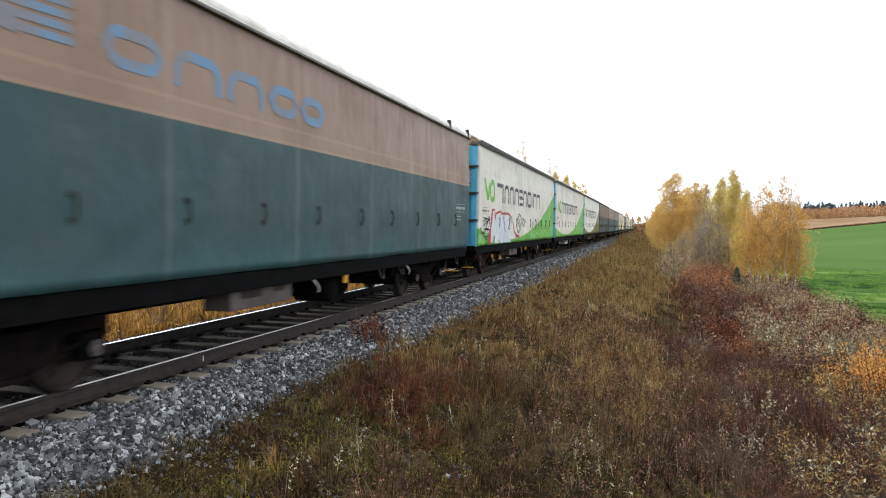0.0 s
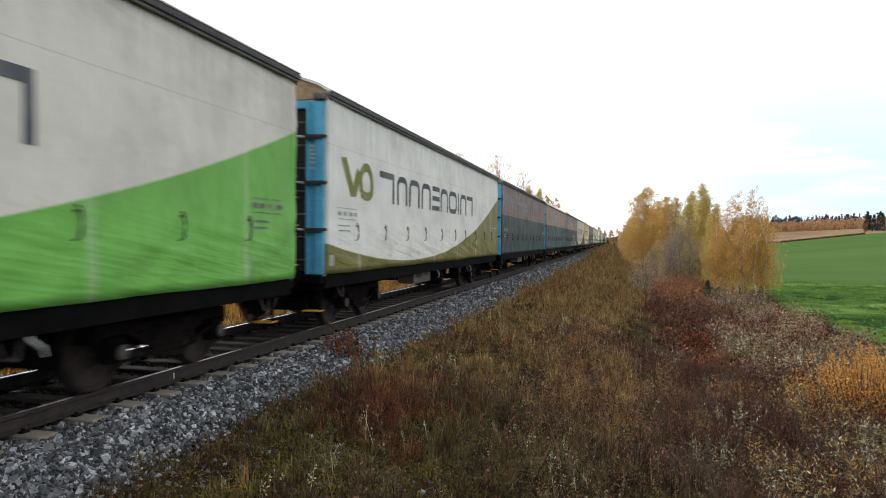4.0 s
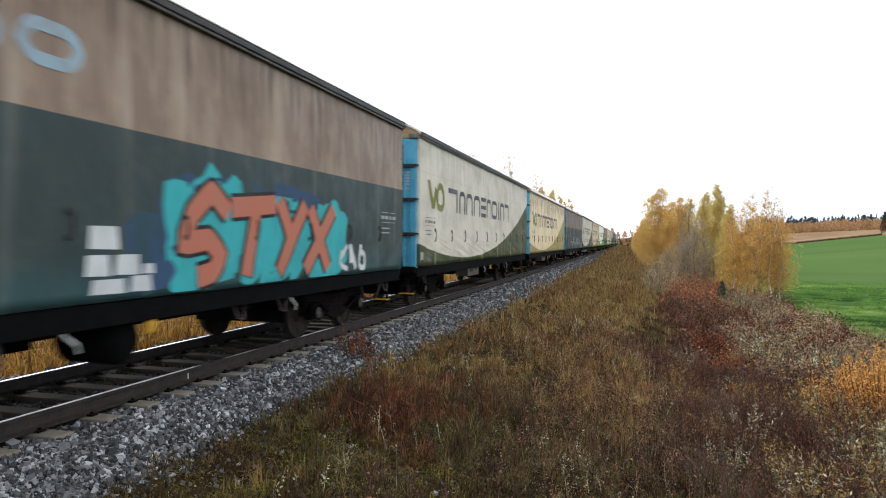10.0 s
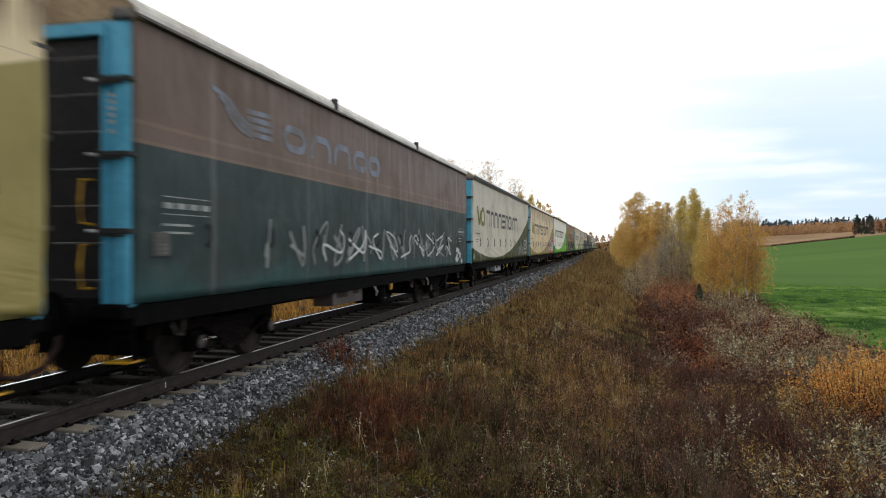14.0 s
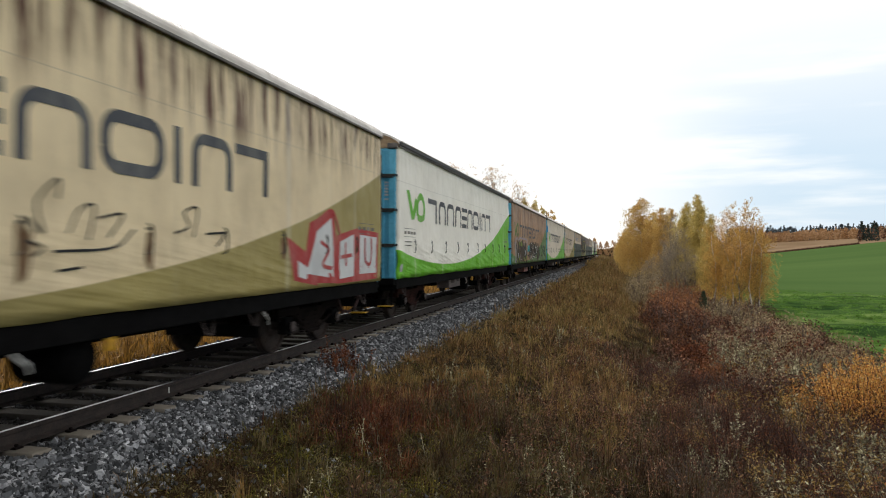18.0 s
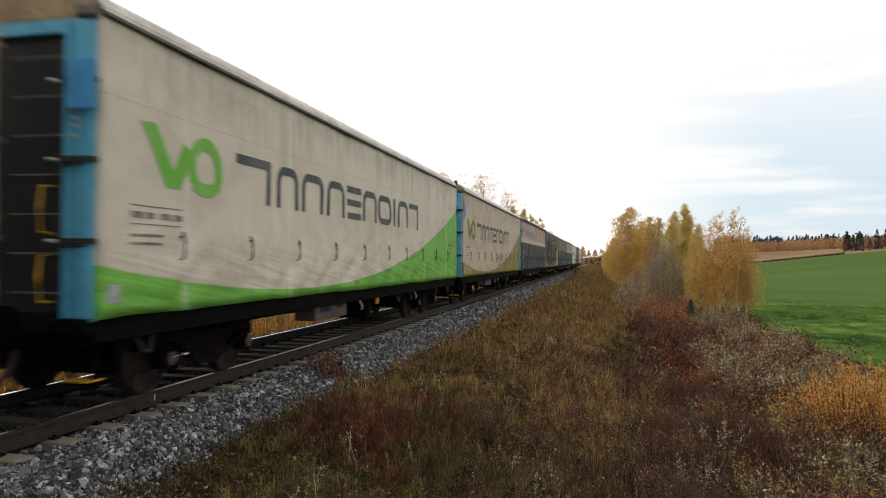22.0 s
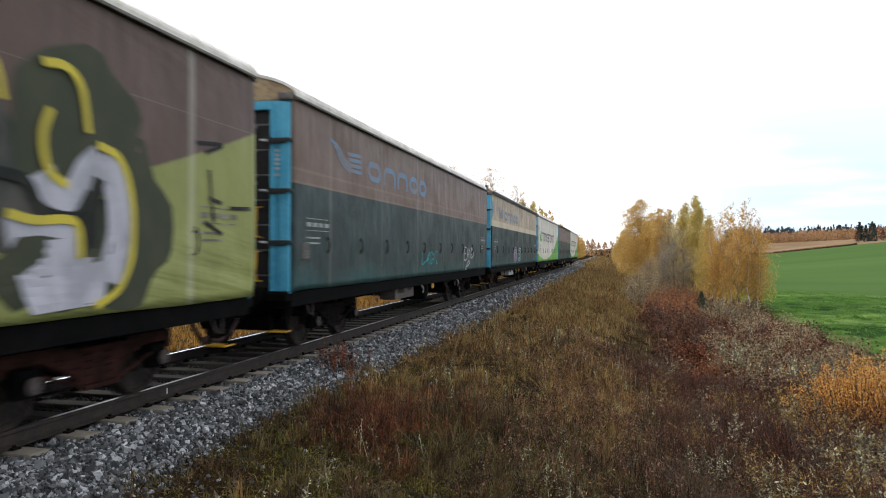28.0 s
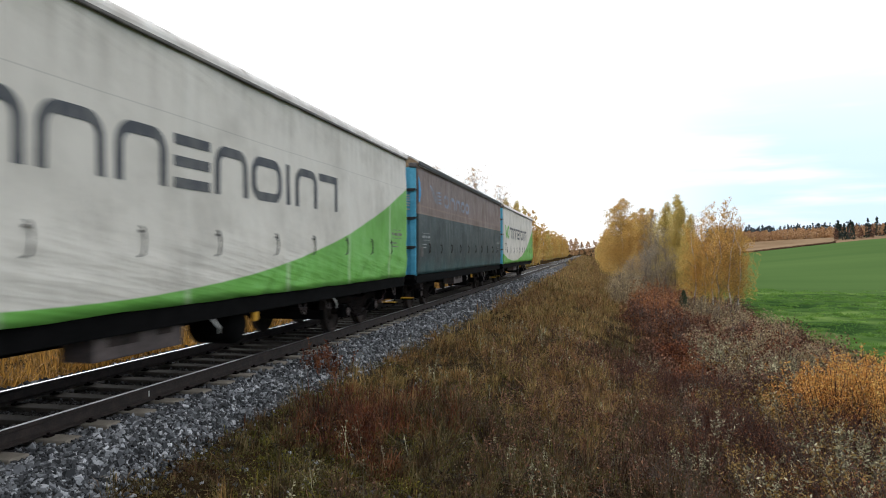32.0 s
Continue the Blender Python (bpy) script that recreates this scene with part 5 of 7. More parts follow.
# white letters edged in red, with black tags at both sides
fields(1, "spray_fill", G_PALEBLUE, [((-7.05, 2.12), (-6.62, 2.12), (-6.76, 1.15), (-7.23, 1.18)), ((-6.56, 1.93), (-5.77, 2.16), (-5.70, 1.12), (-6.61, 1.14)),
                                     ((-5.71, 2.13), (-4.96, 2.06), (-4.64, 1.13), (-5.63, 1.12)), ((-4.96, 2.06), (-4.25, 2.04), (-3.61, 1.12), (-4.64, 1.12))])
fields(1, "spray_outline", G_RED, [((-7.15, 2.21), (-6.93, 2.23), (-7.34, 1.13), (-7.62, 1.14))], 0.010)
strokes(1, "spray_outline", G_RED, 0.075, [[(-7.15, 2.21), (-6.67, 2.24), (-6.56, 1.96), (-6.41, 2.13), (-5.65, 2.21), (-5.38, 2.15), (-4.33, 2.16), (-3.90, 2.06)], [(-6.61, 1.15), (-6.66, 1.39)],
                                           [(-5.63, 1.12), (-5.64, 1.30)], [(-5.10, 2.05), (-4.95, 1.79), (-4.80, 1.49)], [(-3.33, 1.90), (-2.80, 1.45), (-1.73, 1.28)], [(-2.58, 1.31), (-1.86, 1.34)]])
strokes(1, "spray_stroke", G_BLACK, 0.05, [[(-8.39, 1.75), (-8.23, 1.93), (-7.88, 1.93), (-7.53, 1.90), (-7.95, 1.83), (-8.33, 1.70)], [(-8.84, 1.65), (-8.58, 1.50), (-8.36, 1.47), (-8.16, 1.31), (-7.88, 1.28), (-7.61, 1.43), (-7.57, 1.56), (-7.88, 1.62), (-8.23, 1.60), (-8.36, 1.47)],
                                           [(-8.23, 1.47), (-8.02, 1.60), (-7.80, 1.54), (-7.88, 1.38), (-8.13, 1.39)], [(-8.02, 1.65), (-7.73, 1.84)], [(-1.93, 2.20), (-2.36, 1.97), (-2.31, 1.59), (-1.87, 1.47), (-1.48, 1.68), (-1.57, 2.04), (-1.93, 2.20)],
                                           [(-2.13, 2.02), (-1.67, 1.73)], [(-2.24, 1.87), (-1.74, 1.58)]])
strokes(1, "spray_stroke", G_BLACK, 0.04, [[(-1.22, 2.10), (-1.13, 1.74)], [(-3.99, 1.93), (-3.62, 2.07), (-3.89, 1.64), (-4.33, 1.64)], [(-0.49, 2.01), (-0.17, 1.85)], [(0.85, 2.10), (1.06, 1.63), (1.43, 1.87), (1.72, 1.56), (1.87, 2.13)], [(2.25, 2.01), (2.49, 1.56), (2.93, 2.09)],
                                           [(3.3, 2.1), (3.4, 1.6), (3.9, 1.9), (4.1, 1.55)], [(4.6, 2.0), (4.4, 1.6), (5.0, 1.7)], [(5.4, 2.1), (5.5, 1.6), (6.0, 2.0), (6.2, 1.6)], [(6.8, 2.0), (6.6, 1.7), (7.2, 1.6)]])
# loops sprayed over the hem of the next wagon's tail


def letters(wagon, shapes, fill, outline, width, edge, wseed, slack):
    """Sprayed letters of straight strokes, each with a dark rim."""
    for n_, strokes in enumerate(shapes):
        for name, mat, w, lift in (("spray_outline", outline, width + edge, 0.012), ("spray_letter", fill, width, 0.019)):
            if mat is None:
                continue
            bm = bmesh.new()
            for m_, pts in enumerate(strokes):
                fine = [(a[0] + (b2[0] - a[0]) * q / 5, a[1] + (b2[1] - a[1]) * q / 5) for a, b2 in zip(pts, pts[1:]) for q in range(5)] + [pts[-1]]
                ribbon(bm, fine, w, wseed, slack, lift + 0.0012 * m_ + 0.0004 * (n_ % 2))
            part(name, bm, mat, wagon)


for k in (1, 5, 12, 17, 19):
    for o in W[k].children_recursive:
        if o.name.split(".")[0] in ("side_frame", "spring_plank", "end_beam"):
            o.material_slots[0].link = "OBJECT"
            o.material_slots[0].material = M_BOGIE
rs = random.Random(21)
clouds(6, "spray_backing", G_DEEPBLUE, [(0.35, 1.62, 0.5, 0.45), (1.0, 2.0, 0.7, 0.42), (1.9, 2.28, 0.8, 0.22), (3.4, 2.32, 1.0, 0.20), (0.2, 1.35, 0.4, 0.24)], 0.002)
for k in range(9):
    bm = bmesh.new()
    blob(bm, 0.95 + 0.5 * k, 1.72 + rs.uniform(-0.12, 0.14), 0.62, 0.62, 7, 0.5, 0.004 + 0.0007 * (k % 4), 0.8, 26)
    part("spray_backing", bm, G_TEAL, W[6])
letters(W[6], [[[(1.72, 2.05), (1.35, 2.30), (0.98, 2.02), (0.80, 1.66), (1.30, 1.72), (1.58, 1.52), (1.40, 1.32), (1.10, 1.27)]],
               [[(1.80, 2.12), (2.95, 2.22)], [(2.42, 2.16), (2.18, 1.24)]],
               [[(3.08, 2.28), (3.46, 1.74)], [(3.92, 2.26), (3.46, 1.74), (3.08, 1.25)]],
               [[(5.00, 2.24), (3.96, 1.25)], [(4.10, 2.22), (4.80, 1.25)]]], G_ORANGE, G_BLACK, 0.26, 0.10, 7, 0.5)
for k, (a, z, w, h) in enumerate(((-0.66, 1.62, 0.42, 0.22), (-0.70, 1.36, 0.34, 0.20), (-0.30, 1.36, 0.38, 0.20), (-0.62, 1.18, 0.50, 0.14), (-0.06, 1.18, 0.34, 0.16), (0.12, 1.36, 0.2, 0.1))):
    bm = bmesh.new()
    patch(bm, ((a, z), (a + w, z - 0.01), (a + w - 0.03, z + h), (a + 0.02, z + h)), 7, 0.5, 0.007, 3, 2)
    part("spray_block", bm, G_WHITE, W[6])
scrawl(W[6], "spray_scrawl", G_WHITE, 5.3, 6.6, 1.2, 1.65, 3, 0.10, 5, 7, 0.5)
scrawl(W[9], "spray_scrawl", G_GREYS, -6.2, 6.4, 1.40, 2.15, 15, 0.06, 31, 10, 0.5, 0.012)
scrawl(W[9], "spray_scrawl", G_WHITE, -4.0, 6.6, 1.45, 2.05, 9, 0.05, 33, 10, 0.5, 0.018)
clouds(9, "spray_backing", G_DULLDARK, [(7.4, 1.45, 0.75, 0.34), (8.05, 1.62, 0.5, 0.42)], 0.004)
clouds(9, "spray_disc", G_WHITE, [(7.24, 1.59, 0.13, 0.09), (7.47, 1.54, 0.13, 0.10), (7.71, 1.41, 0.14, 0.10), (7.99, 1.21, 0.12, 0.08), (7.27, 1.32, 0.26, 0.12)], 0.012, 0.2)
letters(W[10], [[[(6.77, 2.02), (6.47, 1.98), (6.45, 1.52), (6.77, 1.56)], [(6.46, 1.75), (6.71, 1.78)]],
                [[(7.14, 2.04), (6.86, 2.00), (6.84, 1.54), (7.14, 1.58)], [(6.85, 1.77), (7.09, 1.80)]],
                [[(7.24, 1.52), (7.29, 2.06), (7.42, 1.66), (7.57, 2.08), (7.59, 1.54)]],
                [[(7.93, 2.02), (7.74, 2.06), (7.70, 1.84), (7.88, 1.72), (7.85, 1.50), (7.67, 1.46)]],
                [[(6.41, 1.32), (6.67, 1.38)], [(6.49, 1.44), (6.60, 1.24)], [(6.79, 1.28), (7.05, 1.40), (6.94, 1.26), (7.54, 1.36)]]], G_WHITE, None, 0.055, 0.0, 11, 1.0)
fields(11, "spray_backing", G_RED, [((4.22, 1.95), (5.20, 1.62), (5.45, 1.14), (4.52, 1.26)), ((5.05, 2.20), (6.10, 2.46), (6.42, 1.14), (4.76, 1.22)), ((6.25, 2.02), (7.34, 2.18), (7.34, 1.14), (6.25, 1.14)), ((7.34, 2.18), (8.56, 2.12), (8.56, 1.16), (7.34, 1.14))], 0.005)
fields(11, "spray_fill", G_WHITE, [((5.34, 2.06), (5.98, 2.32), (6.16, 1.24), (4.96, 1.36)), ((6.40, 1.90), (7.16, 2.06), (7.18, 1.25), (6.40, 1.22)), ((7.48, 2.06), (8.44, 2.02), (8.44, 1.28), (7.50, 1.28)), ((4.60, 1.58), (5.00, 1.46), (4.98, 1.26), (4.66, 1.32))], 0.010)
strokes(11, "spray_stroke", G_RED, 0.07, [[(5.50, 1.90), (5.85, 1.75), (5.60, 1.50), (6.05, 1.42)], [(6.70, 1.90), (6.72, 1.45)], [(6.45, 1.62), (7.05, 1.66)], [(7.75, 2.0), (7.80, 1.55), (8.10, 1.50), (8.12, 2.0)], [(5.33, 2.24), (6.03, 2.44), (6.41, 2.03)]], 0.016)
strokes(11, "spray_stroke", G_BLACK, 0.026, [[(-0.83, 2.02), (-0.66, 1.89), (-0.72, 2.16), (-0.48, 2.38), (-0.48, 2.20)], [(-0.35, 1.89), (-0.22, 2.11), (-0.02, 2.16), (-0.08, 1.83)], [(0.05, 2.05), (0.41, 2.10), (0.20, 1.86)], [(-0.83, 1.82), (-0.66, 1.75), (-0.77, 1.68)], [(-0.53, 1.72), (0.27, 1.76), (0.60, 1.95)],
                                             [(-0.47, 1.54), (-0.15, 1.57)], [(1.31, 1.93), (1.58, 2.02), (1.49, 2.18), (1.77, 2.24), (1.68, 1.89)], [(1.97, 1.94), (2.39, 1.95), (2.2, 1.78)]])
strokes(11, "spray_stroke", G_REDFAINT, 0.05, [[(-3.21, 1.30), (-3.15, 1.40), (-3.09, 1.49), (-2.96, 1.34), (-2.75, 1.35), (-2.72, 1.53), (-2.31, 1.58), (-2.27, 1.49), (-2.02, 1.46), (-1.71, 1.60)], [(-3.09, 1.24), (-2.82, 1.25), (-2.68, 1.35)]])
scrawl(W[11], "spray_scrawl", G_GREYS, -7.8, -5.0, 1.45, 1.95, 6, 0.04, 44, 12, 0.7)
# a long piece in dull colours under a pale outline, then black letters with white glints
clouds(13, "spray_backing", G_MURK, [(-7.3 + 0.52 * q, 1.74 + 0.06 * math.sin(q * 2.1), 0.50, 0.56 + 0.06 * math.sin(q * 3.3)) for q in range(9)], 0.004, 0.3)
clouds(13, "spray_patch", G_RUSTMARK, [(-7.1, 2.1, 0.2, 0.2), (-6.1, 1.75, 0.25, 0.18), (-4.9, 1.5, 0.25, 0.2), (-3.4, 1.9, 0.3, 0.22), (-4.3, 2.15, 0.3, 0.12)], 0.0075, 0.5)
clouds(13, "spray_patch", G_LIME, [(-6.9, 1.32, 0.22, 0.15), (-5.6, 2.1, 0.3, 0.16), (-4.6, 1.9, 0.2, 0.25), (-3.3, 1.4, 0.3, 0.14), (-6.3, 2.12, 0.16, 0.14)], 0.0075, 0.6)
clouds(13, "spray_patch", G_PALEBLUE, [(-7.55, 1.25, 0.10, 0.12), (-6.75, 1.55, 0.08, 0.16), (-5.3, 1.3, 0.10, 0.10), (-3.9, 1.7, 0.10, 0.2)], 0.0085, 0.5)
fields(13, "spray_fill", G_GREYS, [((-8.00, 2.12), (-7.64, 2.31), (-7.43, 1.24), (-7.93, 1.17))], 0.006)
rs = random.Random(57)
clouds(13, "spray_dot", G_BLACK, [(-7.92 + 0.16 * (q % 3) + 0.06 * (q // 3 % 2), 2.06 - 0.12 * (q // 3), 0.035, 0.035) for q in range(21)], 0.010, 0.3)
strokes(13, "spray_outline", G_LILAC, 0.10, [[(-8.03, 2.05), (-7.91, 2.32), (-7.70, 2.42), (-7.33, 2.38), (-7.00, 2.46), (-6.64, 2.32), (-6.18, 2.45), (-5.11, 2.44), (-3.79, 2.43), (-2.94, 2.32), (-2.79, 1.86)],
                                              [(-7.76, 2.27), (-7.69, 1.93), (-7.50, 1.38)], [(-7.13, 2.09), (-7.05, 1.80)], [(-6.56, 1.89), (-6.70, 1.58)], [(-5.92, 1.82), (-5.99, 1.42), (-5.81, 1.17)], [(-4.25, 2.31), (-4.46, 1.75)], [(-3.27, 2.26), (-2.98, 1.55)]], 0.012)
strokes(13, "spray_stroke", G_LIME, 0.15, [[(-7.44, 1.80), (-7.18, 1.45), (-6.84, 1.36), (-6.76, 1.17)], [(-6.49, 2.27), (-6.56, 1.96), (-6.01, 2.14)], [(-5.39, 2.21), (-5.09, 1.83), (-4.80, 2.19)], [(-6.62, 1.43), (-6.16, 1.50), (-6.31, 1.19)], [(-3.76, 1.36), (-2.98, 1.44)], [(-5.90, 1.33), (-5.60, 1.16)], [(-4.6, 1.5), (-4.1, 1.3), (-3.8, 1.75)]], 0.009)
fields(13, "spray_fill", G_TEAL, [((-2.70, 2.05), (-1.76, 2.12), (-1.80, 1.78), (-2.66, 1.70))], 0.008)
strokes(13, "spray_stroke", G_BLACK, 0.10, [[(-5.4, 1.95), (-5.3, 1.5), (-5.0, 1.8)], [(-4.7, 2.1), (-4.2, 1.9), (-4.6, 1.5)], [(-3.7, 2.1), (-3.5, 1.5), (-3.1, 1.9)], [(-6.9, 2.0), (-6.4, 1.7)], [(-2.5, 1.6), (-1.9, 1.35)]], 0.0105)
clouds(13, "spray_backing", G_MURK, [(-1.35 + 0.55 * q, 1.74, 0.52, 0.58 + 0.05 * math.sin(q * 2.7)) for q in range(9)], 0.004, 0.3)
strokes(13, "spray_letter", G_BLACK, 0.17, [[(-1.45, 2.15), (-1.2, 1.45), (-0.85, 2.1)], [(-0.55, 2.15), (-0.55, 1.4), (-0.1, 1.45)], [(0.0, 2.15), (0.2, 1.55), (0.5, 2.1)], [(0.85, 1.45), (0.95, 2.1), (1.45, 1.5), (1.5, 2.05)], [(1.85, 1.6), (1.9, 2.1), (2.25, 1.95), (2.2, 1.6), (1.85, 1.6)], [(2.55, 1.4), (2.75, 2.1), (3.0, 1.45)]], 0.011)
strokes(13, "spray_glint", G_WHITE, 0.055, [[(-1.43, 1.30), (-1.09, 1.88), (-0.54, 2.01)], [(-0.71, 1.40), (0.51, 1.44)], [(-0.81, 2.24), (-0.60, 2.23), (-0.69, 2.10)], [(-0.18, 2.19), (-0.14, 1.88)], [(0.31, 2.14), (0.27, 1.89)], [(0.52, 1.76), (0.48, 1.47), (0.61, 1.44)], [(0.91, 2.03), (1.01, 1.76), (0.97, 1.58)],
                                            [(1.25, 2.08), (1.52, 1.93)], [(1.79, 2.14), (1.75, 1.73), (2.16, 1.77), (2.09, 2.15)], [(2.61, 2.10), (2.55, 1.77)], [(3.12, 2.09), (3.05, 1.86)]], 0.017)
strokes(13, "spray_glint", G_WHITE, 0.05, [[(-0.43, 1.60), (-0.05, 1.33), (-0.36, 1.30)], [(0.61, 1.44), (1.27, 1.32)], [(1.48, 1.44), (1.59, 1.34)], [(2.05, 1.36), (2.43, 1.38)], [(2.99, 1.32), (3.22, 1.43)]], 0.017)
for mat, wd, lift in ((G_BLACK, 0.20, 0.008), (G_DULLGREEN, 0.13, 0.012)):
    strokes(13, "spray_letter", mat, wd, [[(3.44, 2.14), (3.71, 1.38), (3.87, 1.87), (4.15, 1.36), (4.42, 2.14)], [(5.26, 2.08), (5.17, 1.43), (5.90, 1.51), (5.80, 2.08), (5.26, 2.08)], [(6.50, 2.12), (6.52, 1.40)], [(6.60, 2.10), (7.53, 2.04), (7.38, 1.76), (6.70, 1.76), (8.21, 1.36)]], lift)
strokes(13, "spray_glint", G_GREYS, 0.025, [[(3.36, 2.16), (3.64, 1.36)], [(4.50, 2.16), (4.24, 1.34)], [(5.14, 2.14), (5.06, 1.40), (6.0, 1.46), (5.90, 2.14)], [(6.40, 2.16), (6.42, 1.36)], [(6.6, 2.19), (7.62, 2.10), (7.46, 1.72)], [(8.0, 1.95), (8.2, 2.0), (8.1, 1.8)]], 0.016)
scrawl(W[10], "spray_scrawl", G_GREYS, 4.2, 6.3, 1.25, 1.95, 7, 0.10, 36, 11, 1.0)
for k in (8, 11):
    rs = random.Random(k)
    for y in rs.sample(STRAPS, 6):
        bm = bmesh.new()
        h = rs.uniform(0.14, 0.30)
        blob(bm, y + 0.03, 1.86 - h * 0.5, rs.uniform(0.05, 0.11), h, k + 1, 0.7, 0.006, 0.7, 18)
        part("rust_run", bm, G_RUSTMARK, W[k], "brown rust run below a buckle")
strokes(15, "spray_stroke", G_OCHRE, 0.045, [[(-0.46, 1.84), (-0.22, 1.82), (-0.34, 1.69), (-0.22, 1.55)], [(-0.09, 2.00), (0.01, 1.85), (0.18, 1.95)], [(-0.09, 1.79), (0.15, 1.82), (0.11, 1.48), (-0.09, 1.49)], [(0.26, 1.75), (0.29, 1.53), (0.18, 1.48)], [(0.33, 1.96), (0.44, 2.02), (0.52, 1.75)], [(-1.0, 1.9), (-0.8, 1.6), (-0.6, 1.9)]])
strokes(15, "spray_stroke", G_DULL, 0.03, [[(0.52, 1.86), (0.64, 1.97), (0.84, 1.92), (1.11, 2.02), (1.20, 1.81)], [(0.76, 1.52), (0.72, 1.75), (0.89, 1.86)], [(0.93, 1.49), (1.11, 1.69), (1.20, 1.45)], [(-0.31, 1.48), (-0.09, 1.49), (0.26, 1.51), (0.44, 1.47), (0.68, 1.41), (1.16, 1.54)], [(1.30, 1.66), (1.35, 1.53)]])
strokes(15, "spray_stroke", G_GREYS, 0.05, [[(5.93, 1.77), (6.43, 1.87), (6.20, 1.70), (6.69, 1.51), (6.05, 1.57)], [(6.0, 1.68), (6.6, 1.72)]])
# a wall-high dark piece with yellow edges and one white figure
clouds(17, "spray_backing", G_GREYHALO, [(-7.2 + 0.95 * q, 2.55 + 0.12 * math.sin(q * 2.3), 0.95, 1.18 - 0.02 * q) for q in range(14)], 0.003, 0.3)
clouds(17, "spray_fill", G_BLACKISH, [(-7.3 + 0.85 * q, 2.50 + 0.15 * math.sin(q * 1.7), 0.72, 1.04 + 0.06 * math.sin(q * 2.9)) for q in range(14)], 0.007, 0.5)
clouds(17, "spray_fill", G_OLIVEDARK, [(5.35, 2.95, 0.85, 0.72), (6.05, 2.0, 0.72, 0.92), (5.2, 1.5, 0.9, 0.36)], 0.011, 0.3)
clouds(17, "spray_patch", G_DULL, [(-0.3, 2.5, 0.22, 0.35), (0.9, 2.2, 0.2, 0.3), (-2.4, 2.8, 0.4, 0.3), (-4.2, 2.2, 0.5, 0.4), (1.8, 2.9, 0.25, 0.2), (2.5, 2.0, 0.2, 0.4), (-5.8, 2.6, 0.4, 0.5)], 0.012, 0.6)
strokes(17, "spray_outline", G_YELLOW, 0.075, [[(-0.81, 3.41), (-0.45, 3.50), (-0.12, 3.42), (0.10, 3.18), (0.10, 2.79)], [(-1.02, 2.76), (-0.85, 2.48), (-0.71, 2.28)], [(-1.21, 2.24), (-0.74, 2.25)], [(-0.87, 2.27), (-0.87, 2.04)], [(0.19, 2.75), (0.48, 2.80), (0.68, 2.65), (0.71, 2.08), (0.58, 1.76), (0.29, 1.46)],
                                               [(-0.63, 2.18), (-0.32, 2.15)], [(-0.20, 2.81), (-0.16, 2.67)], [(-0.74, 1.44), (-0.70, 1.76), (-0.52, 1.92)], [(0.33, 3.22), (0.57, 3.49), (0.84, 3.25), (1.06, 3.42), (1.29, 3.50), (1.54, 3.34), (1.54, 2.89), (1.39, 2.49)]], 0.017)
strokes(17, "spray_outline", G_YELLOW, 0.065, [[(1.73, 3.56), (2.84, 3.42), (2.92, 3.23)], [(2.00, 3.21), (2.15, 3.04)], [(3.09, 3.50), (3.55, 3.36), (4.04, 3.03)], [(0.95, 2.88), (1.06, 2.63)], [(1.61, 2.51), (1.87, 2.57), (2.01, 2.36), (2.01, 1.85)], [(2.15, 2.07), (2.22, 2.53), (2.37, 2.69)], [(2.15, 2.93), (2.52, 2.78)], [(2.84, 2.74), (3.19, 2.28), (3.55, 1.78), (3.19, 1.41)],
                                               [(2.53, 1.31), (2.77, 1.70), (2.80, 2.14)], [(1.30, 2.04), (1.42, 1.77), (1.24, 1.56)], [(3.84, 2.66), (3.74, 2.39), (4.36, 2.11)], [(4.04, 3.39), (4.35, 3.32), (4.47, 2.99)]], 0.017)
strokes(17, "spray_outline", G_YELLOW, 0.07, [[(-6.9, 3.3), (-6.2, 3.45), (-5.9, 2.7), (-6.6, 2.2)], [(-6.7, 1.5), (-5.8, 1.7), (-5.6, 2.3)], [(-4.9, 3.4), (-4.7, 2.2), (-4.1, 1.5)], [(-3.9, 3.3), (-3.2, 3.4), (-3.0, 2.7), (-3.7, 2.4), (-2.9, 1.5)], [(-2.3, 3.4), (-1.7, 3.2), (-2.1, 2.2), (-1.6, 1.6)]], 0.017)
fields(17, "spray_fill", G_PALE, [((4.46, 2.02), (5.27, 2.00), (5.38, 1.60), (4.57, 1.55)), ((4.55, 1.64), (5.80, 1.68), (5.66, 1.21), (4.78, 1.17))], 0.026)
strokes(17, "spray_fill", G_PALE, 0.36, [[(5.56, 2.58), (5.80, 2.46), (5.90, 1.95), (5.76, 1.42)]], 0.030)
strokes(17, "spray_fill", G_PALE, 0.30, [[(4.86, 2.44), (4.98, 2.23), (5.22, 2.23), (5.42, 2.50), (5.60, 2.64)]], 0.033)
strokes(17, "spray_shade", G_BLACKISH, 0.17, [[(5.58, 2.44), (5.50, 2.12), (5.48, 1.76)]], 0.037)
strokes(17, "spray_shade", G_BLACKISH, 0.10, [[(4.02, 2.52), (4.30, 2.40), (4.68, 2.34), (4.84, 2.13), (5.08, 2.05), (5.30, 2.08), (5.46, 2.30)]], 0.039)
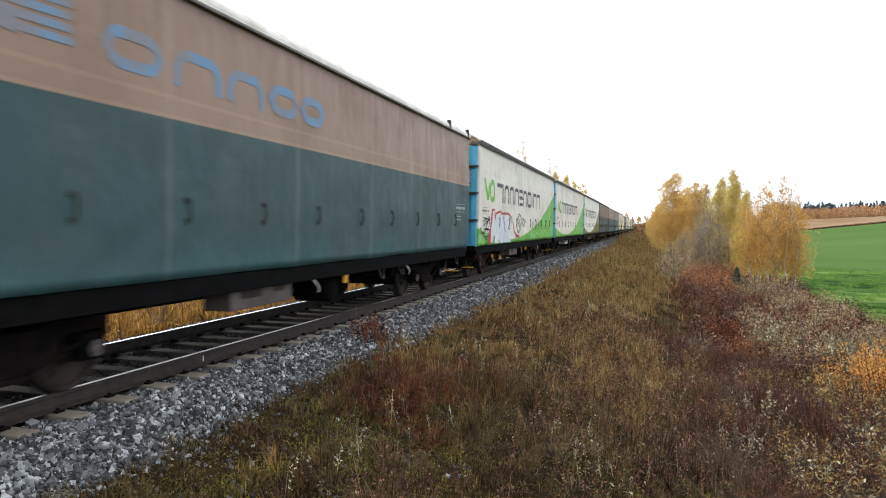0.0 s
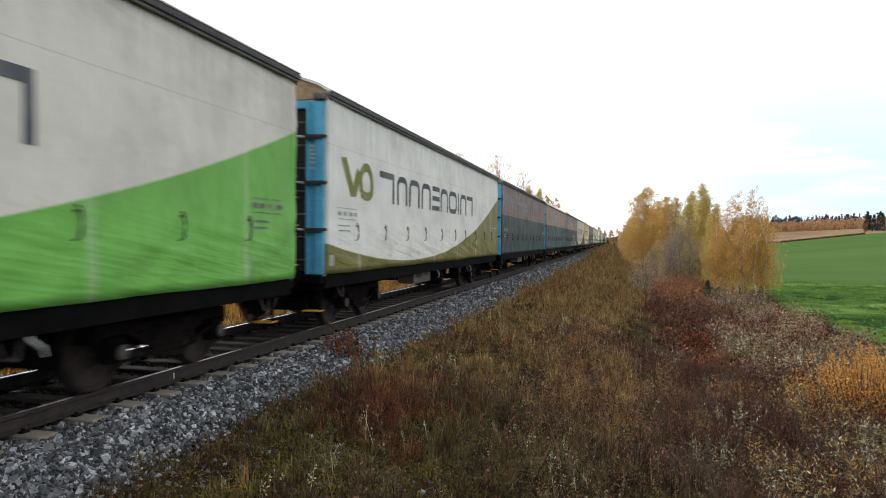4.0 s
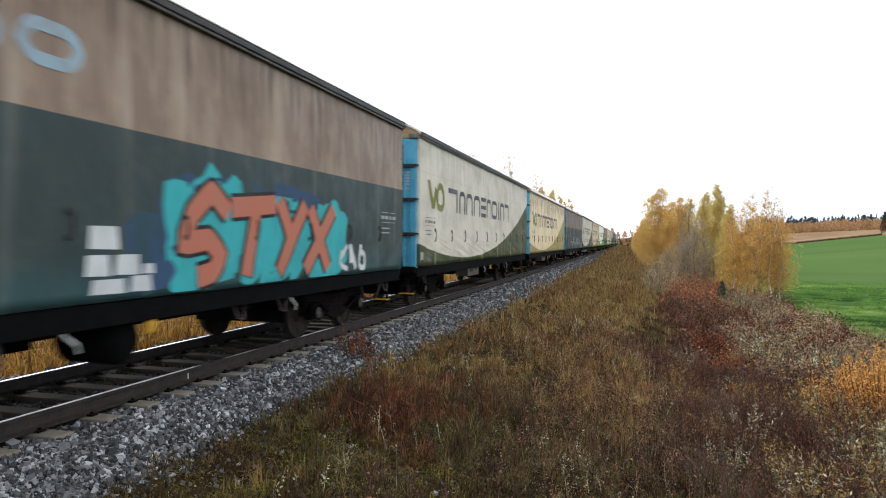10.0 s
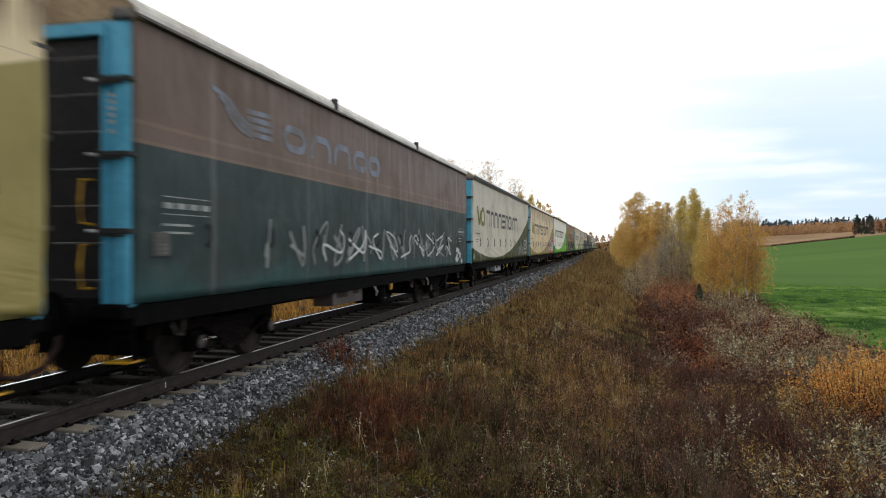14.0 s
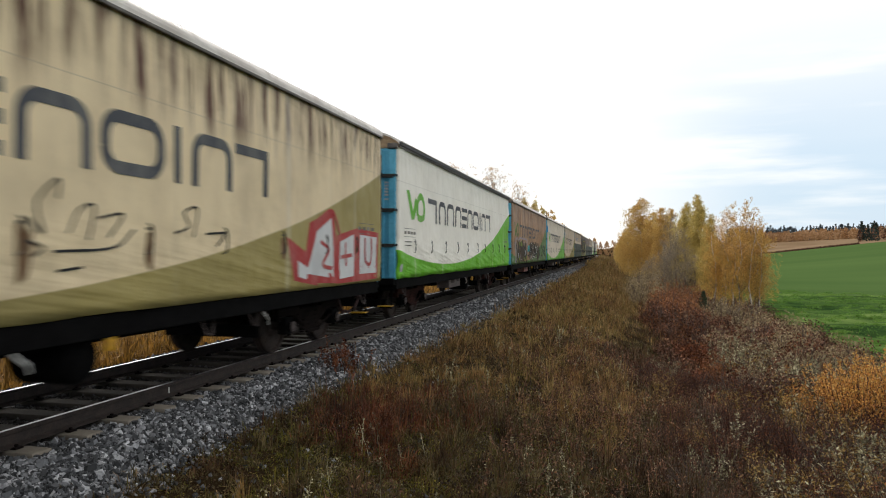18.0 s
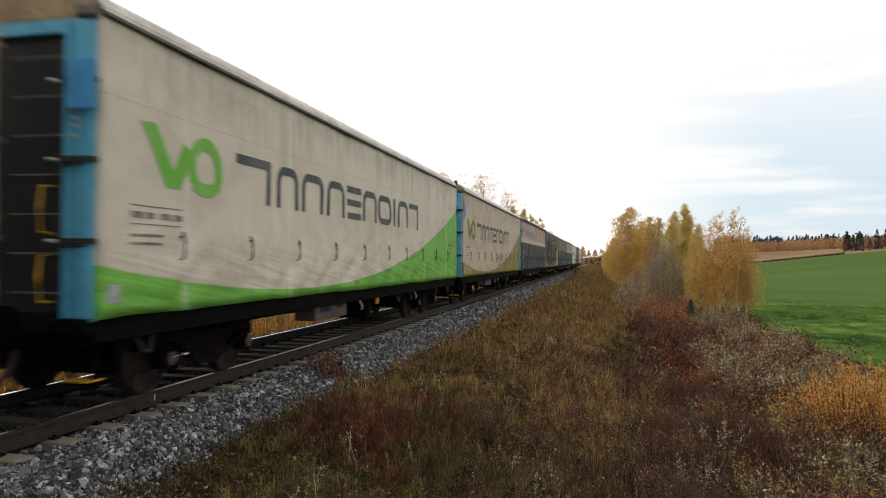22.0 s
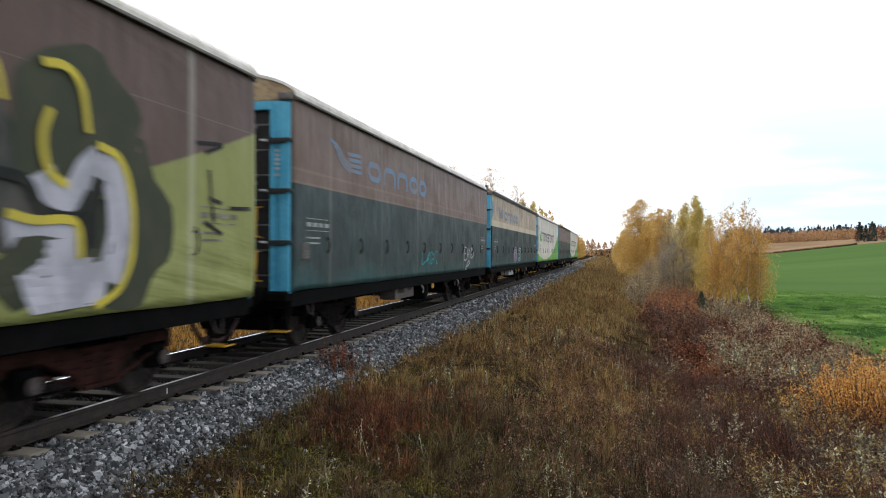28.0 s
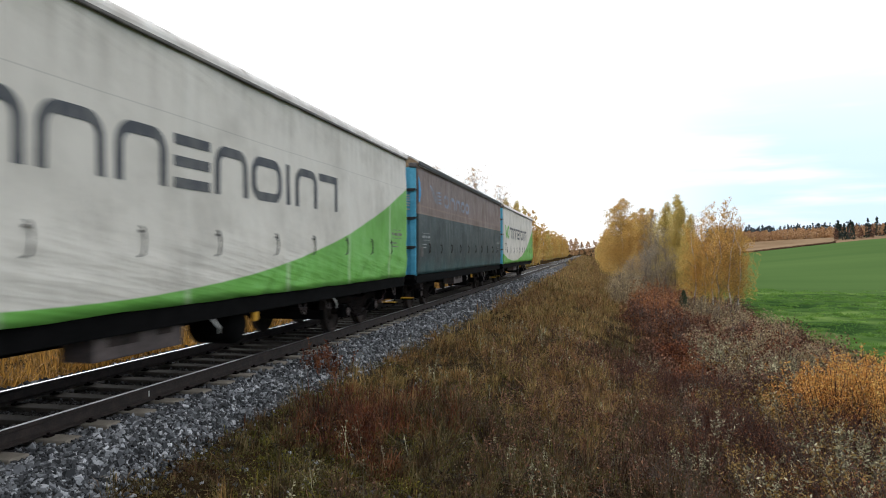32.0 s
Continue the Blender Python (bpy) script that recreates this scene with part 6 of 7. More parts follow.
strokes(17, "spray_outline", G_YELLOW, 0.085, [[(5.55, 2.77), (5.88, 2.67), (6.07, 2.30), (6.09, 1.75), (5.92, 1.37), (5.55, 1.19)], [(4.48, 2.05), (4.78, 2.00), (5.26, 2.00), (5.34, 1.66)], [(4.95, 3.01), (4.86, 2.75), (4.93, 2.46), (5.16, 2.33)],
                                               [(4.86, 3.40), (5.14, 3.43), (5.34, 3.28), (5.43, 2.86)], [(4.32, 2.06), (4.17, 1.74), (4.07, 1.38), (3.88, 1.36)]], 0.044)
strokes(17, "spray_stroke", G_BLACK, 0.05, [[(7.3, 3.05), (7.9, 3.10), (7.5, 2.95)], [(7.6, 2.4), (7.9, 2.35)], [(7.5, 2.1), (7.9, 1.95)], [(7.6, 2.75), (7.7, 2.1)], [(8.1, 2.3), (8.6, 2.32)]])
strokes(18, "spray_scrawl", G_WHITE, 0.04, [[(4.68, 1.88), (4.38, 1.86), (4.35, 1.47), (4.69, 1.48)], [(4.38, 1.67), (4.59, 1.69)], [(4.78, 1.47), (4.92, 1.86), (5.06, 1.54)], [(4.81, 1.63), (5.04, 1.65)], [(5.19, 1.84), (5.36, 1.49), (5.52, 1.89)], [(5.52, 1.89), (5.61, 1.53), (6.00, 1.66), (5.60, 1.87)], [(4.60, 1.13), (4.97, 1.41), (5.36, 1.36), (4.87, 1.24)], [(4.60, 1.21), (4.78, 1.13)]])
scrawl(W[18], "spray_scrawl", G_TEAL, -1.2, 0.6, 1.4, 1.75, 4, 0.03, 82, 19, 0.5)
strokes(19, "spray_scrawl", G_GREYS, 0.06, [[(7.0, 1.25), (7.1, 1.7), (7.35, 1.3), (7.45, 1.7)], [(7.6, 1.6), (7.9, 1.65), (7.7, 1.3), (8.1, 1.35)], [(8.2, 1.7), (8.3, 1.35), (8.5, 1.7)]])
for cy, cz, mat, rim in ((-1.62, 1.58, G_PINK, G_DULL), (0.05, 1.62, G_TEALDARK, G_WHITE)):
    clouds(19, "spray_disc", mat, [(cy, cz, 0.62, 0.40)], 0.006, 0.15)
    strokes(19, "spray_outline", rim, 0.05, [[(cy + 0.58 * math.cos(a), cz + 0.38 * math.sin(a) + 0.04 * math.sin(3 * a)) for a in np.linspace(0.2, 6.2, 12)]], 0.012, 4)
    strokes(19, "spray_stroke", rim, 0.05, [[(cy - 0.26, cz + 0.16), (cy + 0.05, cz + 0.22), (cy + 0.22, cz + 0.08), (cy - 0.10, cz), (cy + 0.26, cz - 0.08), (cy + 0.02, cz - 0.22), (cy - 0.24, cz - 0.14)]], 0.013, 5)

# ---- plants ----
rng = np.random.default_rng(5)


def patches(x, y, size, seed):
    """Smooth random patches over the plan, 0 to 1."""
    g = np.random.default_rng(seed).uniform(0, 1, (97, 97))
    u, v = np.asarray(x) / size + 500.0, np.asarray(y) / size + 500.0
    i, j = np.floor(u).astype(int), np.floor(v).astype(int)
    fu, fv = u - i, v - j
    fu, fv = fu * fu * (3 - 2 * fu), fv * fv * (3 - 2 * fv)
    i0, j0, i1, j1 = i % 97, j % 97, (i + 1) % 97, (j + 1) % 97
    return (g[i0, j0] * (1 - fu) + g[i1, j0] * fu) * (1 - fv) + (g[i0, j1] * (1 - fu) + g[i1, j1] * fu) * fv


def blade_mesh(name, x, y, h, wd, mat, lean=0.35, sink=0.03, heading=None):
    """Grass blades: tapered, bent strips standing on the ground."""
    n = len(x)
    z = ground_z(x, y) - sink
    a = rng.uniform(0, 2 * math.pi, n)
    l = np.abs(rng.normal(lean * 0.6, lean * 0.6, n)) * h
    la = rng.uniform(0, 2 * math.pi, n) if heading is None else heading + rng.normal(0, 0.7, n)
    dx, dy = np.cos(a) * wd / 2, np.sin(a) * wd / 2
    bend = np.clip(l / np.maximum(h, 1e-3), 0, 1.2)
    v = np.empty((n, 5, 3))
    v[:, 0] = np.stack([x - dx, y - dy, z], 1)
    v[:, 1] = np.stack([x + dx, y + dy, z], 1)
    mx_, my_ = x + l * 0.38 * np.cos(la), y + l * 0.38 * np.sin(la)
    zm = z + h * (0.66 - 0.10 * bend)
    v[:, 2] = np.stack([mx_ + dx * 0.8, my_ + dy * 0.8, zm], 1)
    v[:, 3] = np.stack([mx_ - dx * 0.8, my_ - dy * 0.8, zm], 1)
    v[:, 4] = np.stack([x + l * np.cos(la), y + l * np.sin(la), z + h * (1 - 0.48 * bend)], 1)
    b0 = np.arange(n)[:, None] * 5
    f = np.concatenate([b0 + [0, 1, 2], b0 + [0, 2, 3], b0 + [3, 2, 4]], 0)
    return raw_mesh(name, v.reshape(-1, 3), f, mat)


def clumped(n, x0, x1, y0, y1, per, spread, power=1.0):
    """Places in tussocks, denser towards the near end, with the way out from each tussock's middle."""
    m = n // per
    cx_ = np.repeat(rng.uniform(x0, x1, m), per)
    cy_ = np.repeat(y0 + (y1 - y0) * rng.uniform(0, 1, m) ** power, per)
    s = spread * (0.6 + 0.02 * np.maximum(cy_, 0.0))
    dx, dy = rng.normal(0, 1, m * per) * s, rng.normal(0, 1, m * per) * s
    return cx_ + dx, cy_ + dy, np.arctan2(dy, dx)


def by_clump(n, per, lo, hi):
    """One factor for all blades of a clump."""
    return np.repeat(rng.uniform(lo, hi, n // per + 1), per)[:n]


def stuff(name, me, label, category="grass"):
    return tagged(new(name, me), label, category, kind="stuff")


def bank_side(x, y, edge=2.45):
    edge = edge - 0.36 * (1 - ease(y, 10.8, 13.0)) - 0.10
    wob = 0.10 * np.sin(y * 0.9) + 0.09 * np.sin(y * 2.3 + 1.0) + 0.5 * (patches(x, y, 0.35, 3) - 0.5)
    return x + BEND * y * y > edge + wob


def grass_bed(name, n, x0, x1, y0, y1, per, spread, power, scale, w0, w1, lean, label, mat, keep, edge=2.45):
    """A bed of tussocks whose height and density follow patches of a metre or so."""
    x, y, out_ = clumped(n, x0, x1, y0, y1, per, spread, power)
    tall = patches(x, y, 0.9, 21) * 0.4 + patches(x, y, 2.6, 22) * 0.3 + patches(x, y, 0.24, 23) * 0.5 - 0.1
    h = rng.gamma(4.0, scale, len(x)) * by_clump(len(x), per, 0.5, 1.4) * (0.25 + 1.5 * tall) * (0.75 + 0.35 * ease(x, 2.4, 4.5)) * (0.75 + 0.25 * ease(y, 5.0, 11.0))
    k = bank_side(x, y, edge) & keep(x, y)
    return stuff("bank_grass", blade_mesh(name, x[k], y[k], h[k], rng.uniform(w0, w1, k.sum()), mat, lean, 0.03, out_[k]), label)


def dark_here(x, y):
    """Where the bank is brown rather than golden: towards the ditch and the near end."""
    return patches(x, y, 1.6, 31) + 0.25 * patches(x, y, 0.5, 32) + 0.65 * (1 - ease(y, 7.0, 15.0)) + 0.75 * ease(x, 5.8, 8.0) - 0.4 * ease(y, 25, 60) > 0.98


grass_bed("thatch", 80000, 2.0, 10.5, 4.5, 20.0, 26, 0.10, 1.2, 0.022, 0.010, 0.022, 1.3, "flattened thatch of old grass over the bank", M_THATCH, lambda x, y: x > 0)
grass_bed("golden_grass", 70000, 2.2, 9.0, 5.0, 18.0, 80, 0.07, 1.1, 0.056, 0.006, 0.014, 0.9, "dry golden and olive autumn grass on the bank", M_GRASS, lambda x, y: ~dark_here(x, y))
grass_bed("brown_grass", 120000, 2.2, 11.0, 4.0, 18.0, 90, 0.07, 1.1, 0.050, 0.006, 0.014, 0.9, "withered dark brown grass low on the bank", M_GRASSDARK, dark_here)
grass_bed("golden_grass_mid", 80000, 2.2, 10.5, 16.0, 46.0, 36, 0.07, 1.25, 0.058, 0.012, 0.024, 0.9, "dry golden grass in tussocks along the bank", M_GRASS, lambda x, y: ~dark_here(x, y))
grass_bed("brown_grass_mid", 50000, 2.2, 12.0, 16.0, 46.0, 36, 0.07, 1.2, 0.050, 0.012, 0.024, 0.9, "withered brown grass along the bank", M_GRASSDARK, dark_here)
grass_bed("bank_grass_far", 70000, 2.2, 12.0, 42.0, 125.0, 12, 0.10, 1.4, 0.072, 0.02, 0.05, 0.8, "dry golden grass farther along the bank", M_GRASS, lambda x, y: x > 0)
grass_bed("bank_grass_behind", 75000, 2.2, 12.0, -9.0, 5.2, 40, 0.06, 1.0, 0.045, 0.008, 0.018, 0.9, "dry brown grass at the crossing's approach", M_GRASSDARK, lambda x, y: np.hypot(x - 6.5, y) > 1.3)
x, y, _ = clumped(24000, 2.2, 14.0, 115.0, 400.0, 10, 0.12, 1.3)
stuff("bank_grass", blade_mesh("bank_grass_end", x - BEND * y * y, y, rng.gamma(5.0, 0.10, len(x)), rng.uniform(0.08, 0.2, len(x)), M_GRASS, 0.7), "dry grass at the far end of the bank")
x, y, out_ = clumped(60000, 2.2, 8.0, 4.0, 16.0, 60, 0.12, 1.3)
k = bank_side(x, y, 2.3) & (patches(x, y, 0.8, 41) + 0.4 * (1 - ease(np.hypot(x - 3.6, (y - 7.6) * 0.6), 0.4, 2.0)) > 0.66)
stuff("low_green_plants", blade_mesh("low_green_plants", x[k], y[k], rng.gamma(4.0, 0.022, k.sum()), rng.uniform(0.008, 0.02, k.sum()), M_MOSS, 0.9, 0.03, out_[k]), "yellow-green moss and low herbs among the grass")
x, y, out_ = clumped(40000, -8.0, -2.5, 2.0, 90.0, 14, 0.09, 1.6)
stuff("straw_grass", blade_mesh("straw_grass", x, y, rng.gamma(5.0, 0.09, len(x)) * (0.5 + patches(x, y, 1.2, 91)), rng.uniform(0.012, 0.03, len(x)), M_STRAW, 0.8, 0.03, out_), "tall straw-yellow grass beyond the track")
x, y, out_ = clumped(60000, 13.5, 60.0, 20.0, 88.0, 60, 0.35, 1.3)
k = (x > 13.6 + 0.02 * y) & (patches(x * 0.5, y, 2.5, 51) > 0.42)
M_FIELDWEED = foliage("field_weeds", [(0.0, (0.088, 0.186, 0.034)), (0.5, (0.144, 0.272, 0.050)), (1.0, (0.263, 0.410, 0.081))], 0.16, 0.15, 0.65, 0.45)
stuff("field_weeds", blade_mesh("field_weeds", x[k], y[k], rng.gamma(4.0, 0.022, k.sum()), rng.uniform(0.03, 0.09, k.sum()), M_FIELDWEED, 1.0), "patchy green weeds at the field's edge", "weeds")


def leaf_cloud(cx_, cy_, cz_, size, tri=False):
    """Leaf quads, one island each, round given places."""
    n = len(cx_)
    c = np.stack([cx_, cy_, cz_], 1)
    u = rng.normal(0, 1, (n, 3))
    u /= np.linalg.norm(u, axis=1)[:, None]
    w = rng.normal(0, 1, (n, 3))
    w -= (w * u).sum(1)[:, None] * u
    w /= np.linalg.norm(w, axis=1)[:, None]
    s = size[:, None]
    if tri:
        v = np.stack([c - u * s * 0.45 + w * s * 0.34, c - u * s * 0.45 - w * s * 0.34, c + u * s * 0.55], 1)
        return v.reshape(-1, 3), np.arange(n * 3).reshape(n, 3)
    v = np.stack([c - u * s * 0.5, c + w * s * 0.28, c + u * s * 0.5, c - w * s * 0.28], 1)
    return v.reshape(-1, 3), np.arange(n * 4).reshape(n, 4)


def weed_stalks(name, x, y, h, mat, label, per=16, size=0.028):
    """Upright leafy stalks, joined."""
    n = len(x)
    z = ground_z(x, y)
    l = rng.normal(0, 0.18, (n, 2)) * h[:, None]
    t = rng.uniform(0.25, 1.0, (n, per)) ** 0.7
    cx_ = x[:, None] + l[:, :1] * t + rng.normal(0, 0.05, (n, per)) * h[:, None]
    cy_ = y[:, None] + l[:, 1:] * t + rng.normal(0, 0.05, (n, per)) * h[:, None]
    cz_ = z[:, None] + h[:, None] * t
    v, f = leaf_cloud(cx_.ravel(), cy_.ravel(), cz_.ravel(), rng.uniform(0.6, 1.5, n * per) * size * (1 + 0.03 * np.repeat(y, per)))
    w = 0.003 * (1 + 0.05 * y)
    a = rng.uniform(0, 3.14, n)
    dx, dy = np.cos(a) * w, np.sin(a) * w
    sv = np.stack([np.stack([x - dx, y - dy, z - 0.02], 1), np.stack([x + dx, y + dy, z - 0.02], 1),
                   np.stack([x + l[:, 0] + dx * .5, y + l[:, 1] + dy * .5, z + h], 1), np.stack([x + l[:, 0] - dx * .5, y + l[:, 1] - dy * .5, z + h], 1)], 1).reshape(-1, 3)
    f2 = np.arange(n * 4).reshape(n, 4) + len(v)
    return stuff(name, raw_mesh(name, np.concatenate([v, sv]), np.concatenate([f, f2]), mat), label, "weeds")


def scatter(n, x0, x1, y0, y1, power=1.3, edge=2.6, seed=61, size=0.8, over=0.5):
    """Places on the bank, only inside patches of their own."""
    x = rng.uniform(x0, x1, n)
    y = y0 + (y1 - y0) * rng.uniform(0, 1, n) ** power
    k = bank_side(x, y, edge) & (patches(x, y, size, seed) + rng.normal(0, 0.12, n) > over)
    return x[k], y[k]


def litter(name, n, x0, x1, y0, y1, zmax, size, mat, label, power=1.5, edge=2.5, seed=71, over=0.5):
    """Small leaves close over the ground."""
    x, y = scatter(n, x0, x1, y0, y1, power, edge, seed, 0.7, over)
    v, f = leaf_cloud(x, y, ground_z(x, y) + 0.02 + rng.uniform(0, 1, len(x)) ** 1.6 * zmax, rng.uniform(0.6, 1.5, len(x)) * size * (0.8 + 0.03 * y))
    return stuff(name, raw_mesh(name, v, f, mat), label, "weeds")


litter("herb_leaves", 80000, 2.4, 10.0, 4.0, 22.0, 0.26, 0.024, M_GRASSDARK, "withered herb leaves over the bank", 1.3, 2.5, 72, 0.4)
litter("herb_leaves", 80000, 2.3, 7.0, 4.0, 14.0, 0.12, 0.020, M_MOSS, "small green leaves low in the grass", 1.3, 2.3, 41, 0.56)
litter("brown_leaves", 40000, 5.0, 12.0, 4.0, 24.0, 0.35, 0.030, M_BROWN, "dark withered leaves over the bank", 1.2, 2.5, 73, 0.45)
litter("red_leaves", 30000, 5.5, 9.8, 6.5, 24.0, 0.36, 0.032, M_RED, "rust-red small leaves over the bank", 1.2, 2.5, 74, 0.60)
litter("pale_leaves", 5000, 4.2, 10.0, 5.0, 20.0, 0.38, 0.021, M_SAGE, "pale withered leaves and seed heads", 1.3, 2.5, 75, 0.6)
x, y = scatter(2600, 4.2, 9.0, 5.0, 24.0, 1.2, 2.6, 81, 1.1, 0.52)
weed_stalks("brown_weeds", x, y, rng.uniform(0.2, 0.55, len(x)), M_BROWN, "withered grey-brown weed stalks with seed heads", 18, 0.022)
grass_bed("red_grass", 22000, 2.3, 5.2, 6.8, 12.5, 30, 0.05, 1.0, 0.055, 0.006, 0.013, 1.0, "rust-red dry grass in a patch near the gravel", M_REDGRASS, lambda x, y: np.hypot((x - 3.35) / 1.2, (y - 9.8) / 2.2) + 0.9 * patches(x, y, 0.45, 82) + 0.4 * patches(x, y, 0.15, 84) < 1.42, 2.35)
x, y = rng.normal(1.98, 0.16, 46), rng.normal(11.5, 0.30, 46)
weed_stalks("rust_weeds", x, y, rng.uniform(0.2, 0.55, len(x)), M_REDGRASS, "tall rust-red weed tuft at the gravel's edge", 20, 0.030)
x, y = scatter(1100, 3.5, 10.0, 5.0, 25.0, 1.2, 2.6, 83, 0.6, 0.66)
weed_stalks("sage_weeds", x, y, rng.uniform(0.2, 0.5, len(x)), M_SAGE, "grey-green seeding weeds", 14, 0.024)


def bush_master(mat, stems, per, h, spread, size, label, seed, low=0.35, twig=None):
    """A many-stemmed shrub: upright shoots with narrow leaves set along them."""
    r = random.Random(seed)
    top = thing("bush", label, "bush", "bushes along the ditch")
    bm = bmesh.new()
    q, d, s_ = [], [], []
    for _ in range(stems):
        a, e = r.uniform(0, 6.28), math.sqrt(r.random())
        lean = spread * 0.55 * e
        bx, by = 0.5 * spread * e * math.cos(a), 0.5 * spread * e * math.sin(a)
        hh = h * r.uniform(0.5, 1.0) * (1 - 0.22 * e * e)
        pts = [Vector((bx + lean * math.cos(a) * j ** 1.3 + r.gauss(0, .03), by + lean * math.sin(a) * j ** 1.3 + r.gauss(0, .03), -0.05 + hh * j)) for j in (0.0, 0.4, 0.75, 1.0)]
        tube(bm, pts, [0.008, 0.006, 0.004, 0.0015], 3)
        for _ in range(per):
            t = (low + (1 - low) * r.random()) * 3
            i = min(int(t), 2)
            q.append(pts[i].lerp(pts[i + 1], t - i))
            b = r.uniform(0, 6.28)
            d.append((math.cos(b), math.sin(b), r.uniform(-0.2, 1.3)))
            s_.append(size * r.uniform(0.55, 1.3))
    part("branchwork", bm, twig or M_TWIG, top)["kind"] = "stuff"
    q, d, s_ = np.array([tuple(v) for v in q]), np.array(d), np.array(s_)[:, None]
    d /= np.linalg.norm(d, axis=1)[:, None]
    w = np.cross(d, rng.normal(0, 1, d.shape))
    w /= np.linalg.norm(w, axis=1)[:, None]
    q = q + d * 0.012
    v = np.stack([q, q + d * s_ * 0.5 + w * s_ * 0.20, q + d * s_, q + d * s_ * 0.5 - w * s_ * 0.20], 1)
    ob = new("foliage", raw_mesh("foliage", v.reshape(-1, 3), np.arange(len(q) * 4).reshape(-1, 4), mat))
    ob.parent = top
    return top


def dome_master(mat, leaves, h, w, size, label, seed, twigs=24):
    """A rounded bush seen from far: a lumpy dome of fine leaves over thin stems."""
    r = random.Random(seed)
    g = np.random.default_rng(seed)
    top = thing("bush", label, "bush", "bushes along the ditch")
    bm = bmesh.new()
    for _ in range(twigs):
        a, e = r.uniform(0, 6.28), r.random()
        tube(bm, [(0.3 * e * math.cos(a), 0.3 * e * math.sin(a), -0.05), (0.6 * w * e * math.cos(a), 0.6 * w * e * math.sin(a), h * 0.5), (0.85 * w * e * math.cos(a), 0.85 * w * e * math.sin(a), h * (0.80 - 0.4 * e * e))], [0.012, 0.009, 0.003], 3)
    part("branchwork", bm, M_TWIG, top)["kind"] = "stuff"
    d = g.normal(0, 1, (leaves, 3))
    d[:, 2] = np.abs(d[:, 2])
    d /= np.linalg.norm(d, axis=1)[:, None]
    lump = 0.72 + 0.28 * np.sin(d[:, 0] * 5 + seed) * np.sin(d[:, 1] * 6 + 2) + 0.12 * np.sin(d[:, 0] * 13) * np.sin(d[:, 2] * 11 + d[:, 1] * 9)
    rad = lump * g.uniform(0, 1, leaves) ** 0.40 + g.normal(0, 0.05, leaves)
    v, f = leaf_cloud(d[:, 0] * rad * w, d[:, 1] * rad * w, np.maximum(d[:, 2] * rad * h, 0.03), g.uniform(0.6, 1.4, leaves) * size, True)
    ob = new("foliage", raw_mesh("foliage", v, f, mat))
    ob.parent = top
    return top


bushes = {
    "red": bush_master(M_RED, 60, 15, 1.35, 0.9, 0.050, "rust-red leafy willow bush beside the ditch", 1, 0.25, M_TWIGRED),
    "red2": bush_master(M_MAROON, 95, 11, 1.2, 0.95, 0.042, "dense dark maroon thicket beside the ditch", 2, 0.4, M_TWIGRED),
    "orange": bush_master(M_ORANGE, 80, 34, 1.45, 0.85, 0.050, "orange autumn bush beside the ditch", 3, 0.45, M_TWIGRED),
    "sage": bush_master(M_SAGE, 30, 20, 1.35, 0.75, 0.080, "grey-green willow shoots with pale narrow leaves", 4, 0.3),
    "yellow": bush_master(M_OCHRE, 32, 20, 1.25, 0.7, 0.072, "ochre willow shoots with narrow leaves", 14, 0.3),
    "brown": bush_master(M_BROWN, 80, 9, 1.1, 0.9, 0.034, "withered brown thicket of thin stems", 5, 0.45),
    "dark": bush_master(M_BROWN, 100, 3, 1.0, 1.0, 0.028, "dark bare thicket of thin stems", 6, 0.5),
    "far_red": dome_master(M_RED, 3400, 1.35, 0.95, 0.06, "rust-red willow bush along the ditch", 7),
    "far_sage": dome_master(M_SAGEFAR, 2600, 1.25, 0.95, 0.06, "grey-green willow bush along the ditch", 8),
    "far_brown": dome_master(M_BROWN, 2400, 1.15, 1.0, 0.055, "withered brown thicket along the ditch", 9, 40),
    "far_orange": dome_master(M_RUSTBUSH, 3000, 1.40, 1.0, 0.06, "smooth rust-orange bush along the ditch", 10),
}
r = random.Random(11)
placed = set()


def plant(kind, x, y, s=1.0):
    z = float(ground_z(x, y))
    m = Matrix.Translation((x, y, z)) @ Matrix.Rotation(r.uniform(0, 6.28), 4, "Z") @ Matrix.Diagonal((s * r.uniform(0.85, 1.15), s, s * r.uniform(0.8, 1.2), 1))
    if kind in placed:
        ob = copy_thing(bushes[kind], m)
        ob.scale = m.to_scale()
    else:
        ob = bushes[kind]
        ob.matrix_basis = m
        placed.add(kind)
    return ob


for _ in range(185):
    y = 7.0 + 16.0 * r.random() ** 1.05
    x = r.uniform(6.7 + 0.03 * y, 13.4)
    u = min(max((x - 8.4) / 3.6, 0), 1)
    v = 1 - abs(x - 8.8) / 1.8 if abs(x - 8.8) < 1.8 else 0
    kind = r.choices(("red", "red2", "brown", "dark", "sage", "yellow", "orange"), (0.5 + 1.0 * v, 1.4 + 4.2 * v, 2.0 - 1.0 * u, 1.3 - 0.9 * u, 0.5 + 1.3 * u, 0.35 + 0.6 * u, 0.0 + 0.02 * u))[0]
    plant(kind, x, y, r.uniform(0.75, 1.1) * (0.45 + 0.17 * (x - 6.9) if x < 10 else 1.0))
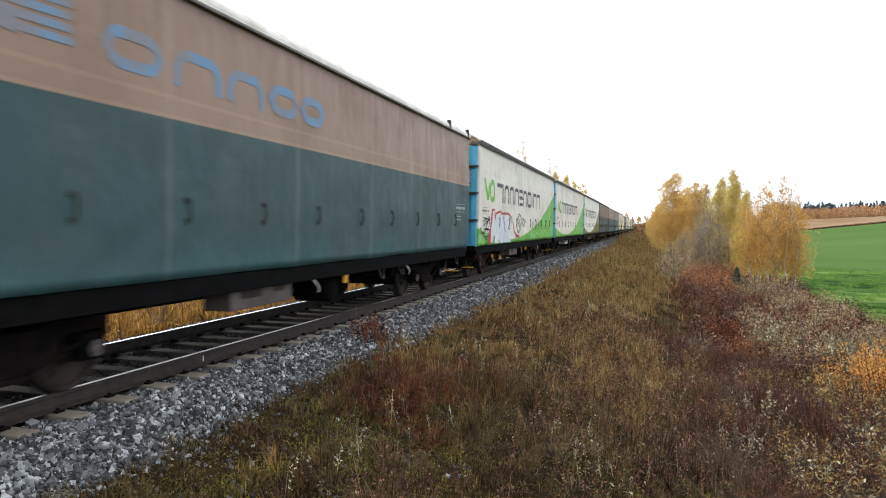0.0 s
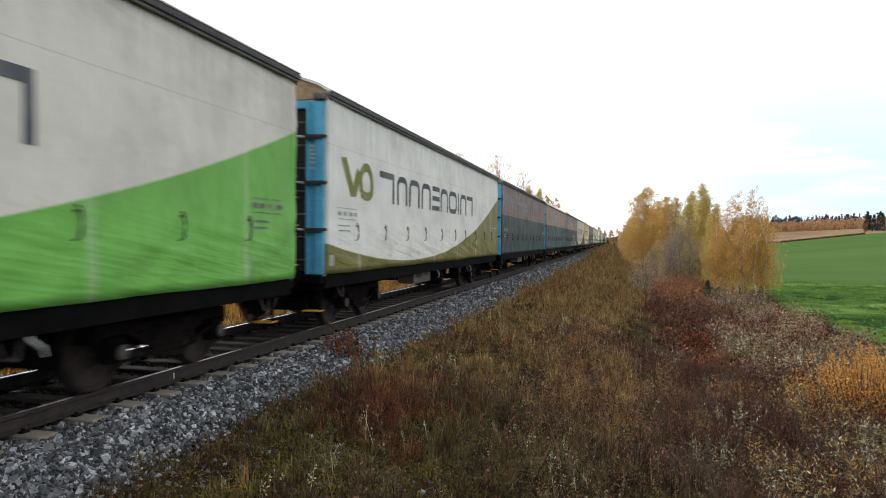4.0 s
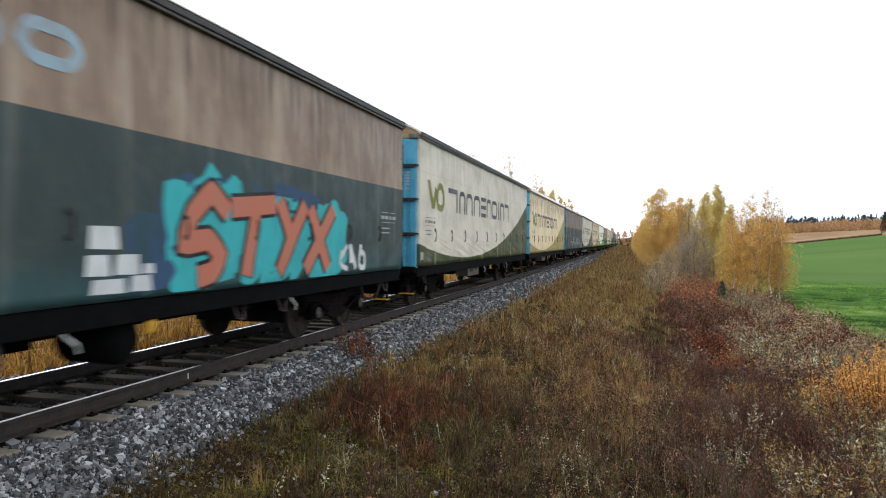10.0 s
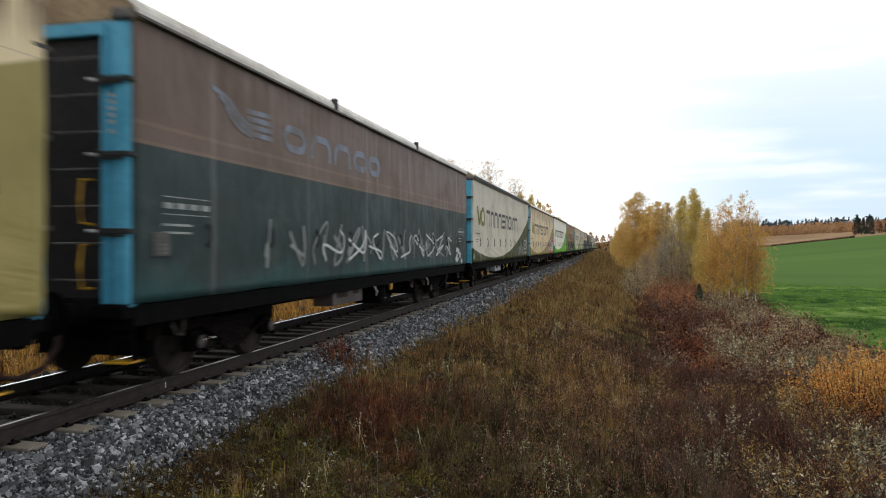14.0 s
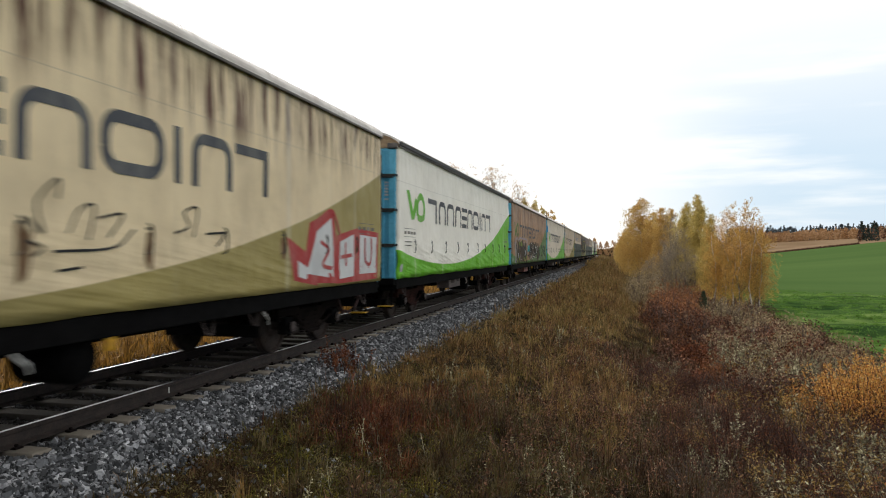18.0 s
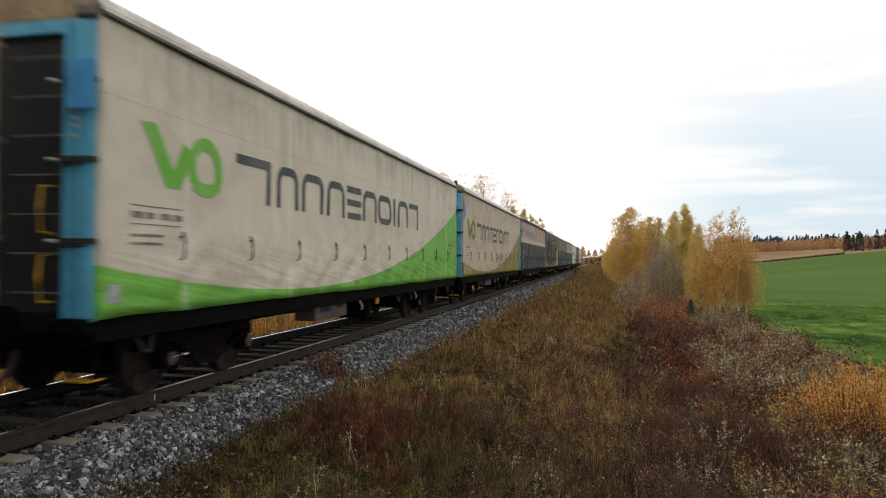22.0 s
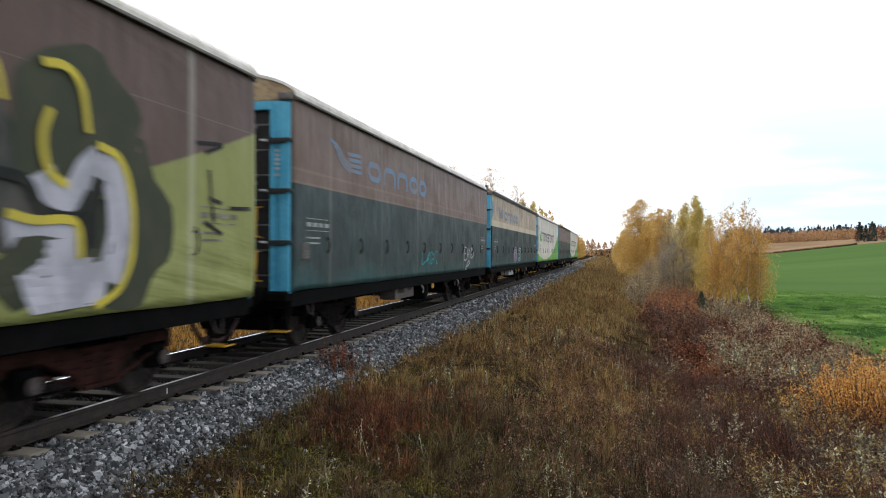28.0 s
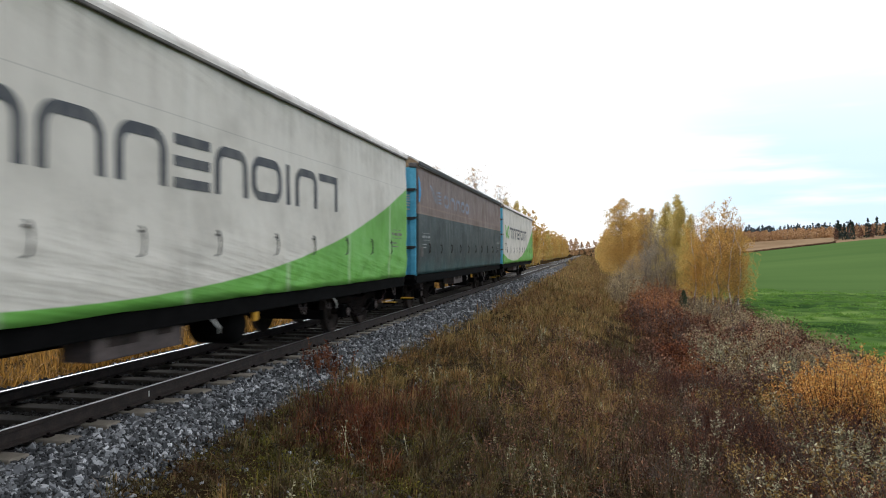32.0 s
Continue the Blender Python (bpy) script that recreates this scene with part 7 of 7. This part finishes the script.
for _ in range(46):
    y = 23 + 50 * r.random() ** 1.2
    x = r.uniform(8.2, 14.3)
    u = (x - 8) / 6.5
    kind = r.choices(("far_red", "far_brown", "far_sage", "far_orange"), (2.4 - 1.8 * u, 1.8, 0.8 + 2.4 * u, 0.2 + 0.2 * u))[0]
    plant(kind, x, y, r.uniform(0.75, 1.15) * (0.6 if x < 9.3 else 1.0) * (1.0 + 0.005 * y))
for x, y, s in ((11.1, 17.6, 1.1), (11.6, 17.2, 1.2), (12.1, 17.8, 1.25), (12.6, 17.4, 1.25), (11.4, 18.4, 1.2), (12.0, 18.8, 1.25), (12.7, 18.6, 1.3), (12.2, 16.7, 1.1), (12.8, 16.8, 1.2), (13.2, 18.0, 1.3), (13.0, 19.6, 1.3)):
    plant("orange", x, y, s)
for x, y, s in ((9.0, 11.4, 0.9), (9.3, 10.4, 0.8), (9.8, 10.2, 0.9), (10.2, 24.4, 1.15), (9.8, 23.4, 1.0), (11.4, 20.1, 1.1), (11.9, 20.6, 1.1), (11.0, 20.8, 1.0), (10.4, 11.2, 0.9), (10.9, 12.4, 1.0), (10.7, 25.0, 1.1)):
    plant("sage", x, y, s)
for x, y, s in ((9.2, 11.0, 0.85), (8.8, 12.0, 0.8), (10.4, 23.2, 1.0), (10.0, 12.6, 0.9), (11.2, 13.0, 0.9), (10.6, 14.8, 1.0), (11.8, 14.6, 1.1), (11.0, 17.2, 1.0)):
    plant("yellow", x, y, s)
for x, y, s in ((9.0, 42, 1.55), (9.8, 44, 1.80), (10.5, 43, 1.75), (9.4, 46, 1.75), (10.2, 48, 1.85), (10.9, 46, 1.6), (8.7, 40, 1.35), (9.5, 40.5, 1.5)):
    plant("far_orange", x, y, s)
for x, y, s in ((8.6, 36, 1.2), (9.2, 37, 1.35), (9.9, 37.5, 1.4), (8.8, 34, 1.15), (9.6, 34.5, 1.25), (10.3, 36, 1.3), (10.2, 33, 1.1), (8.4, 38.5, 1.2)):
    plant("far_red", x, y, s)
for x, y, s in ((12.6, 34, 1.4), (13.4, 30, 1.3), (12.2, 28, 1.2), (13.8, 25, 1.1), (11.8, 46, 1.6), (8.4, 56, 1.9), (9.3, 60, 2.0), (10.4, 66, 2.1), (8.8, 70, 2.2), (11.6, 62, 2.0), (9.4, 76, 2.4), (10.5, 82, 2.4), (8.0, 62, 1.5), (7.9, 52, 1.2), (12.0, 41, 1.4), (12.8, 38, 1.4)):
    plant("far_sage", x, y, s)


def thicket(mat, n, x0, x1, y0, y1, h, label, per=1100, flat=1.0, leaf=(0.05, 0.11)):
    """Far bushes that grow into one another, joined."""
    g = np.random.default_rng(int(x0 * 100 + y0))
    cs = []
    for _ in range(n):
        cx_, cy_ = g.uniform(x0, x1), g.uniform(y0, y1)
        s = g.uniform(0.6, 1.15) * h * (0.75 if cx_ < 9.5 else 1.0)
        d = g.normal(0, 1, (per, 3))
        d[:, 2] = np.abs(d[:, 2])
        d /= np.linalg.norm(d, axis=1)[:, None]
        rad = g.uniform(0, 1, per)[:, None] ** 0.4 * (0.85 + 0.2 * np.sin(d[:, :1] * 6 + cx_ * 3) * np.sin(d[:, 1:2] * 5))
        cs.append(np.array([cx_, cy_, float(ground_z(cx_, cy_))]) + d * rad * np.array([s * 0.8 / flat, s * 0.8 / flat, s]))
    c = np.concatenate(cs)
    v, f = leaf_cloud(c[:, 0], c[:, 1], c[:, 2], g.uniform(*leaf, len(c)), True)
    return stuff("thicket", raw_mesh("thicket", v, f, mat), label, "bushes")


thicket(M_BROWN, 34, 8.2, 14.0, 22, 52, 1.15, "withered brown thicket along the ditch")
thicket(M_MAROON, 22, 10.4, 14.0, 20, 40, 1.15, "maroon and brown thicket towards the field")
thicket(M_BROWN, 26, 10.2, 14.6, 20, 52, 1.25, "withered brown thicket along the field's edge")
thicket(M_SAGEFAR, 22, 10.2, 14.6, 21, 60, 1.3, "pale grey-green thicket along the field's edge")
thicket(M_BROWN, 40, 7.9, 9.1, 24, 78, 0.75, "dark withered scrub down in the ditch")
thicket(M_FIELDWEED, 700, 14.5, 46, 23, 84, 0.16, "green weed tufts over the field's near part", 90, 0.20, (0.06, 0.15))
thicket(M_MAROON, 16, 8.2, 10.2, 20, 30, 0.95, "dark maroon thicket along the ditch")


def tree_master(label, h, crown_w, crown_from, leaf_mat, strands, seed, leaf=0.12, shape="dome", sparse_top=0.0, trunk_mat=None, stems=1, limbs=170, drop=0.7, rise=(0.15, 0.6), per=9):
    """A birch: tapered trunk, rising limbs and a crown of leaves on fine hanging strands."""
    r = random.Random(seed)
    g_ = np.random.default_rng(seed)
    top = thing("birch_tree", label, "tree", "birches by the line")
    bm, limb_bm = bmesh.new(), bmesh.new()
    ends = []
    for s in range(stems):
        ox, oy = (r.uniform(-0.5, 0.5), r.uniform(-0.5, 0.5)) if stems > 1 else (0, 0)
        hs = h * (1.0 if s == 0 else r.uniform(0.7, 0.92))
        pts = [(ox + r.uniform(-.12, .12) * j * 0.6, oy + r.uniform(-.12, .12) * j * 0.6, -0.15 + hs * j / 7) for j in range(8)]
        rad = [0.010 * hs * (1 - 0.94 * j / 7) + 0.004 for j in range(8)]
        tube(bm, pts, rad, 8)
        for _ in range(int(limbs / stems) + 10):
            while True:
                f = crown_from + (0.99 - crown_from) * r.random()
                g = (f - crown_from) / (1 - crown_from)
                if shape == "dome":
                    wide = max(1 - abs((2 * g - 0.80) / 1.22) ** 2.4, 0.02) ** 0.62
                elif shape == "tall":
                    wide = 1.22 * (g + 0.04) ** 0.22 * max(1.02 - g, 0.02) ** 0.62
                else:
                    wide = 1.40 * (g + 0.06) ** 0.36 * max(1.03 - g, 0.02) ** 0.86
                if r.random() < wide ** 1.25 + 0.05:
                    break
            i = min(int(f * 7), 6)
            b0 = Vector(pts[i]).lerp(Vector(pts[i + 1]), f * 7 - i)
            reach = crown_w * 0.5 * wide * math.sqrt(r.uniform(0.12, 1.0))
            a = r.uniform(0, 6.28)
            up = reach * r.uniform(*rise)
            p1 = b0 + Vector((math.cos(a) * reach * 0.5, math.sin(a) * reach * 0.5, up * 0.65))
            p2 = b0 + Vector((math.cos(a) * reach, math.sin(a) * reach, up))
            tube(limb_bm, [b0, p1, p2], [0.010 * h / 8 * (1.1 - g * 0.8), 0.006 * h / 8 * (1.1 - g * 0.8), 0.002], 3)
            ends.append((np.array(b0), np.array(p1), np.array(p2), g))
    part("trunk", bm, trunk_mat or M_BARK, top, "white birch trunk", True)
    part("branchwork", limb_bm, M_TWIG, top)["kind"] = "stuff"
    pick = g_.integers(0, len(ends), strands)
    gs = np.array([ends[i][3] for i in pick])
    keep = g_.uniform(0, 1, strands) > sparse_top * np.clip(gs * 1.35 - 0.25, 0, 1)
    pick, gs = pick[keep], gs[keep]
    b0, p1, p2 = (np.array([ends[i][j] for i in pick]) for j in range(3))
    t = g_.uniform(0.25, 1.08, len(pick))[:, None]
    q = np.where(t < 0.5, b0 + (p1 - b0) * t * 2, p1 + (p2 - p1) * (t * 2 - 1))
    q = q + g_.normal(0, 1, q.shape) * ((0.085 if shape == "tall" else 0.075) * crown_w + 0.04) * (1.1 - 0.8 * gs)[:, None]
    fall = drop * (1.15 - 0.75 * gs) * g_.uniform(0.3, 1.0, len(pick))
    along = g_.uniform(0, 1, (len(pick), per))
    c = q[:, None, :] + g_.normal(0, 0.045, (len(pick), per, 3)) * (0.6 + crown_w * 0.2)
    c[:, :, 2] -= along * fall[:, None]
    c = c.reshape(-1, 3)
    c[:, 2] = np.maximum(c[:, 2], 0.1)
    v, f = leaf_cloud(c[:, 0], c[:, 1], c[:, 2], g_.uniform(0.6, 1.4, len(c)) * leaf, True)
    ob = new("crown", raw_mesh("crown", v, f, leaf_mat))
    ob.parent = top
    return top


trees = {
    "gold": tree_master("tall golden birch in autumn leaf", 12.0, 4.8, 0.10, M_BIRCH, 4600, 1, 0.105, "dome", 0.0, None, 1, 460, 0.7, (-0.15, 0.22)),
    "gold2": tree_master("slender golden birch in autumn leaf", 11.0, 3.6, 0.06, M_BIRCH, 3800, 2, 0.105, "dome", 0.1, None, 1, 420, 0.7, (-0.15, 0.25)),
    "green": tree_master("yellow-green pointed birch in autumn leaf", 10.0, 3.8, 0.08, M_BIRCHG, 4600, 3, 0.090, "cone", 0.0, None, 1, 560, 0.45, (-0.05, 0.28)),
    "multi": tree_master("airy golden birch with several white stems", 8.0, 3.7, 0.20, M_BIRCHO, 1450, 4, 0.085, "tall", 0.45, None, 2, 340, 0.55, (0.3, 0.9)),
    "bare": tree_master("half-bare birch with fine twigs", 11.0, 4.4, 0.25, M_BIRCHP, 420, 5, 0.10, "dome", 0.2, None, 1, 260, 0.5, (0.7, 1.3), 7),
    "grey": tree_master("leafless grey sapling with fine twigs", 7.0, 3.2, 0.06, M_GREYT, 1700, 6, 0.07, "dome", 0.2, M_TWIG, 3, 260, 0.3, (0.6, 1.2), 6),
    "far_gold": tree_master("golden birch far along the line", 12.0, 4.8, 0.05, M_BIRCH, 700, 7, 0.30, "dome", 0.0, None, 1, 160, 0.9, (0.2, 0.6), 6),
    "far_gold2": tree_master("slender golden birch far along the line", 11.0, 3.8, 0.05, M_BIRCHG, 600, 8, 0.30, "cone", 0.0, None, 1, 160, 0.9, (0.2, 0.6), 6),
}
t_placed = set()


def plant_tree(kind, x, y, top_z=None, s=None, squash=1.0):
    z = float(ground_z(x, y))
    h0 = {"gold": 12.0, "gold2": 11.0, "green": 10.0, "multi": 8.0, "bare": 11.0, "grey": 7.0, "far_gold": 12.0, "far_gold2": 11.0}[kind]
    if s is None:
        s = (top_z - z) / h0
    m = Matrix.Translation((x, y, z)) @ Matrix.Rotation(r.uniform(0, 6.28), 4, "Z") @ Matrix.Diagonal((s * squash, s * squash, s, 1))
    if kind in t_placed:
        ob = copy_thing(trees[kind], m)
        ob.scale = m.to_scale()
    else:
        ob = trees[kind]
        ob.matrix_basis = m
        t_placed.add(kind)


def seen_from(az, dist):
    return 6.5 + dist * math.sin(radians(az)), dist * math.cos(radians(az))


# the clump to the right of the line: (kind, bearing, distance, elevation of the top, width)
for kind, az, dist, el, wdt in (("gold", 1.87, 106, 4.26, 1.15), ("gold2", 0.9, 118, 2.3, 1.2), ("gold2", 2.75, 100, 3.2, 1.25), ("gold2", 3.45, 92, 3.55, 1.15),
                                ("gold", 4.0, 96, 3.45, 0.7), ("green", 5.25, 66, 3.95, 1.12), ("green", 6.15, 62, 4.5, 1.08), ("green", 6.75, 58, 3.0, 1.0),
                                ("multi", 7.35, 50, 2.6, 1.0), ("multi", 8.06, 49, 3.65, 0.95), ("multi", 9.2, 47, 3.95, 0.85), ("multi", 10.0, 48, 2.5, 0.95),
                                ("grey", 4.3, 76, 2.9, 0.8), ("grey", 4.75, 62, 1.9, 0.8), ("grey", 3.6, 78, 0.9, 1.2), ("grey", 5.3, 60, 0.3, 1.2), ("grey", 2.6, 82, -0.3, 1.3), ("grey", 4.0, 66, 0.2, 1.2)):
    x, y = seen_from(az, dist)
    plant_tree(kind, x, y, 1.73 + dist * math.tan(radians(el)), None, wdt)
for j in range(22):
    y = 135 + j * 13 + r.uniform(-4, 4)
    plant_tree(r.choice(("far_gold", "far_gold2", "far_gold2")), 9.5 + r.uniform(-1.5, 4) - BEND * y * y, y, None, r.uniform(0.62, 0.85), 1.1)
# the row beyond the track
for az, dist, el, kind in ((-12.5, 66, 7.0, "bare"), (-10.3, 82, 6.0, "bare"), (-9.6, 86, 6.8, "bare"), (-8.7, 95, 4.6, "bare"), (-7.6, 104, 5.4, "bare"), (-7.0, 112, 4.4, "green"), (-6.3, 124, 4.2, "green"), (-5.6, 138, 3.8, "far_gold2"), (-5.0, 150, 3.4, "far_gold")):
    x, y = seen_from(az, dist)
    plant_tree(kind, x, y, 1.73 + dist * math.tan(radians(el)))
for j in range(26):
    y = 150 + j * 11 + r.uniform(-3, 3)
    plant_tree(r.choice(("far_gold", "far_gold", "far_gold2")), -9.0 + r.uniform(-3, 1.0) - BEND * y * y, y, None, r.uniform(0.85, 1.02), 1.15)
# a young spruce at the foot of the birches
spruce = thing("spruce_tree", "small dark green spruce among the birches", "tree")
bm = bmesh.new()
tube(bm, [(0, 0, -0.1), (0.02, 0, 1.0), (0, 0.01, 1.85)], [0.035, 0.02, 0.004], 6)
part("trunk", bm, M_TWIG, spruce)
sg = np.random.default_rng(77)
st = sg.uniform(0.06, 1.0, 1600)
sa_ = sg.uniform(0, 6.28, 1600)
sr = (0.62 * (1 - st) + 0.03) * np.sqrt(sg.uniform(0.05, 1, 1600)) * (0.8 + 0.2 * np.sin(st * 60))
v, f = leaf_cloud(np.cos(sa_) * sr, np.sin(sa_) * sr, st * 1.85 - 0.2 * sr, sg.uniform(0.05, 0.11, 1600), True)
ob = new("crown", raw_mesh("crown", v, f, M_SPRUCE))
ob.parent = spruce
x, y = seen_from(6.35, 45.5)
spruce.matrix_basis = Matrix.Translation((x, y, float(ground_z(x, y))))
spruce.scale = (1.35, 1.35, 0.98)

# far woods
def far_wood(name, label, places, hs, mat, per, conifer=False, leaf=0.9):
    cx_, cy_, cz_ = [], [], []
    for (x, y), h in zip(places, hs):
        z = float(ground_z(x, y))
        t = rng.uniform(0.03, 1.0, per)
        rad = h * (0.20 * (1 - t) + 0.01 if conifer else 0.22 * np.sin(np.pi * np.clip(0.12 + 0.85 * t, 0, 1)))
        a = rng.uniform(0, 6.28, per)
        q = np.sqrt(rng.uniform(0.1, 1, per))
        cx_.append(x + np.cos(a) * rad * q)
        cy_.append(y + np.sin(a) * rad * q)
        cz_.append(z + h * t)
    cx_, cy_, cz_ = (np.concatenate(q) for q in (cx_, cy_, cz_))
    v, f = leaf_cloud(cx_, cy_, cz_, rng.uniform(0.6, 1.4, len(cx_)) * leaf, True)
    return stuff(name, raw_mesh(name, v, f, mat), label, "forest")


def arc(n, a0, a1, d0, d1):
    out_ = []
    for _ in range(n):
        out_.append(seen_from(r.uniform(a0, a1), r.uniform(d0, d1)))
    return out_


far_wood("orange_forest", "distant orange birch forest", arc(700, 8.5, 45, 432, 470), rng.uniform(4.8, 6.6, 700), M_HAZEORANGE, 90, False, 0.8)
far_wood("conifer_forest", "distant dark conifer forest on the skyline", arc(1300, 8, 60, 560, 680), rng.uniform(7.5, 12.5, 1300), M_CONIFERHAZE, 60, True, 1.5)
far_wood("dark_grove", "dark grove of conifers at the field's end", arc(40, 16.6, 26.0, 335, 370), rng.uniform(5, 8.5, 40), M_CONIFER, 160, True, 0.8)
far_wood("red_grove", "reddish bare trees at the field's end", arc(22, 16.0, 26.0, 335, 370), rng.uniform(4, 6.5, 22), M_BROWN, 160, False, 0.6)
far_wood("hedge", "dark low hedge along the field's end", arc(600, 9.5, 16.5, 262, 266), rng.uniform(0.15, 0.6, 600), M_BROWN, 14, False, 0.3)
far_wood("far_forest", "distant forest along the line", arc(260, -60, 3, 520, 640), rng.uniform(9, 14, 260), M_HAZEORANGE, 90, False, 1.5)

# ---- loose stones and sleepers ----
STONE = np.array([(sx, sy, sz) for sx in (-1, 1) for sy in (-1, 1) for sz in (-1, 1)]) * 0.72
STONE_F = np.array([(0, 1, 3), (0, 3, 2), (4, 6, 7), (4, 7, 5), (0, 4, 5), (0, 5, 1), (2, 3, 7), (2, 7, 6), (0, 2, 6), (0, 6, 4), (1, 5, 7), (1, 7, 3)])


def stones(name, x, y, size, label, lift=0.3):
    n = len(x)
    jit = STONE[None] * rng.uniform(0.35, 1.3, (n, 8, 3))
    sc_ = rng.uniform(0.5, 1.35, (n, 1, 3)) * size[:, None, None]
    v = jit * sc_
    q = rng.normal(0, 1, (n, 4))
    q /= np.linalg.norm(q, axis=1)[:, None]
    w, a, b2, c = q.T
    R = np.stack([1 - 2 * (b2 * b2 + c * c), 2 * (a * b2 - c * w), 2 * (a * c + b2 * w), 2 * (a * b2 + c * w), 1 - 2 * (a * a + c * c), 2 * (b2 * c - a * w),
                  2 * (a * c - b2 * w), 2 * (b2 * c + a * w), 1 - 2 * (a * a + b2 * b2)], 1).reshape(n, 3, 3)
    v = np.einsum("nij,nkj->nki", R, v)
    v += np.stack([x, y, ground_z(x, y) + size * (lift + rng.uniform(-0.5, 0.7, n))], 1)[:, None]
    f = (STONE_F[None] + np.arange(n)[:, None, None] * 8).reshape(-1, 3)
    return stuff(name, raw_mesh(name, v.reshape(-1, 3), f, M_STONE), label, "gravel")


STEP = 0.66


def off_sleeper(x, y):
    """Leaves the sleepers' ends clear of stones."""
    d = np.abs((y - 5.8 + STEP / 2) % STEP - STEP / 2)
    return (x > 1.20) | (d > 0.16)


x, y = rng.uniform(0.9, 2.65, 56000), 3.5 + 22 * rng.uniform(0, 1, 56000) ** 1.6
k = (x < 2.12 + 0.25 * ease(y, 10.8, 13.0) + 0.08 * np.sin(y * 1.3) + rng.normal(0, 0.13, len(x))) & off_sleeper(x, y)
stones("ballast_stones", x[k], y[k], np.clip(rng.gamma(9.0, 0.0025, k.sum()), 0.010, 0.044), "loose grey crushed stone beside the track")
x, y = rng.uniform(-2.3, 0.75, 12000), 4.0 + 20 * rng.uniform(0, 1, 12000) ** 1.4
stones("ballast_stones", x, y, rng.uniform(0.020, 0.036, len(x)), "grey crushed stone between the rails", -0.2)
x, y = rng.uniform(-2.4, -0.95, 9000), 5.0 + 40 * rng.uniform(0, 1, 9000) ** 1.3
stones("ballast_stones", x, y, rng.uniform(0.022, 0.045, len(x)), "grey crushed stone on the far shoulder")
x, y = rng.uniform(0.9, 2.5, 14000), 24 + 60 * rng.uniform(0, 1, 14000) ** 1.3
stones("ballast_stones", x, y, rng.uniform(0.03, 0.06, len(x)), "grey crushed stone farther along the track")
x, y = rng.uniform(0.9, 2.4, 9000), rng.uniform(-8.0, 3.8, 9000)
k = off_sleeper(x, y)
stones("ballast_stones", x[k], y[k], rng.uniform(0.018, 0.042, k.sum()), "grey crushed stone beside the track near the crossing")
x, y = 2.1 + 2.6 * rng.uniform(0, 1, 900) ** 2.2, rng.uniform(4.2, 13, 900)
stones("stray_stones", x, y, rng.uniform(0.015, 0.032, len(x)), "stray stones strewn in the grass", 0.6)

bm = bmesh.new()
box(bm, (0, 0, 0), (2.5, 0.25, 0.20), 0.018)
for v in bm.verts:
    if abs(v.co.x) < 0.5 and v.co.z > 0:
        v.co.z -= 0.03
sleeper_me = bpy.data.meshes.new("sleeper")
bm.to_mesh(sleeper_me)
bm.free()
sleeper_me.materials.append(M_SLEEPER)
bm = bmesh.new()
for s in (-1, 1):
    for e in (-1, 1):
        box(bm, (s * 0.80 + e * 0.105, 0, 0), (0.07, 0.10, 0.03), 0.006)
        rod(bm, (s * 0.80 + e * 0.10, 0, 0), (s * 0.80 + e * 0.10, 0, 0.035), 0.018, 6)
clip_me = bpy.data.meshes.new("rail_clip")
bm.to_mesh(clip_me)
bm.free()
clip_me.materials.append(M_RUST)
ys = [5.8 + STEP * (i - 39) for i in range(300)]
for y in ys:
    s = new("sleeper", sleeper_me)
    s.parent = track
    s.location = (track_x(y) - 0.05 + r.uniform(-0.02, 0.02), y, -0.272 - r.uniform(0, 0.012))
    s.rotation_euler = (0, 0, r.uniform(-0.012, 0.012))
    if 2 < y < 45:
        c = new("rail_clip", clip_me)
        c.parent = s
        c.location = (0.05, 0, 0.105)
bm = bmesh.new()
for i in range(360):
    y = ys[-1] + STEP * (i + 1)
    box(bm, (track_x(y) - 0.1, y, -0.272), (2.5, 0.25, 0.20))
rest = part("far_sleepers", bm, M_SLEEPER, track)
rest["kind"] = "stuff"


# ---- what moves ----
def motions():
    """The train runs towards the camera and past it; its wheels turn with the way."""
    times = [0.0, 8.0, 16.0, 24.0, 32.0]
    for k, w in enumerate(wagons):
        rows = []
        for t in times:
            y = FIRST + PITCH * k - SPEED * t - 0.5 * GAIN * t * t
            rows.append((t, pose(track_x(y), y, 0, 0, 0, math.degrees(math.atan(2 * BEND * max(y, 0))))))
        walk(w, rows)
    sets = [o for w in wagons for o in w.children_recursive if o.name.startswith("wheelset")]
    turn = []
    for i in range(32 * 20 + 1):
        t = i / 20
        way = SPEED * t + 0.5 * GAIN * t * t
        turn.append((t, math.degrees(way / 0.458)))
    first = {}
    for o in sets:
        key = tuple(round(c, 3) for c in o.location)
        if key not in first:
            walk(o, [(t, pose(*o.location, a % 360, 0, 0)) for t, a in turn])
            first[key] = o
        else:
            o.rotation_mode = "QUATERNION"
            data = o.animation_data_create()
            data.action = first[key].animation_data.action
            data.action_slot = first[key].animation_data.action_slot


motions()
